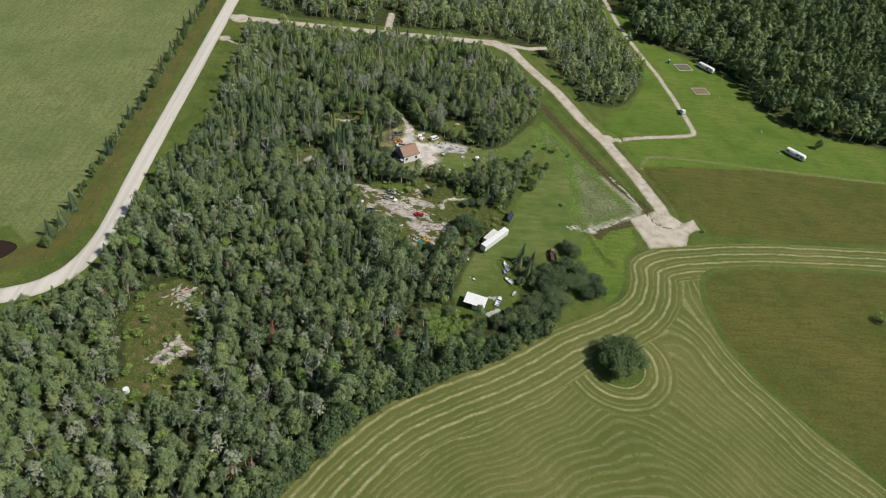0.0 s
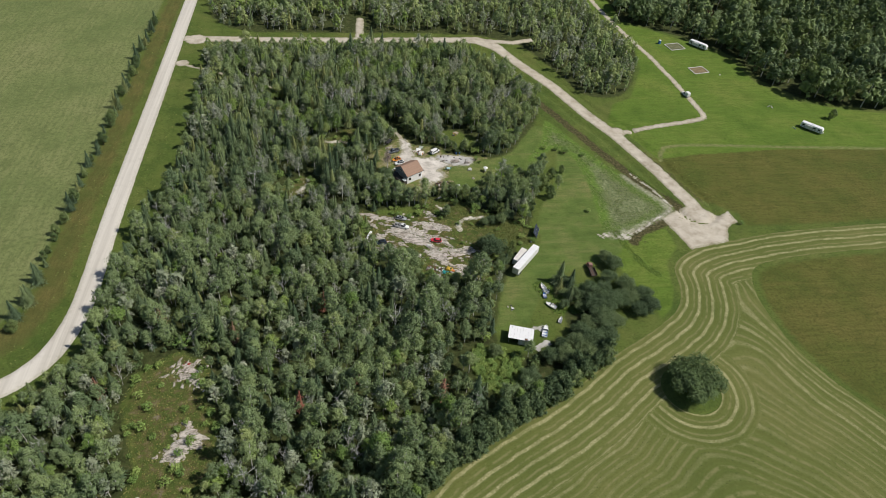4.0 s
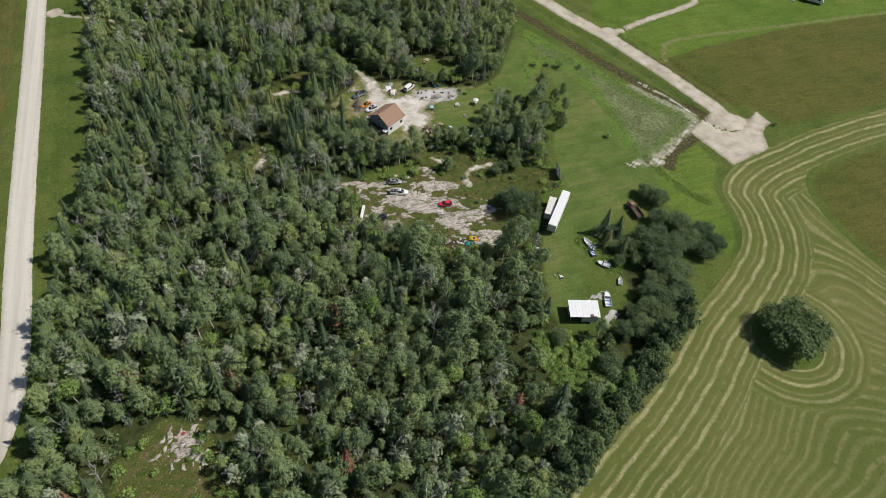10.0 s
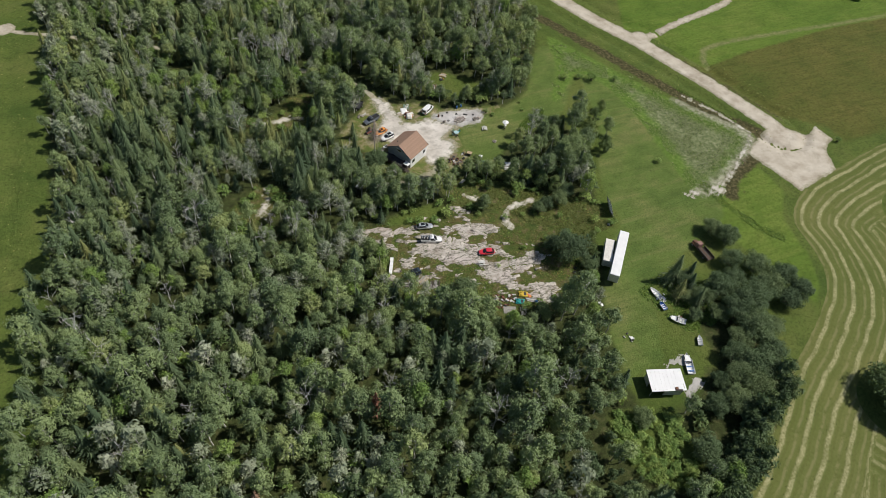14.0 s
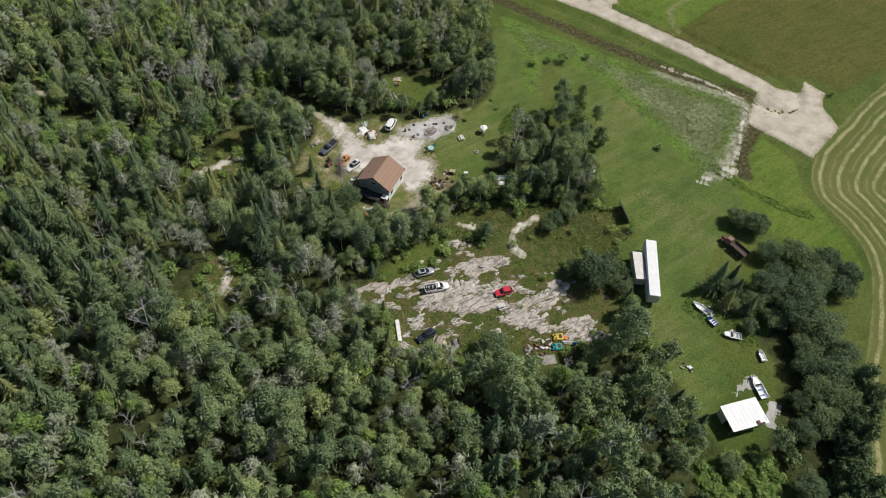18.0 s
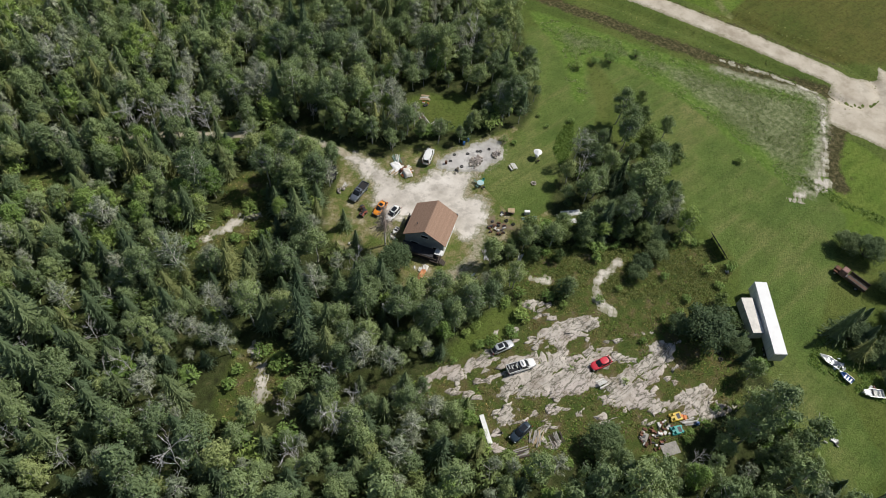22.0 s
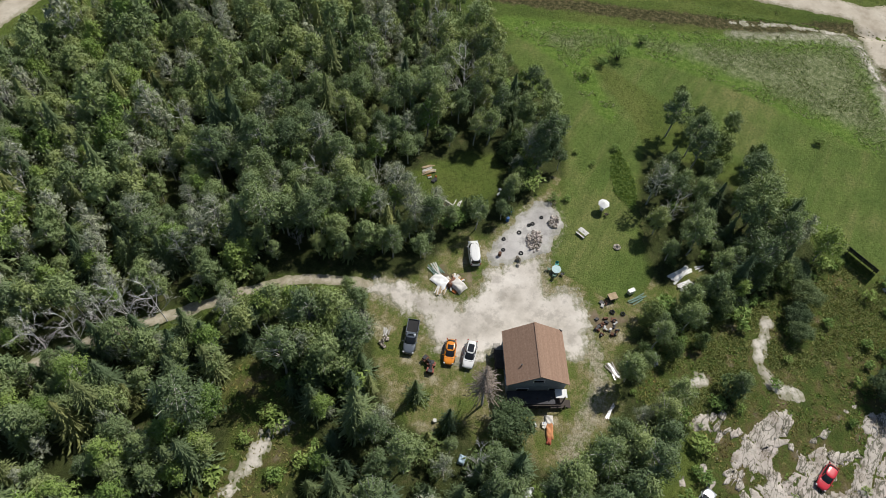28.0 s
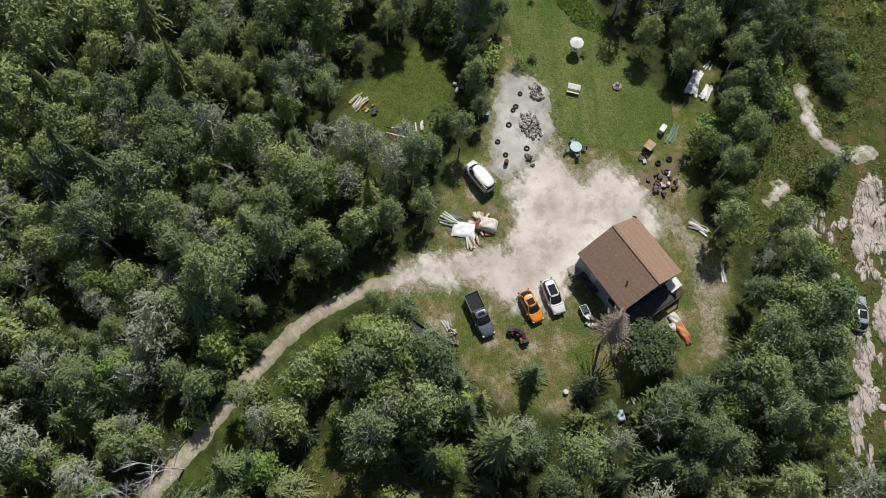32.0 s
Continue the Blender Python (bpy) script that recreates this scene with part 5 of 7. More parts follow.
sheet("sand_patch", lambda X, Y: line_d(X, Y, [(-26, 294), (-30, 294.6), (-35, 294.2), (-38, 295)]) - 1.7 * fbm(X, Y, 4, 2), -44, -20, 286, 300, 0.4, 0.05, PALE, "bare pale soil in a shaded gap", "soil", 1.2)
sheet("sand_patch", lambda X, Y: line_d(X, Y, [(-42, 266), (-43, 262), (-46, 257)]) - 1.1, -52, -36, 252, 271, 0.4, 0.05, PALE, "bare brown sand in a weedy gap", "sand", 1.3)


def stone_mesh(seed):
    rng = np.random.default_rng(seed)
    bm = bmesh.new()
    bmesh.ops.create_icosphere(bm, subdivisions=1, radius=1.0)
    for v in bm.verts:
        v.co = Vector((v.co.x * 1.2, v.co.y * 0.9, v.co.z * 0.7)) * rng.uniform(0.78, 1.15)
    me = bpy.data.meshes.new("stone")
    bm.to_mesh(me)
    bm.free()
    me.materials.append(ROCK)
    return me


STONES = [stone_mesh(i) for i in range(5)]


def stone_pile(x, y, rx, ry, n, size, label):
    ob = thing("stone_pile", x, y, gz(x, y), 20, label, "stones")
    for k in range(n):
        a, r = RNG.uniform(0, 6.28), math.sqrt(RNG.uniform())
        s = size * RNG.uniform(0.6, 1.5)
        c = new("stone", STONES[k % 5])
        c.parent = ob
        c.matrix_local = pose(r * rx * math.cos(a), r * ry * math.sin(a), 0.1 + 0.55 * size + 0.5 * (1 - r) * RNG.uniform(0, 1), *RNG.uniform(0, 360, 3)) @ Matrix.Scale(s, 4)


stone_pile(22.2, 278.3, 2.4, 1.4, 130, 0.24, "heap of pinkish fist-sized stones on crushed stone bed")
stone_pile(27.6, 277.2, 1.5, 0.9, 40, 0.28, "loose broken stones at the edge of the stone bed")
stone_pile(17.0, 278.6, 1.2, 0.5, 14, 0.22, "few scattered stones on the gravel")


# ---- house ----
def make_shingle():
    a = Mat("brown_shingle", 0.95, 0, 0.15)
    isl = a.t.nodes.new("ShaderNodeObjectInfo").outputs["Random"]
    c = a.ramp(a.noise(3.5, 5, 0.75), (0.3, (0.27, 0.170, 0.120)), (0.7, (0.42, 0.285, 0.210)))
    c = a.mix(a.math("MULTIPLY", isl, 0.45), c, (0.25, 0.165, 0.12))
    c = a.mix(a.math("MULTIPLY", a.step(a.noise(14.0, 3, 0.8), 0.5, 0.75), 0.4), c, (0.18, 0.13, 0.10))
    a.bump(a.noise(22.0, 3, 0.8), 0.5, 0.02)
    return a.color(c)


SHINGLE = make_shingle()


def house():
    h = thing("house", 0.75, 267.9, 0, 33.2, "two-storey house with brown shingle gable roof and pale walls", "house")
    L, W, eave, ridge = 4.0, 4.15, 4.2, 6.75
    for s, nm in ((-1, "wall"), (1, "wall")):
        # the west wall's shade is put into its colour: blue-grey, the east wall white
        part(nm, box(-L, L, s * W - 0.1, s * W + 0.1, -0.3, eave - 0.32), SIDING_AND_SHADE if s > 0 else WHITE, h)
        bm = bmesh.new()
        x0, x1 = s * L - 0.1, s * L + 0.1
        pts = [(-W, -0.3), (W, -0.3), (W, eave - 0.02), (0, ridge - 0.15), (-W, eave - 0.02)]
        a, b = [bm.verts.new((x0, y, z)) for y, z in pts], [bm.verts.new((x1, y, z)) for y, z in pts]
        bm.faces.new(a), bm.faces.new(b[::-1])
        for i in range(5):
            bm.faces.new((a[i], b[i], b[(i + 1) % 5], a[(i + 1) % 5]))
        bmesh.ops.recalc_face_normals(bm, faces=bm.faces)
        g = part("gable_wall", bm, SIDING_AND_SHADE if s < 0 else WHITE, h, "blue-grey sided gable wall" if s < 0 else "")
        if s < 0:
            for k in range(9):
                z = 3.0 + k * 0.38
                y = min(W, W * (ridge - z) / (ridge - eave)) - 0.15
                if y > 0.3:
                    part("siding_board", box(x0 - 0.03, x0 - 0.004, -y, y, z - 0.17, z + 0.17, 0.01), SIDING_AND_SHADE, g)
            for y0, y1, z0, z1 in ((-0.75, 0.75, 4.35, 5.15), (-3.2, -1.9, 1.0, 2.2), (1.2, 2.9, 0.1, 2.15)):
                w = part("window", box(x0 - 0.06, x0 - 0.035, y0, y1, z0, z1), GLASS, h)
                for e in ((y0 - 0.08, y0, z0, z1), (y1, y1 + 0.08, z0, z1), (y0 - 0.08, y1 + 0.08, z1, z1 + 0.08), (y0 - 0.08, y1 + 0.08, z0 - 0.08, z0)):
                    part("frame", box(x0 - 0.09, x0 - 0.03, e[0], e[1], e[2], e[3]), WHITE, w)
    run = math.hypot(W + 0.45, (ridge - eave) * (W + 0.45) / W)
    drop = math.atan2(ridge - eave, W)
    for s in (-1, 1):
        m = Matrix.Translation((0, 0, ridge)) @ pose(0, 0, 0, 0, 0, 0 if s > 0 else 180) @ pose(0, 0, 0, -math.degrees(drop), 0, 0)
        r = part("roof", box(-L - 0.35, L + 0.35, 0, run, -0.16, -0.03, 0, m), DARKWOOD, h)
        n = 24
        for k in range(n):
            y1 = run - k * run / n
            part("shingle_course", box(-L - 0.38, L + 0.38, max(0.0, y1 - run / n - 0.08), y1 + 0.02, -0.028, 0.012, 0, m @ pose(0, 0, 0.0, 0, 0, 0) @ Matrix.Translation((0, 0, 0.001 * k)) @ pose(0, 0, 0, 0.0, 0, 0)), SHINGLE, r)
        part("fascia", box(-L - 0.4, L + 0.4, run + 0.025, run + 0.055, -0.2, -0.03, 0, m), DARKWOOD, r)
    part("ridge_cap", box(-L - 0.4, L + 0.4, -0.16, 0.16, ridge + 0.0, ridge + 0.05, 0.02), SHINGLE, h)
    v = part("roof_vent", tube((-1.9, 2.4, 5.1), (-1.9, 2.4, 5.6), 0.09), DARKSTEEL, h)
    part("vent_cap", tube((-1.9, 2.4, 5.6), (-1.9, 2.4, 5.66), 0.13), DARKSTEEL, v)
    # porch along the south gable: added lean-to roof, dark deck and posts; near-black holds the house's shade
    porch = part("porch_roof", box(-L - 2.2, -L - 0.15, -W + 1.5, W + 0.2, 2.35, 2.45, 0.02, pose(0, 0, 0, 0, -6, 0)), DARKSTEEL, h, "dark lean-to roof added for the house's shade")
    part("canopy", box(-L - 1.5, -L - 0.15, -W - 0.3, -W + 1.45, 2.5, 2.58, 0.02, pose(0, 0, 0, 0, -4, 0)), WHITE, h, "small white canopy")
    deck = part("deck", box(-L - 2.6, -L - 0.12, -W, W, 0.55, 0.67), DARKWOOD, h)
    for k in range(10):
        part("deck_board", box(-L - 2.62, -L - 0.14, -W + k * 0.83 + 0.02, -W + k * 0.83 + 0.8, 0.675, 0.7), DARKWOOD, deck)
    for k in range(5):
        y = -W + 0.1 + k * (2 * W - 0.2) / 4
        part("porch_post", box(-L - 1.72, -L - 1.6, y - 0.06, y + 0.06, 0.0, 2.5), DARKWOOD, porch)
        part("railing_post", box(-L - 2.6, -L - 2.5, y - 0.05, y + 0.05, 0.0, 1.6), DARKWOOD, deck)
    part("handrail", box(-L - 2.62, -L - 2.5, -W, W, 1.6, 1.68), DARKWOOD, deck)
    st = part("stairs", box(-L - 2.4, -L - 1.2, -W - 0.5, -W - 0.02, 0.35, 0.5), DARKWOOD, h)
    for k in range(1, 3):
        part("step", box(-L - 2.4, -L - 1.2, -W - 0.5 - 0.3 * k, -W - 0.21 - 0.3 * k, 0.35 - 0.17 * k, 0.44 - 0.17 * k), DARKWOOD, st)
    # side stair and landing on the west wall
    ld = part("landing", box(-0.5, 2.6, W + 0.12, W + 1.5, 1.1, 1.22), DARKWOOD, h)
    for k in range(4):
        part("landing_post", box(-0.5 + k, -0.4 + k, W + 1.38, W + 1.48, 0.0, 2.1), DARKWOOD, ld)
    for z in (1.6, 2.05):
        part("landing_rail", box(-0.5, 2.6, W + 1.4, W + 1.46, z, z + 0.07), DARKWOOD, ld)
    for k in range(6):
        part("landing_step", box(2.62 + 0.27 * k, 2.86 + 0.27 * k, W + 0.3, W + 1.4, 0.95 - 0.18 * k, 1.0 - 0.18 * k), GREYWOOD, ld)
    d = part("door", box(0.6, 1.5, W + 0.11, W + 0.15, 1.24, 3.24), OFFWHITE, h)
    part("handle", box(1.36, 1.42, W + 0.155, W + 0.2, 2.2, 2.3), STEEL, d)
    for x in (-2.6, 2.7):
        for s in (-1, 1):
            if s > 0 and x > 0:
                continue
            w = part("window", box(x - 0.55, x + 0.55, s * (W + 0.13) - 0.012, s * (W + 0.13) + 0.012, 1.5, 2.7), GLASS, h)
            part("sill", box(x - 0.65, x + 0.65, s * (W + 0.16) - 0.05, s * (W + 0.16) + 0.05, 1.4, 1.48), WHITE, w)
    dish = part("satellite_dish", tube((4.3, -4.25, 3.9), (4.45, -4.4, 4.05), 0.05, 0.32, 12), DARKSTEEL, h)
    part("dish_arm", tube((4.05, -4.1, 3.5), (4.3, -4.25, 3.95), 0.03), STEEL, dish)


house()


# ---- vehicles ----
def wheel(parent, x, y, r=0.34, w=0.22):
    s = 1 if y > 0 else -1
    bm = bmesh.new()
    add_tube(bm, (x, y - w / 2, r), (x, y + w / 2, r), r, r, 16)
    bmesh.ops.bevel(bm, geom=[e for e in bm.edges if e.is_manifold and e.calc_face_angle(0) > 1.0], offset=0.04, segments=1, affect="EDGES")
    t = part("wheel", bm, RUBBER, parent)
    part("rim", tube((x, y + s * (w / 2 - 0.02), r), (x, y + s * (w / 2 + 0.015), r), r * 0.62, r * 0.55, 12), STEEL, t)


def taper(bm, z0, z1, ky, kx=1.0, cx=0.0):
    """Draws the upper part in towards the middle."""
    for v in bm.verts:
        f = min(1, max(0, (v.co.z - z0) / (z1 - z0)))
        v.co.y *= 1 + (ky - 1) * f
        v.co.x = cx + (v.co.x - cx) * (1 + (kx - 1) * f)
    return bm


def rings(levels, n=32, p=4.5):
    """A shell of rounded outlines, one above another: rows of x from, x to, half width, and a height or a height rule of x."""
    t = (np.arange(n) + 0.5) / n * 6.2832
    cx, sy = np.sign(np.cos(t)) * np.abs(np.cos(t)) ** (2 / p), np.sign(np.sin(t)) * np.abs(np.sin(t)) ** (2 / p)
    V = []
    for xa, xb, w, z in levels:
        x = (xa + xb) / 2 + (xb - xa) / 2 * cx
        y = w * sy * (1 - 0.10 * np.clip(cx, 0, 1) ** 3 - 0.04 * np.clip(-cx, 0, 1) ** 3)
        V.append(np.column_stack([x, y, z(x) if callable(z) else np.full(n, z)]))
    k = np.arange(n)
    F = [np.column_stack([r * n + k, r * n + (k + 1) % n, (r + 1) * n + (k + 1) % n, (r + 1) * n + k]) for r in range(len(levels) - 1)]
    bm = bmesh.new()
    vs = [bm.verts.new(v) for v in np.concatenate(V)]
    for q in np.concatenate(F):
        bm.faces.new([vs[m] for m in q])
    bm.faces.new(vs[-n:])
    return bm


def car(name, x, y, turn, paint, label, category, kind="suv", L=4.6, W=1.84, H=1.66, sunroof=False):
    """A parked car facing local +x."""
    c = thing(name, x, y, gz(x, y) + (0.16 if -20 < x < 25 and y < 243 else 0.09), turn, label, category)
    p, h = PAINT[paint], L / 2
    belt = 0.58 * H
    nose = h * (0.62 if kind == "van" else 0.36)

    def deck(f):
        return lambda X: f * belt * (1 - (0.22 if kind != "van" else 0.3) * (np.clip((X - nose) / (h - nose), 0, 1)) ** 2 - 0.05 * np.clip((-X - h * 0.8) / (h * 0.2), 0, 1))
    body = part("body", rings([(-h + 0.2, h - 0.22, W * 0.44, 0.22), (-h + 0.02, h - 0.02, W * 0.495, 0.40), (-h, h, W * 0.5, deck(0.66)), (-h + 0.04, h - 0.06, W * 0.49, deck(0.88)),
                               (-h + 0.12, h - 0.16, W * 0.465, deck(0.97)), (-h + 0.35, h - 0.4, W * 0.40, deck(1.0)), (-h + 1.2, h - 1.2, W * 0.15, deck(1.01))]), p, c, "", True)
    wb = L * 0.29
    for sx in (-wb, wb):
        for sy in (-1, 1):
            wheel(c, sx, sy * (W / 2 - 0.1))
    if kind in ("suv", "hatch"):
        cab = [(-h + 0.16, belt - 0.05), (-h + 0.50 if kind == "suv" else -h + 0.85, H - 0.04), (h * 0.08, H - 0.04), (h * 0.50, belt - 0.05)]
    elif kind == "van":
        cab = [(-h + 0.06, belt - 0.05), (-h + 0.14, H - 0.04), (h * 0.42, H - 0.04), (h * 0.70, belt - 0.05)]
    else:
        cab = [(-h * 0.16, belt - 0.05), (-h * 0.10, H - 0.04), (h * 0.20, H - 0.04), (h * 0.52, belt - 0.05)]
    (xa, _), (xc, _), (xd, _), (xb, _) = cab
    part("window_band", rings([(xa, xb, W * 0.455, belt - 0.06), (xa + 0.3 * (xc - xa), xb + 0.3 * (xd - xb), W * 0.44, belt + 0.3 * (H - belt)), (xc - 0.04, xd + 0.1, W * 0.385, H - 0.08), (xc + 0.2, xd - 0.2, W * 0.3, H - 0.05)]), GLASS, c, "dark tinted windows", True)
    for s in (-1, 1):
        for q0, q1 in ((xa, xc), (xb, xd)):
            e = -1 if q0 < 0 and q0 == xa else 1
            part("pillar", tube((q0 - e * 0.16, s * W * 0.415, belt - 0.04), (q1 + e * 0.0, s * W * 0.355, H - 0.07), 0.055, 0.05, 6), p, body)
        part("door_pillar", tube(((xc + xd) / 2, s * W * 0.452, belt - 0.03), ((xc + xd) / 2, s * W * 0.385, H - 0.07), 0.035, 0.035, 5), DARKSTEEL, body)
    x0, x1 = cab[1][0], cab[2][0]
    roof = part("roof", rings([(x0 - 0.06, x1 + 0.10, W * 0.385, H - 0.09), (x0 - 0.02, x1 + 0.04, W * 0.372, H - 0.035), (x0 + 0.12, x1 - 0.14, W * 0.33, H - 0.008), (x0 + 0.5, x1 - 0.5, W * 0.15, H)], p=3.6), p, c, "", True)
    if kind == "van":
        for s in (-1, 1):
            part("side_panel", box(-h + 0.1, h * 0.12, s * W * 0.40 - 0.03, s * W * 0.40 + 0.05, belt - 0.02, H - 0.08, 0.02), p, body)
        for k in range(4):
            part("roof_rib", box(x0 + 0.1, x1 - 0.1, -0.55 + k * 0.36, -0.51 + k * 0.36, H, H + 0.02), p, roof)
    if kind == "suv":
        for s in (-1, 1):
            part("roof_rail", box(x0 + 0.1, x1 - 0.05, s * W * 0.35 - 0.02, s * W * 0.35 + 0.02, H, H + 0.05), DARKSTEEL, roof)
    if sunroof:
        part("sunroof", box(x0 + 0.55, x1 - 0.15, -W * 0.25, W * 0.25, H + 0.003, H + 0.012), GLASS, roof, "dark glass sunroof")
    for s in (-1, 1):
        part("headlight", box(h - 0.34, h - 0.10, s * W * 0.355 - 0.15, s * W * 0.355 + 0.13, belt * 0.60, belt * 0.76, 0.03), LAMPGLASS, body)
        part("tail_light", box(-h - 0.015, -h + 0.08, s * W * 0.38 - 0.12, s * W * 0.38 + 0.08, belt * 0.72, belt * 0.95, 0.02), REDLENS, body)
        part("mirror", box(h * 0.34, h * 0.34 + 0.16, s * (W / 2 + 0.02), s * (W / 2 + 0.2), belt, belt + 0.15, 0.03), p, body)
    part("front_bumper", box(h - 0.2, h + 0.02, -W * 0.36, W * 0.36, 0.32, 0.50, 0.04), DARKSTEEL, body)
    part("rear_bumper", box(-h - 0.02, -h + 0.14, -W * 0.40, W * 0.40, 0.32, 0.50, 0.04), DARKSTEEL, body)
    part("hood_seam", box(h * 0.54, h * 0.555, -W * 0.40, W * 0.40, belt * 0.93, belt * 0.985), DARKSTEEL, body)
    if kind == "pickup":
        bed = part("bed", box(-h + 0.1, -h * 0.20, -W * 0.43, W * 0.43, belt - 0.01, belt + 0.012), RUBBER, c, "dark lined cargo bed")
        for s in (-1, 1):
            part("bed_side", box(-h + 0.05, -h * 0.17, s * W * 0.455 - 0.05, s * W * 0.455 + 0.05, belt - 0.02, belt + 0.20, 0.02), p, bed)
        part("tailgate", box(-h + 0.01, -h + 0.09, -W * 0.42, W * 0.42, belt - 0.02, belt + 0.2, 0.02), p, bed)
        part("bulkhead", box(-h * 0.20, -h * 0.165, -W * 0.42, W * 0.42, belt - 0.02, belt + 0.25, 0.02), p, bed)
    return c


car("pickup_truck", -5.0, 286.0, -157, "grey", "dark blue-grey pickup with sunroof parked on grass", "pickup truck", "pickup", 5.75, 1.98, 1.86, True)
car("car", -3.85, 279.65, -156, "orange", "bright orange hatchback parked beside the gravel yard", "car", "hatch", 4.3, 1.78, 1.5, True)
car("car", -2.6, 276.85, -161, "white", "white sport utility car with dark glass roof", "car", "suv", 4.65, 1.86, 1.62, True)
car("van", 13.95, 285.6, 36, "white", "white full-size van parked by the trees", "van", "van", 5.0, 2.0, 2.0)
car("car", -4.5, 238.7, -13, "silver", "silver sedan parked on bare rock", "car", "hatch", 4.75, 1.82, 1.46, True)
tr = car("pickup_truck", -4.4, 233.5, -18, "white", "white pickup with loaded cargo bed on bare rock", "pickup truck", "pickup", 5.8, 1.98, 1.86)
for k in range(7):
    part("cargo", box(-2.5 + 0.28 * k, -2.3 + 0.28 * k, RNG.uniform(-0.7, 0.2), RNG.uniform(0.25, 0.75), 1.08, 1.2 + RNG.uniform(0, 0.3), 0.02), (STEEL, DARKSTEEL, OFFWHITE)[k % 3], tr)
car("car", 8.3, 224.8, 168, "red", "red coupe parked on bare rock", "car", "hatch", 4.45, 1.78, 1.42)
car("car", -13.0, 224.2, 184, "navy", "dark blue car beside a heap of boards", "car", "suv", 4.6, 1.82, 1.55, True)
lt = car("pickup_truck", 155.9, 339.5, 103, "white", "white truck with box stopped on the gravel lane", "truck", "pickup", 5.6, 1.95, 1.85)
part("cargo_box", box(-2.9, -0.6, -1.0, 1.0, 0.9, 2.7, 0.05), WHITE, lt, "white cargo box")


def semi_trailer():
    t = thing("semi_trailer", 40.95, 210.9, gz(41, 211), 49.6, "long white box semi-trailer standing on the grass", "trailer")
    L, W = 8.1, 1.28
    body = part("body", box(-L, L, -W, W, 1.15, 4.0, 0.03), WHITE, t)
    part("roof", box(-L + 0.05, L - 0.05, -W + 0.05, W - 0.05, 4.004, 4.03), WHITE_ROOF, t)
    for s in (-1, 1):
        for k in range(13):
            x = -L + 0.6 + k * 1.24
            part("side_post", box(x - 0.03, x + 0.03, s * W - 0.02 if s > 0 else -W - 0.02, s * W + 0.02 if s > 0 else -W + 0.02, 1.2, 3.95), OFFWHITE, body)
        part("side_rail", box(-L, L, s * (W + 0.005) - 0.025, s * (W + 0.005) + 0.025, 1.12, 1.3), STEEL, body)
        d = part("rear_door", box(-L - 0.05, -L - 0.004, s * 0.63 - 0.61, s * 0.63 + 0.61, 1.2, 3.9), OFFWHITE, t)
        part("lock_bar", tube((-L - 0.07, s * 0.25, 1.25), (-L - 0.07, s * 0.25, 3.85), 0.02), STEEL, d)
        for x in (-6.6, -5.4):
            wheel(t, x, s * 1.05, 0.5, 0.5)
        part("landing_leg", box(4.4, 4.55, s * 0.8 - 0.07, s * 0.8 + 0.07, 0.0, 1.2), DARKSTEEL, t)
    part("chassis", box(-L + 0.2, L - 0.2, -0.5, 0.5, 0.95, 1.15), DARKSTEEL, t)


def small_trailer():
    t = thing("box_trailer", 39.3, 213.4, gz(39, 213), 54, "short pale box trailer beside the long one", "trailer")
    body = part("body", box(-4.0, 4.0, -1.2, 1.2, 0.6, 2.9, 0.03), OFFWHITE, t)
    part("roof", box(-3.95, 3.95, -1.15, 1.15, 2.904, 2.93), TARP, t)
    for s in (-1, 1):
        for k in range(7):
            x = -3.6 + 1.2 * k
            part("side_post", box(x - 0.025, x + 0.025, s * 1.2 - 0.02, s * 1.2 + 0.02, 0.65, 2.85), STEEL, body)
        for x in (-1.4, -0.5):
            wheel(t, x, s * 1.12, 0.36, 0.22)
    part("drawbar", box(4.0, 5.2, -0.06, 0.06, 0.5, 0.62), DARKSTEEL, t)


def travel_trailer(x, y, turn, L, label):
    t = thing("travel_trailer", x, y, gz(x, y), turn, label, "camper trailer")
    h = L / 2
    out = [(-h, 0.7), (-h, 2.9), (-h + 0.25, 3.2), (h - 0.7, 3.2), (h, 2.2), (h - 0.15, 0.7)]
    body = part("body", prism(out, 2.5, 0.06), WHITE, t)
    part("roof", box(-h + 0.3, h - 0.8, -1.1, 1.1, 3.2, 3.23), WHITE_ROOF, t)
    part("air_conditioner", box(-0.4, 0.6, -0.4, 0.4, 3.23, 3.5, 0.08), WHITE, t)
    for s in (-1, 1):
        for k, (a, b) in enumerate(((-h + 0.7, -h + 2.0), (-h + 3.0, -h + 4.4), (h - 5.0, h - 3.6), (h - 2.4, h - 1.3))):
            part("window", box(a, b, s * 1.25 - 0.015, s * 1.25 + 0.015, 1.7, 2.5), GLASS, body)
        part("stripe", box(-h + 0.1, h - 0.5, s * 1.25 - 0.01, s * 1.25 + 0.01, 1.15, 1.35), DARKSTEEL, body)
        for wx in (-0.6, 0.3):
            wheel(t, wx, s * 1.15, 0.36, 0.22)
    part("slide_out", box(-h + 2.6, -h + 5.8, -1.95, -1.2, 0.9, 2.8, 0.04), OFFWHITE, t)
    part("drawbar", box(h - 0.2, h + 1.2, -0.08, 0.08, 0.55, 0.68), DARKSTEEL, t)
    part("gas_bottle", tube((h + 0.35, 0, 0.68), (h + 0.35, 0, 1.25), 0.2), WHITE, t)


semi_trailer()
small_trailer()
travel_trailer(210.8, 304.9, -46, 11.0, "long white camper trailer parked on mown grass")
travel_trailer(187.3, 398.4, -50, 11.4, "white camper trailer on a gravel patch by trees")


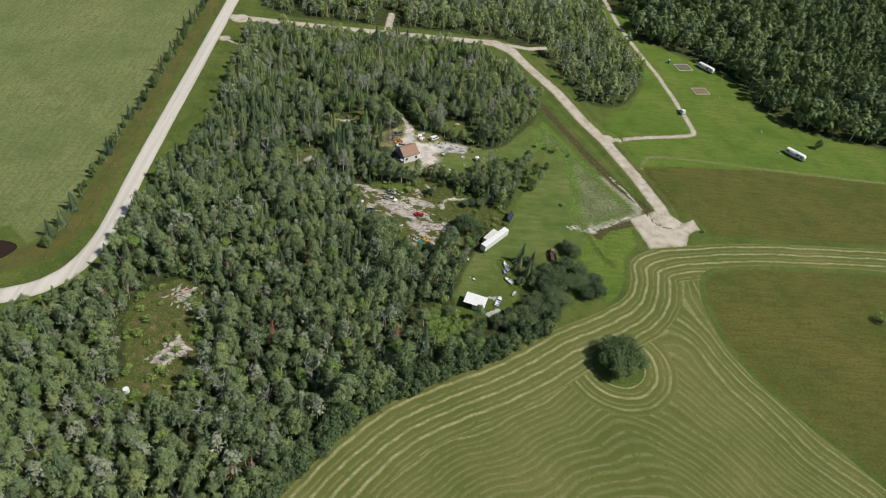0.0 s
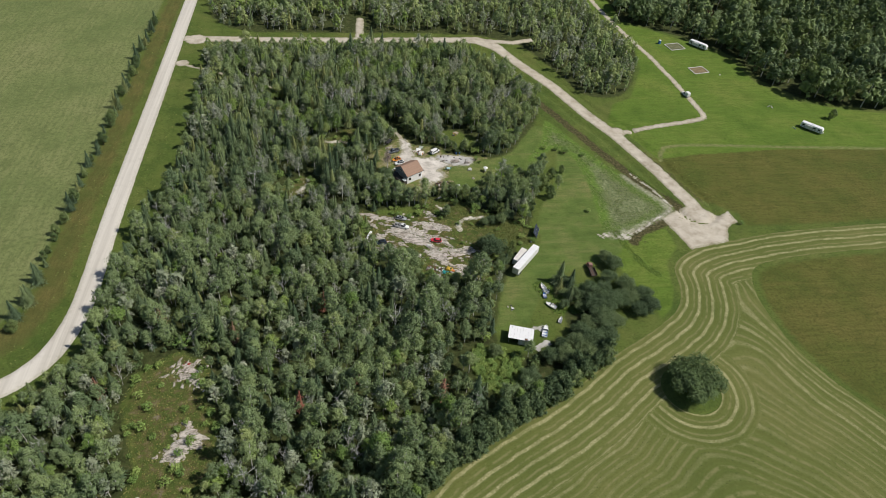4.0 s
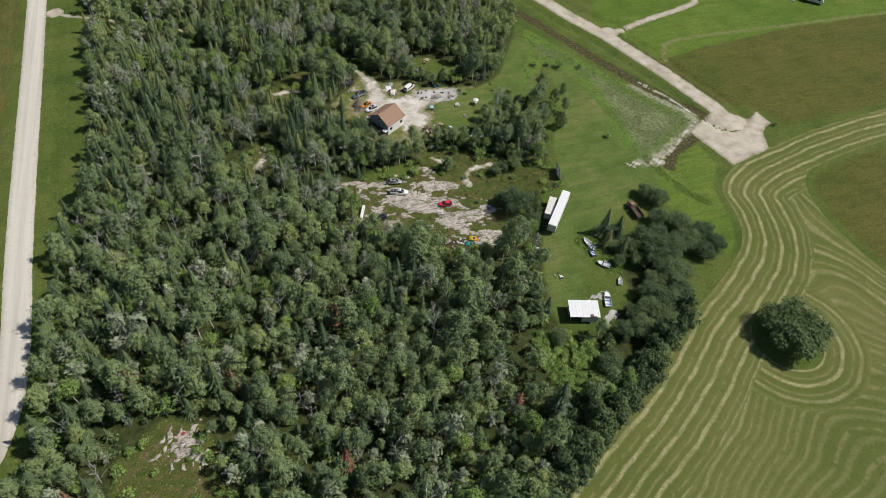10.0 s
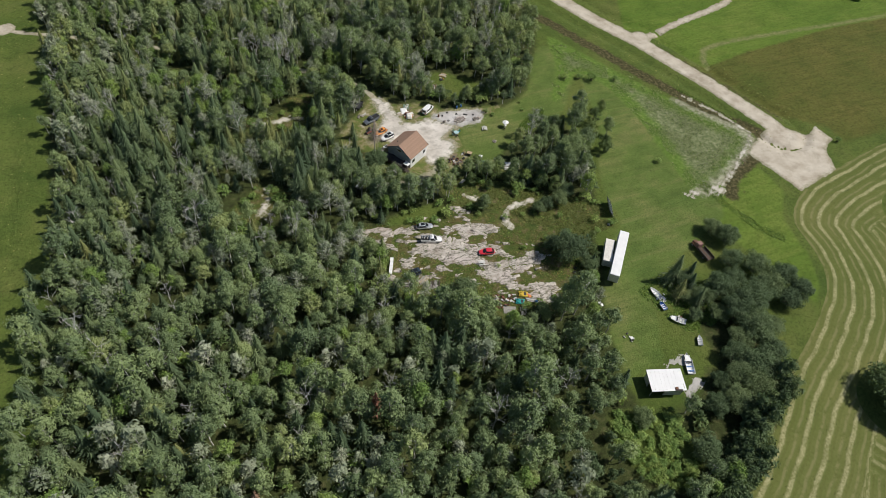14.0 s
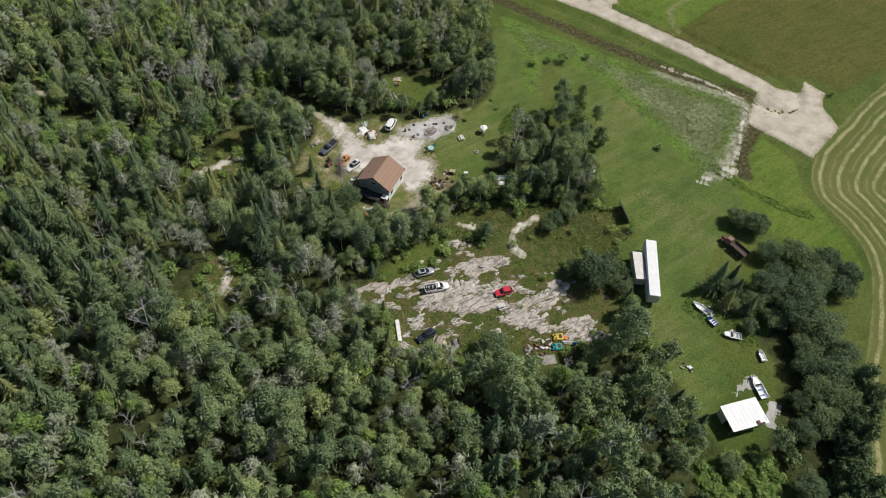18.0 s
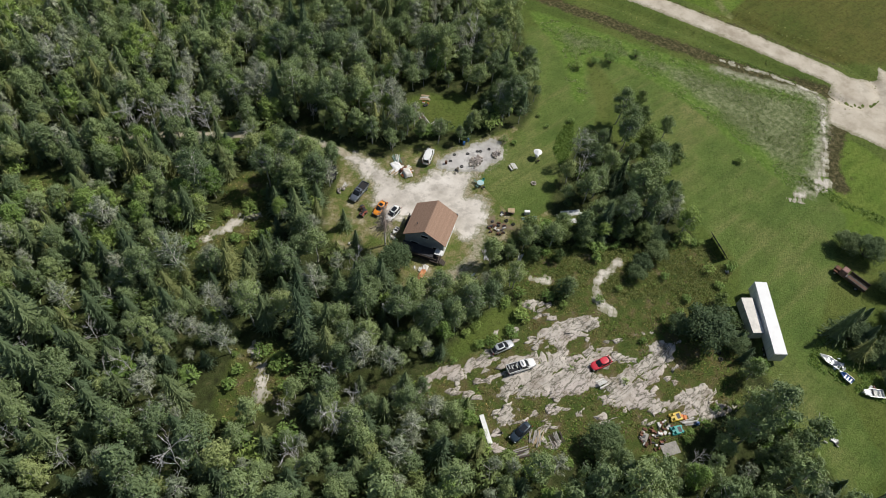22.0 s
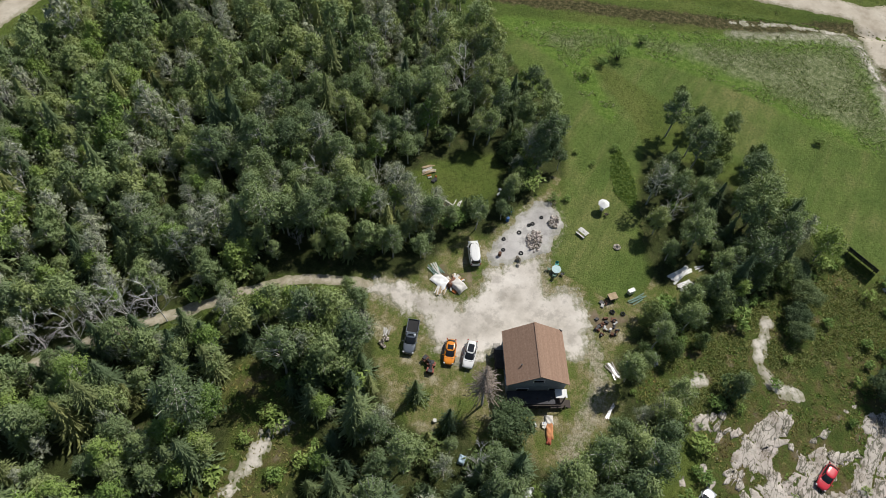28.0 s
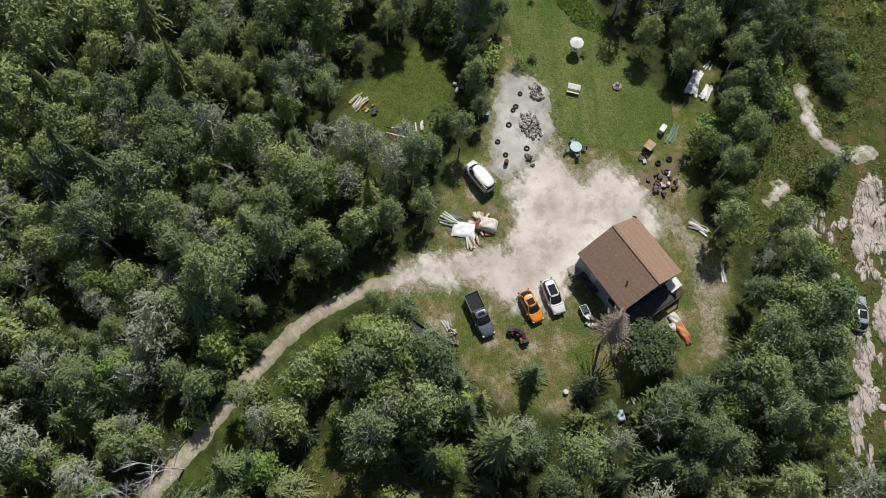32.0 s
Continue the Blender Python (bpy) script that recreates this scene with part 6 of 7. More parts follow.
def solar_rack():
    """A steep rack of framed panels on posts, two rows of six."""
    t = thing("solar_panel_rack", 49.85, 228.2, gz(50, 228), 67.5, "steep free-standing rack of dark solar panels on posts", "solar panels")
    cell = plain("dark_blue_cells", (0.035, 0.045, 0.075), 0.25, 0, 0.15, 2)
    lean = pose(0, 0, 0.25, -35, 0, 0)
    for r in range(2):
        for k in range(6):
            x, z = -3.0 + k, 0.04 + r * 1.55
            p = part("panel", box(x + 0.03, x + 0.97, -0.02, 0.02, z + 0.03, z + 1.51, 0, lean), cell, t)
            part("rim", box(x + 0.0, x + 0.04, -0.03, 0.03, z, z + 1.54, 0, lean), DARKSTEEL, p)
            part("rim", box(x + 0.04, x + 0.97, -0.03, 0.03, z, z + 0.04, 0, lean), STEEL, p)
    for z in (0.3, 1.55, 2.8):
        part("rail", box(-3.05, 3.05, 0.03, 0.1, z - 0.04, z + 0.04, 0, lean), DARKSTEEL, t)
    for x in (-2.5, 0, 2.5):
        part("post", tube((x, 1.02, -0.2), (x, 1.02, 1.52), 0.05), DARKSTEEL, t)
        part("brace", tube((x, 1.02, 0.35), (x, 1.66, 2.42), 0.035), DARKSTEEL, t)


def old_truck():
    t = thing("old_truck", 65.6, 206.2, gz(65.6, 206.2), 92, "rusty old farm truck with wooden flatbed in weeds", "truck")
    cab = part("cab", taper(box(1.0, 2.5, -0.95, 0.95, 0.7, 2.35, 0.12), 1.4, 2.35, 0.82, 0.85, 1.75), plain("faded_red_oxide", (0.27, 0.155, 0.13), 0.8, 0, 0.4), t, "faded rusty pink cab")
    part("windscreen", box(2.26, 2.36, -0.75, 0.75, 1.55, 2.1, 0.02), GLASS, cab)
    hood = part("hood", taper(box(2.5, 3.7, -0.62, 0.62, 0.7, 1.45, 0.12), 1.0, 1.45, 0.8), RUST, t)
    part("grille", box(3.7, 3.76, -0.5, 0.5, 0.75, 1.3), DARKSTEEL, hood)
    for s in (-1, 1):
        part("fender", box(2.5, 3.6, s * 0.82 - 0.22, s * 0.82 + 0.22, 0.75, 1.05, 0.1), RUST, t)
        wheel(t, 3.0, s * 0.85, 0.45, 0.25)
        wheel(t, -2.0, s * 0.85, 0.45, 0.4)
        b = part("bed_side", box(-3.6, 0.8, s * 1.15 - 0.05, s * 1.15 + 0.05, 1.15, 1.75), DARKWOOD, t)
        for k in range(5):
            part("stake", box(-3.5 + k, -3.4 + k, s * 1.22 - 0.03, s * 1.22 + 0.03, 1.1, 2.0), RUST, b)
    bed = part("bed", box(-3.6, 0.8, -1.1, 1.1, 1.0, 1.12), DARKWOOD, t)
    for k in range(7):
        part("bed_plank", box(-3.58, 0.78, -1.08 + k * 0.31, -0.8 + k * 0.31, 1.125, 1.15), DARKWOOD if k % 3 else RUST, bed)
    part("frame_rail", box(-3.5, 3.6, -0.45, 0.45, 0.65, 0.95), DARKSTEEL, t)


solar_rack()
old_truck()


# ---- shed ----
def shed():
    s = thing("shed", 31.9, 174.4, gz(32, 174), -17, "small shed with white sheet roof and open dark side", "shed")
    L, W = 4.0, 2.6
    part("back_wall", box(-L + 0.2, L - 0.2, W - 0.3, W - 0.2, 0, 3.1), GREYWOOD, s)
    part("side_wall", box(L - 0.3, L - 0.2, -W + 0.2, W - 0.3, 0, 3.2), GREYWOOD, s)
    part("front_wall", box(-0.5, L - 0.3, -W + 0.2, -W + 0.3, 0, 3.1), OFFWHITE, s)
    part("wall", box(-L + 0.2, -L + 0.3, 0.0, W - 0.3, 0, 3.0), OFFWHITE, s)
    for x in (-L + 0.25, -0.6):
        part("post", box(x - 0.07, x + 0.07, -W + 0.2, -W + 0.34, 0, 3.0), GREYWOOD, s)
    roof = part("roof", box(-L - 0.2, L + 0.2, -W - 0.15, W + 0.15, 3.12, 3.22, 0, pose(0, 0, 0, 2.5, 0, 0)), DARKWOOD, s)
    for k in range(9):
        w = 8.4 / 9
        x = -L - 0.2 + k * w
        y0 = -W - 0.2 + (0.9 if k == 6 else 0.35 if k == 7 else 0)
        part("roof_sheet", box(x + 0.01, x + w - 0.01, y0, W + 0.2, 3.225, 3.25, 0, pose(0, 0, 0.004 * (k % 2), 2.5, 0, 0)), WHITE_ROOF, roof)
    part("roof_patch", box(1.3, 2.0, -W - 0.1, -W + 0.5, 3.23, 3.3, 0.02, pose(0, 0, 0, 2.5, 0, 8)), RUST, roof)


shed()


# ---- trees that stand apart ----
NEAR["lone", 0] = bush(801, 10.5, 10.2, 10000, 0.66)
SKINS["lone"], WORDS["lone"] = ("willow", BARK_DARK), ("field_tree", "broad dense dark green tree island in a mown hay field", "tree")
tree("lone", *LONE_TREE, 1.0, 40)
for x, y, s in ((72.6, 211.9, 0.8), (74.6, 207.9, 0.95), (70.6, 199.9, 0.8), (75.3, 196.2, 1.05), (80.5, 190.9, 1.05), (81.8, 185.2, 0.95), (77.2, 184.4, 0.95), (71.6, 189.2, 1.1), (75, 189.5, 0.95), (66.2, 194.2, 0.85), (61.0, 192.8, 1.15), (65.5, 186.3, 1.2), (60.5, 185.5, 1.1),
                (56.2, 186.3, 0.8), (61.2, 179.2, 1.15), (56.4, 178.2, 1.0), (66.3, 178.8, 0.95), (61.5, 172.6, 1.0), (52.6, 174.8, 0.85), (56.0, 170.6, 1.15), (50.2, 169.3, 1.0), (52.0, 163.8, 1.0), (45.4, 164.2, 1.0), (45.0, 170.2, 0.7), (40.2, 165, 0.85),
                (31, 157, 0.9), (22.5, 168.5, 0.7), (28.8, 217.2, 1.3), (32.6, 211.8, 0.7), (26, 220.5, 0.7), (-3.0, 213.6, 0.95), (28.6, 234.2, 0.5), (31.8, 235.6, 0.6), (35.6, 235.2, 0.65), (39.5, 238, 0.6), (53.2, 198.6, 0.7), (51.8, 193.6, 0.6), (55.4, 192.4, 0.75), (50.6, 188.4, 0.5), (-9.6, 266.3, 0.95)):
    tree("clump", x, y, s)
for x, y, s in ((51.6, 200.4, 0.95), (50.2, 195.2, 0.85), (54, 196.5, 0.8), (53.4, 191.5, 0.6), (56, 199.5, 0.7), (-12.6, 280.3, 0.62), (-21.8, 291.7, 0.85), (-11.2, 398.2, 0.75), (-5.6, 395.5, 0.6), (-14, 274, 0.55), (-15.5, 262.5, 1.0), (-18.5, 266, 1.0), (-21, 262, 1.05)):
    tree("spruce", x, y, s)
for x, y, s in ((-12.9, 255.2, 0.95), (-8.2, 253.2, 0.9), (-4.6, 250.2, 1.0), (-3.6, 248.4, 0.7), (-9.8, 248.4, 1.0), (-0.6, 246.9, 0.95), (6.2, 247.6, 0.7), (-13.8, 249.6, 1.05)):
    tree("aspen", x, y, s)
for x, y, s in ((11.3, 254.4, 0.6), (17.9, 255.6, 0.85), (22.0, 250.9, 0.9), (25.6, 247.2, 0.95), (29.6, 247.0, 0.9), (14.2, 250.4, 0.6), (18.6, 247.2, 0.5), (33.5, 243.5, 0.85), (36.5, 240.4, 0.75)):
    tree("willow", x, y, s)
for x, y, s in ((16.2, 300.4, 0.95), (14.6, 298.2, 0.9), (17.2, 295.4, 0.8), (15.4, 302.6, 1.0), (12.8, 296.5, 0.9)):
    tree("grey", x, y, s)
for x, y, s in ((33.6, 288.0, 0.7), (31.2, 286.6, 0.62), (28.4, 286.8, 0.6), (26.0, 286.6, 0.5), (38.2, 290.5, 0.85), (36.2, 291.4, 0.6)):
    tree("willow", x, y, s)
tree("willow", 228, 315.5, 0.85)
tree("twiggy", -8.4, 271.4, 1.35)
for x, y, s in ((-22.8, 319.5, 1.15), (-26.2, 321.9, 1.1), (-29, 323.5, 1.05), (-32.6, 326.2, 1.1), (-36.4, 329, 1.0), (-25, 325.4, 1.0), (12, 375, 1.0), (-62, 262, 1.0), (-75, 216, 1.1)):
    tree("bare", x, y, s)
for x, y, s in ((-52.6, 126.7, 1.0), (-41.9, 116.4, 1.1), (-44.7, 113.4, 0.9), (-56.9, 129.3, 1.0), (-23.3, 131, 0.9), (12.3, 147.4, 0.9), (-108, 140, 0.8), (-48.6, 121.5, 1.1), (-37, 121, 1.0)):
    tree("bare", x, y, s)
for x, y, s in ((-104.5, 117.5, 0.8), (-107, 120, 0.7), (-90.1, 117.5, 0.6), (-106.1, 103, 0.8), (-104, 133, 0.6), (-72, 182, 0.6), (-22, 289.6, 0.6), (-35, 300.4, 0.7), (-28.5, 286, 0.55)):
    tree("lime", x, y, s)
for x, y in ((-86, 186), (-62, 178), (-40, 150), (-34, 190), (-98, 158), (-41, 97), (-36, 99), (3, 152), (-22, 159)):
    tree("rust", x, y, RNG.uniform(1.3, 1.55))
for x, y, s in ((59, 268, 1.0), (69.5, 269.5, 0.6), (53, 261, 1.05), (58, 258, 1.1), (52, 251, 1.05), (60, 251, 0.9), (46, 247, 1.0), (49.5, 243, 0.9), (42, 243, 0.95), (38, 247, 0.9), (56, 263, 0.9), (63, 264, 0.8), (65, 258, 0.75),
                (-13, 294.5, 1.25), (-10, 297, 1.2), (-15.5, 291, 1.15), (-12, 291.5, 1.0), (-16.5, 296.5, 1.25), (-13.5, 299.2, 1.15), (-18.5, 293.5, 1.1), (-10.5, 293.2, 0.9), (-19.8, 298.5, 1.0), (36.5, 285, 0.8), (39.5, 287, 0.8), (14.5, 294.5, 0.9)):
    tree("aspen" if RNG.uniform() < 0.7 else "willow", x, y, s)
for x, y, s in ((71, 287, 1.0), (74.8, 285, 1.3), (82.7, 282.7, 0.9), (66, 288.4, 0.9), (74.2, 241.7, 0.9), (138.5, 232, 0.7), (201, 184.6, 2.1), (32, 279.5, 0.7), (33.5, 277.5, 0.6),
                (45, 281, 0.5), (50, 275, 0.7), (44, 277, 0.4)):
    tree("bush", x, y, s)
for k in range(60):
    f = k / 59
    x, y = -131.8 - 2.2 * f ** 3 + RNG.uniform(-1.2, 1.2), 184 + 232 * f + RNG.uniform(-2.2, 2.2)
    tree("spruce" if RNG.uniform() < 0.6 else "willow", x, y, RNG.uniform(0.40, 0.85), label="small dark tree in a ragged hedge along the field")
extra = []
for k in range(900):
    x, y = RNG.uniform(-24, 50), RNG.uniform(196, 262)
    d = min(float(poly_d(np.array(x), np.array(y), YARD)), float(poly_d(np.array(x), np.array(y), MEADOW)))
    if d < 0.3 and wob(x, y, 7.5, 3) > 0.45 and y < 240 and RNG.uniform() < 0.08 or abs(d - 0.5) < 1.2 and RNG.uniform() < 0.5 or (x > 18 and y > 222 and d < 0 and RNG.uniform() < 0.12):
        extra.append(("bush", int(RNG.integers(0, 4)), x, y, RNG.uniform(0.25, 0.85), RNG.uniform(0, 6.28), RNG.uniform()))
for k in range(260):
    t = RNG.uniform()
    x, y = RNG.uniform(13, 33), RNG.uniform(151, 175)
    if poly_d(np.array(x), np.array(y), CLEARINGS[3]) < 0:
        extra.append(("bush", int(RNG.integers(0, 4)), x, y, RNG.uniform(0.4, 0.8), RNG.uniform(0, 6.28), RNG.uniform()))
for c in CLEARINGS[:3] + CLEARINGS[5:]:
    cx, cy = np.mean(c, 0)
    for k in range(130):
        x, y = cx + RNG.uniform(-16, 16), cy + RNG.uniform(-26, 26)
        d = float(poly_d(np.array(x), np.array(y), c))
        if d < 0.5 and (d > -3 or RNG.uniform() < 0.35):
            extra.append(("bush", int(RNG.integers(0, 4)), x, y, RNG.uniform(0.4, 1.2), RNG.uniform(0, 6.28), RNG.uniform()))
for k in range(420):
    y = RNG.uniform(70, 172)
    p = [(-31, 88), (-18, 108), (0, 127), (22, 140), (40, 150.5), (58, 163)]
    i = int(RNG.integers(0, 5))
    f = RNG.uniform()
    x, y = p[i][0] + f * (p[i + 1][0] - p[i][0]) + RNG.uniform(-4, 2), p[i][1] + f * (p[i + 1][1] - p[i][1]) + RNG.uniform(-1, 4)
    extra.append(("scrub" if RNG.uniform() < 0.45 else "thicket", int(RNG.integers(0, 4)), x, y, RNG.uniform(0.6, 1.1), RNG.uniform(0, 6.28), RNG.uniform()))
woodland("undergrowth", extra, MID, "leafy green weeds and low shrubs at the wood's edge")


def tufts(name, n, inside, x0, x1, y0, y1, tall, wide, material, label):
    """Grass and reeds: folded blades in clumps, one object."""
    rng = np.random.default_rng(len(name) + n)
    P = np.column_stack([rng.uniform(x0, x1, n), rng.uniform(y0, y1, n)])
    P = P[inside(P[:, 0], P[:, 1])]
    z = ground_z(P[:, 0], P[:, 1])
    V, F = [], []
    for k in range(3):
        c = np.column_stack([P + rng.normal(size=P.shape) * wide * 0.35, z + tall * 0.4])
        N = rng.normal(size=c.shape) * 0.8 + [0, 0, 1.0]
        v, f = leaves(c, N, wide * 0.6, rng, 2.8)
        F.append(f + sum(len(q) for q in V))
        V.append(v)
    tone = np.tile(np.repeat(rng.uniform(0, 1, len(P)), 4), 3)
    tagged(new(name, np_mesh(name, np.concatenate(V), np.concatenate(F), material, False, [("tree_tone", "POINT", tone)])), label, "grass", kind="stuff")


MEADOWLEAF = make_leaf("meadow_grass_blade", (0.14, 0.185, 0.05), (0.195, 0.235, 0.065), (0.28, 0.285, 0.095), True)
REEDLEAF = make_leaf("pale_reed", (0.165, 0.245, 0.065), (0.245, 0.315, 0.105), (0.385, 0.405, 0.215), True)
DARKWEED = make_leaf("dark_weed", (0.12, 0.20, 0.045), (0.17, 0.27, 0.055), (0.25, 0.34, 0.07), True)
BROWNWEED = make_leaf("dry_weed", (0.16, 0.12, 0.045), (0.27, 0.21, 0.08), (0.42, 0.33, 0.12), True)
WEED = make_leaf("weed", (0.14, 0.18, 0.05), (0.205, 0.22, 0.07), (0.30, 0.27, 0.095), True)
tufts("reed_bed", 44000, lambda X, Y: (poly_d(X, Y, REED) < -1.0 + 1.8 * wob(X, Y, 9)) & (fbm(X, Y, 5, 2) > 0.40), 54, 114, 222, 318, 0.2, 0.20, REEDLEAF, "pale green and straw-coloured reeds on wet ground")
tufts("yard_weeds", 20000, lambda X, Y: (np.minimum(poly_d(X, Y, YARD), poly_d(X, Y, MEADOW)) < 1.0) & (wob(X, Y, 7.5, 3) > 0.1), -24, 50, 200, 256, 0.12, 0.26, WEED, "olive and yellow weeds among the rock slabs")
tufts("dry_weeds", 9000, lambda X, Y: (np.minimum(poly_d(X, Y, YARD), poly_d(X, Y, MEADOW)) < 1.0) & (fbm(X, Y, 4.0, 7) > 0.58), -24, 50, 200, 256, 0.16, 0.22, BROWNWEED, "brown and yellow seeding weeds among the rocks")
tufts("green_weeds", 9000, lambda X, Y: (np.minimum(poly_d(X, Y, YARD), poly_d(X, Y, MEADOW)) < 1.5) & (fbm(X, Y, 5.0, 2) > 0.57), -24, 50, 200, 256, 0.22, 0.28, DARKWEED, "dark green leafy weeds among the rocks")
tufts("ditch_weeds", 30000, lambda X, Y: (line_d(X, Y, [(82.7, 228), (84.2, 218), (87.9, 208), (92, 203)]) < 2.0 * fbm(X, Y, 5, 1) + 0.4) | (line_d(X, Y, [(102, 271), (107.6, 260), (111.6, 251)]) < 0.7), 60, 118, 200, 272, 0.2, 0.3, DARKWEED, "dark green weeds along a shallow drainage line")
tufts("meadow_grass", 34000, lambda X, Y: (poly_d(X, Y, MEADOW) < 1.5) & (fbm(X, Y, 3.0, 5) > 0.47) & (line_d(X, Y, [(28.6, 239), (24.5, 238.9), (20.8, 238.3), (18.4, 235), (18.6, 231.5)]) > 1.5) & (line_d(X, Y, [(11, 247), (13.5, 244.5)]) > 1.2), 5, 48, 220, 254, 0.22, 0.28, MEADOWLEAF, "tall tangled green meadow grass between shrubs")
tufts("boat_weeds", 9000, lambda X, Y: (poly_d(X, Y, [(42, 200), (52, 203), (60, 196), (56, 186), (50, 184), (47, 186), (44, 192)]) < 0.5) & (fbm(X, Y, 3.0, 8) > 0.45), 40, 62, 182, 205, 0.22, 0.34, DARKWEED, "rank green weeds round the laid-up boats")
tufts("garden_weeds", 9000, lambda X, Y: poly_d(X, Y, [(50.5, 274.5), (48, 275), (40, 270.7), (38.2, 266.5), (41, 267), (45.3, 269)]) < 0.9 * fbm(X, Y, 2.5, 6) - 0.4, 36, 53, 264, 277, 0.3, 0.3, DARKWEED, "overgrown weedy garden bed in the lawn")
tufts("clearing_weeds", 26000, lambda X, Y: np.minimum(np.minimum(poly_d(X, Y, CLEARINGS[0]), poly_d(X, Y, CLEARINGS[1])), np.minimum(poly_d(X, Y, CLEARINGS[5]), poly_d(X, Y, CLEARINGS[2]))) < 0.5, -95, -18, 122, 335, 0.2, 0.32, WEED, "olive weeds and grass in the woodland gaps")
tufts("rough_grass", 12000, lambda X, Y: (road_d(X, Y) > 1.5) & (road_d(X, Y) < 9) & (wob(X, Y, 9, 1) > -0.4), -140, 132, 150, 420, 0.2, 0.34, MEADOWLEAF, "rough olive grass along the road ditches")

# ---- water ----
POND = Mat("dark_pond_water", 0.06, 0, 0.5).color((0.035, 0.022, 0.012))
for x, y, rx, ry, label in ((-148.5, 181.5, 6.6, 5.6, "small dark pond at the edge of the field"), (214, 447, 8.0, 17.0, "strip of still river water between trees")):
    bm = bmesh.new()
    ring = [bm.verts.new((x + math.cos(a) * rx * (1 + 0.12 * math.sin(3 * a)), y + math.sin(a) * ry * (1 + 0.1 * math.cos(2 * a)), 0.16)) for a in np.arange(28) / 28 * 6.2832]
    bm.faces.new(ring)
    tagged(part("water", bm, POND), label, "water", kind="structure")


# ---- garden and yard things ----
def legs4(parent, hx, hy, z, r=0.025, mat=None, name="leg"):
    for sx in (-1, 1):
        for sy in (-1, 1):
            part(name, tube((sx * hx, sy * hy, 0), (sx * hx * 0.9, sy * hy * 0.9, z), r), mat or STEEL, parent)


def patio_chair(x, y, turn, mat, words):
    c = thing("patio_chair", x, y, gz(x, y), turn, words, "chair", "chairs round the garden table")
    part("seat", box(-0.25, 0.25, -0.25, 0.25, 0.40, 0.45, 0.02), mat, c)
    part("backrest", box(-0.28, -0.22, -0.25, 0.25, 0.45, 0.95, 0.02, pose(0, 0, 0, 0, -8, 0)), mat, c)
    for s in (-1, 1):
        part("armrest", box(-0.25, 0.2, s * 0.27 - 0.03, s * 0.27 + 0.03, 0.60, 0.64, 0.01), mat, c)
    legs4(c, 0.23, 0.23, 0.42, 0.02, mat)


def round_table(x, y, r, mat, label, umbrella=None):
    t = thing("garden_table", x, y, gz(x, y), 15, label, "table")
    part("tabletop", tube((0, 0, 0.70), (0, 0, 0.75), r, r, 20), mat, t)
    legs4(t, r * 0.6, r * 0.6, 0.7)
    if umbrella:
        u = thing("parasol", x, y, gz(x, y), 0, "white garden parasol open over a small table", "parasol")
        part("pole", tube((0, 0, 0.02), (0, 0, 2.3), 0.025), STEEL, u)
        bm = bmesh.new()
        bmesh.ops.create_cone(bm, cap_ends=False, segments=8, radius1=1.05, radius2=0.05, depth=0.42, matrix=Matrix.Translation((0, 0, 2.12)))
        c = part("canopy", bm, WHITE, u)
        for k in range(8):
            a = k * 0.7854
            part("rib", tube((0, 0, 2.31), (1.04 * math.cos(a), 1.04 * math.sin(a), 1.9), 0.012, 0.012, 4), STEEL, c)
        part("base", tube((0.0, 0, 0), (0.0, 0, 0.06), 0.25, 0.2, 12), CONCRETE, u)


def picnic_table(x, y, turn, mat, label):
    t = thing("picnic_table", x, y, gz(x, y), turn, label, "picnic table")
    for k in range(5):
        part("top_board", box(-0.9, 0.9, -0.37 + k * 0.15, -0.24 + k * 0.15, 0.72, 0.76, 0.005), mat, t)
    for s in (-1, 1):
        part("bench_board", box(-0.9, 0.9, s * 0.68 - 0.13, s * 0.68 + 0.13, 0.42, 0.46, 0.005), mat, t)
        part("bench_bearer", box(s * 0.6 - 0.04, s * 0.6 + 0.04, -0.8, 0.8, 0.36, 0.42), mat, t)
        for q in (-1, 1):
            part("leg", tube((s * 0.6, q * 0.62, 0), (s * 0.6, q * 0.25, 0.72), 0.045, 0.045, 4), mat, t)


round_table(18.6, 272.4, 0.8, plain("pale_teal_paint", (0.40, 0.56, 0.57), 0.5), "round pale teal garden table with chairs on grass")
for k, (a, m) in enumerate(((20, TEAL), (110, GREEN_P), (190, GREEN_P), (265, DARKSTEEL))):
    patio_chair(18.6 + 1.15 * math.cos(radians(a)), 272.4 + 1.15 * math.sin(radians(a)), a + 180, m, "plastic garden chair beside the round table")
picnic_table(28.2, 271.9, 75, OFFWHITE, "pale wooden picnic table standing on the lawn")
round_table(35.1, 271.2, 0.5, WHITE, "small round white table under a parasol", True)
patio_chair(34.4, 270.1, 60, DARKWOOD, "dark garden chair near the parasol")
picnic_table(5.6, 221.9, -10, OFFWHITE, "pale picnic table on the bare rock")


def fire_ring(x, y, r, label):
    t = thing("fire_ring", x, y, gz(x, y) + 0.02, 0, label, "fire ring")
    for k in range(11):
        a = k / 11 * 6.2832
        c = new("stone", STONES[k % 5])
        c.parent = t
        c.matrix_local = pose(r * math.cos(a), r * math.sin(a), 0.12, 0, 0, 40 * k) @ Matrix.Scale(0.24, 4)
    part("ash_bed", tube((0, 0, 0.0), (0, 0, 0.05), r * 0.85, r * 0.7, 12), DARKSTEEL, t)


fire_ring(28.9, 265.6, 0.45, "ring of pale stones round ashes on the lawn")


def tyre(x, y, r, label="old black tyre used as a planter"):
    bm = bmesh.new()
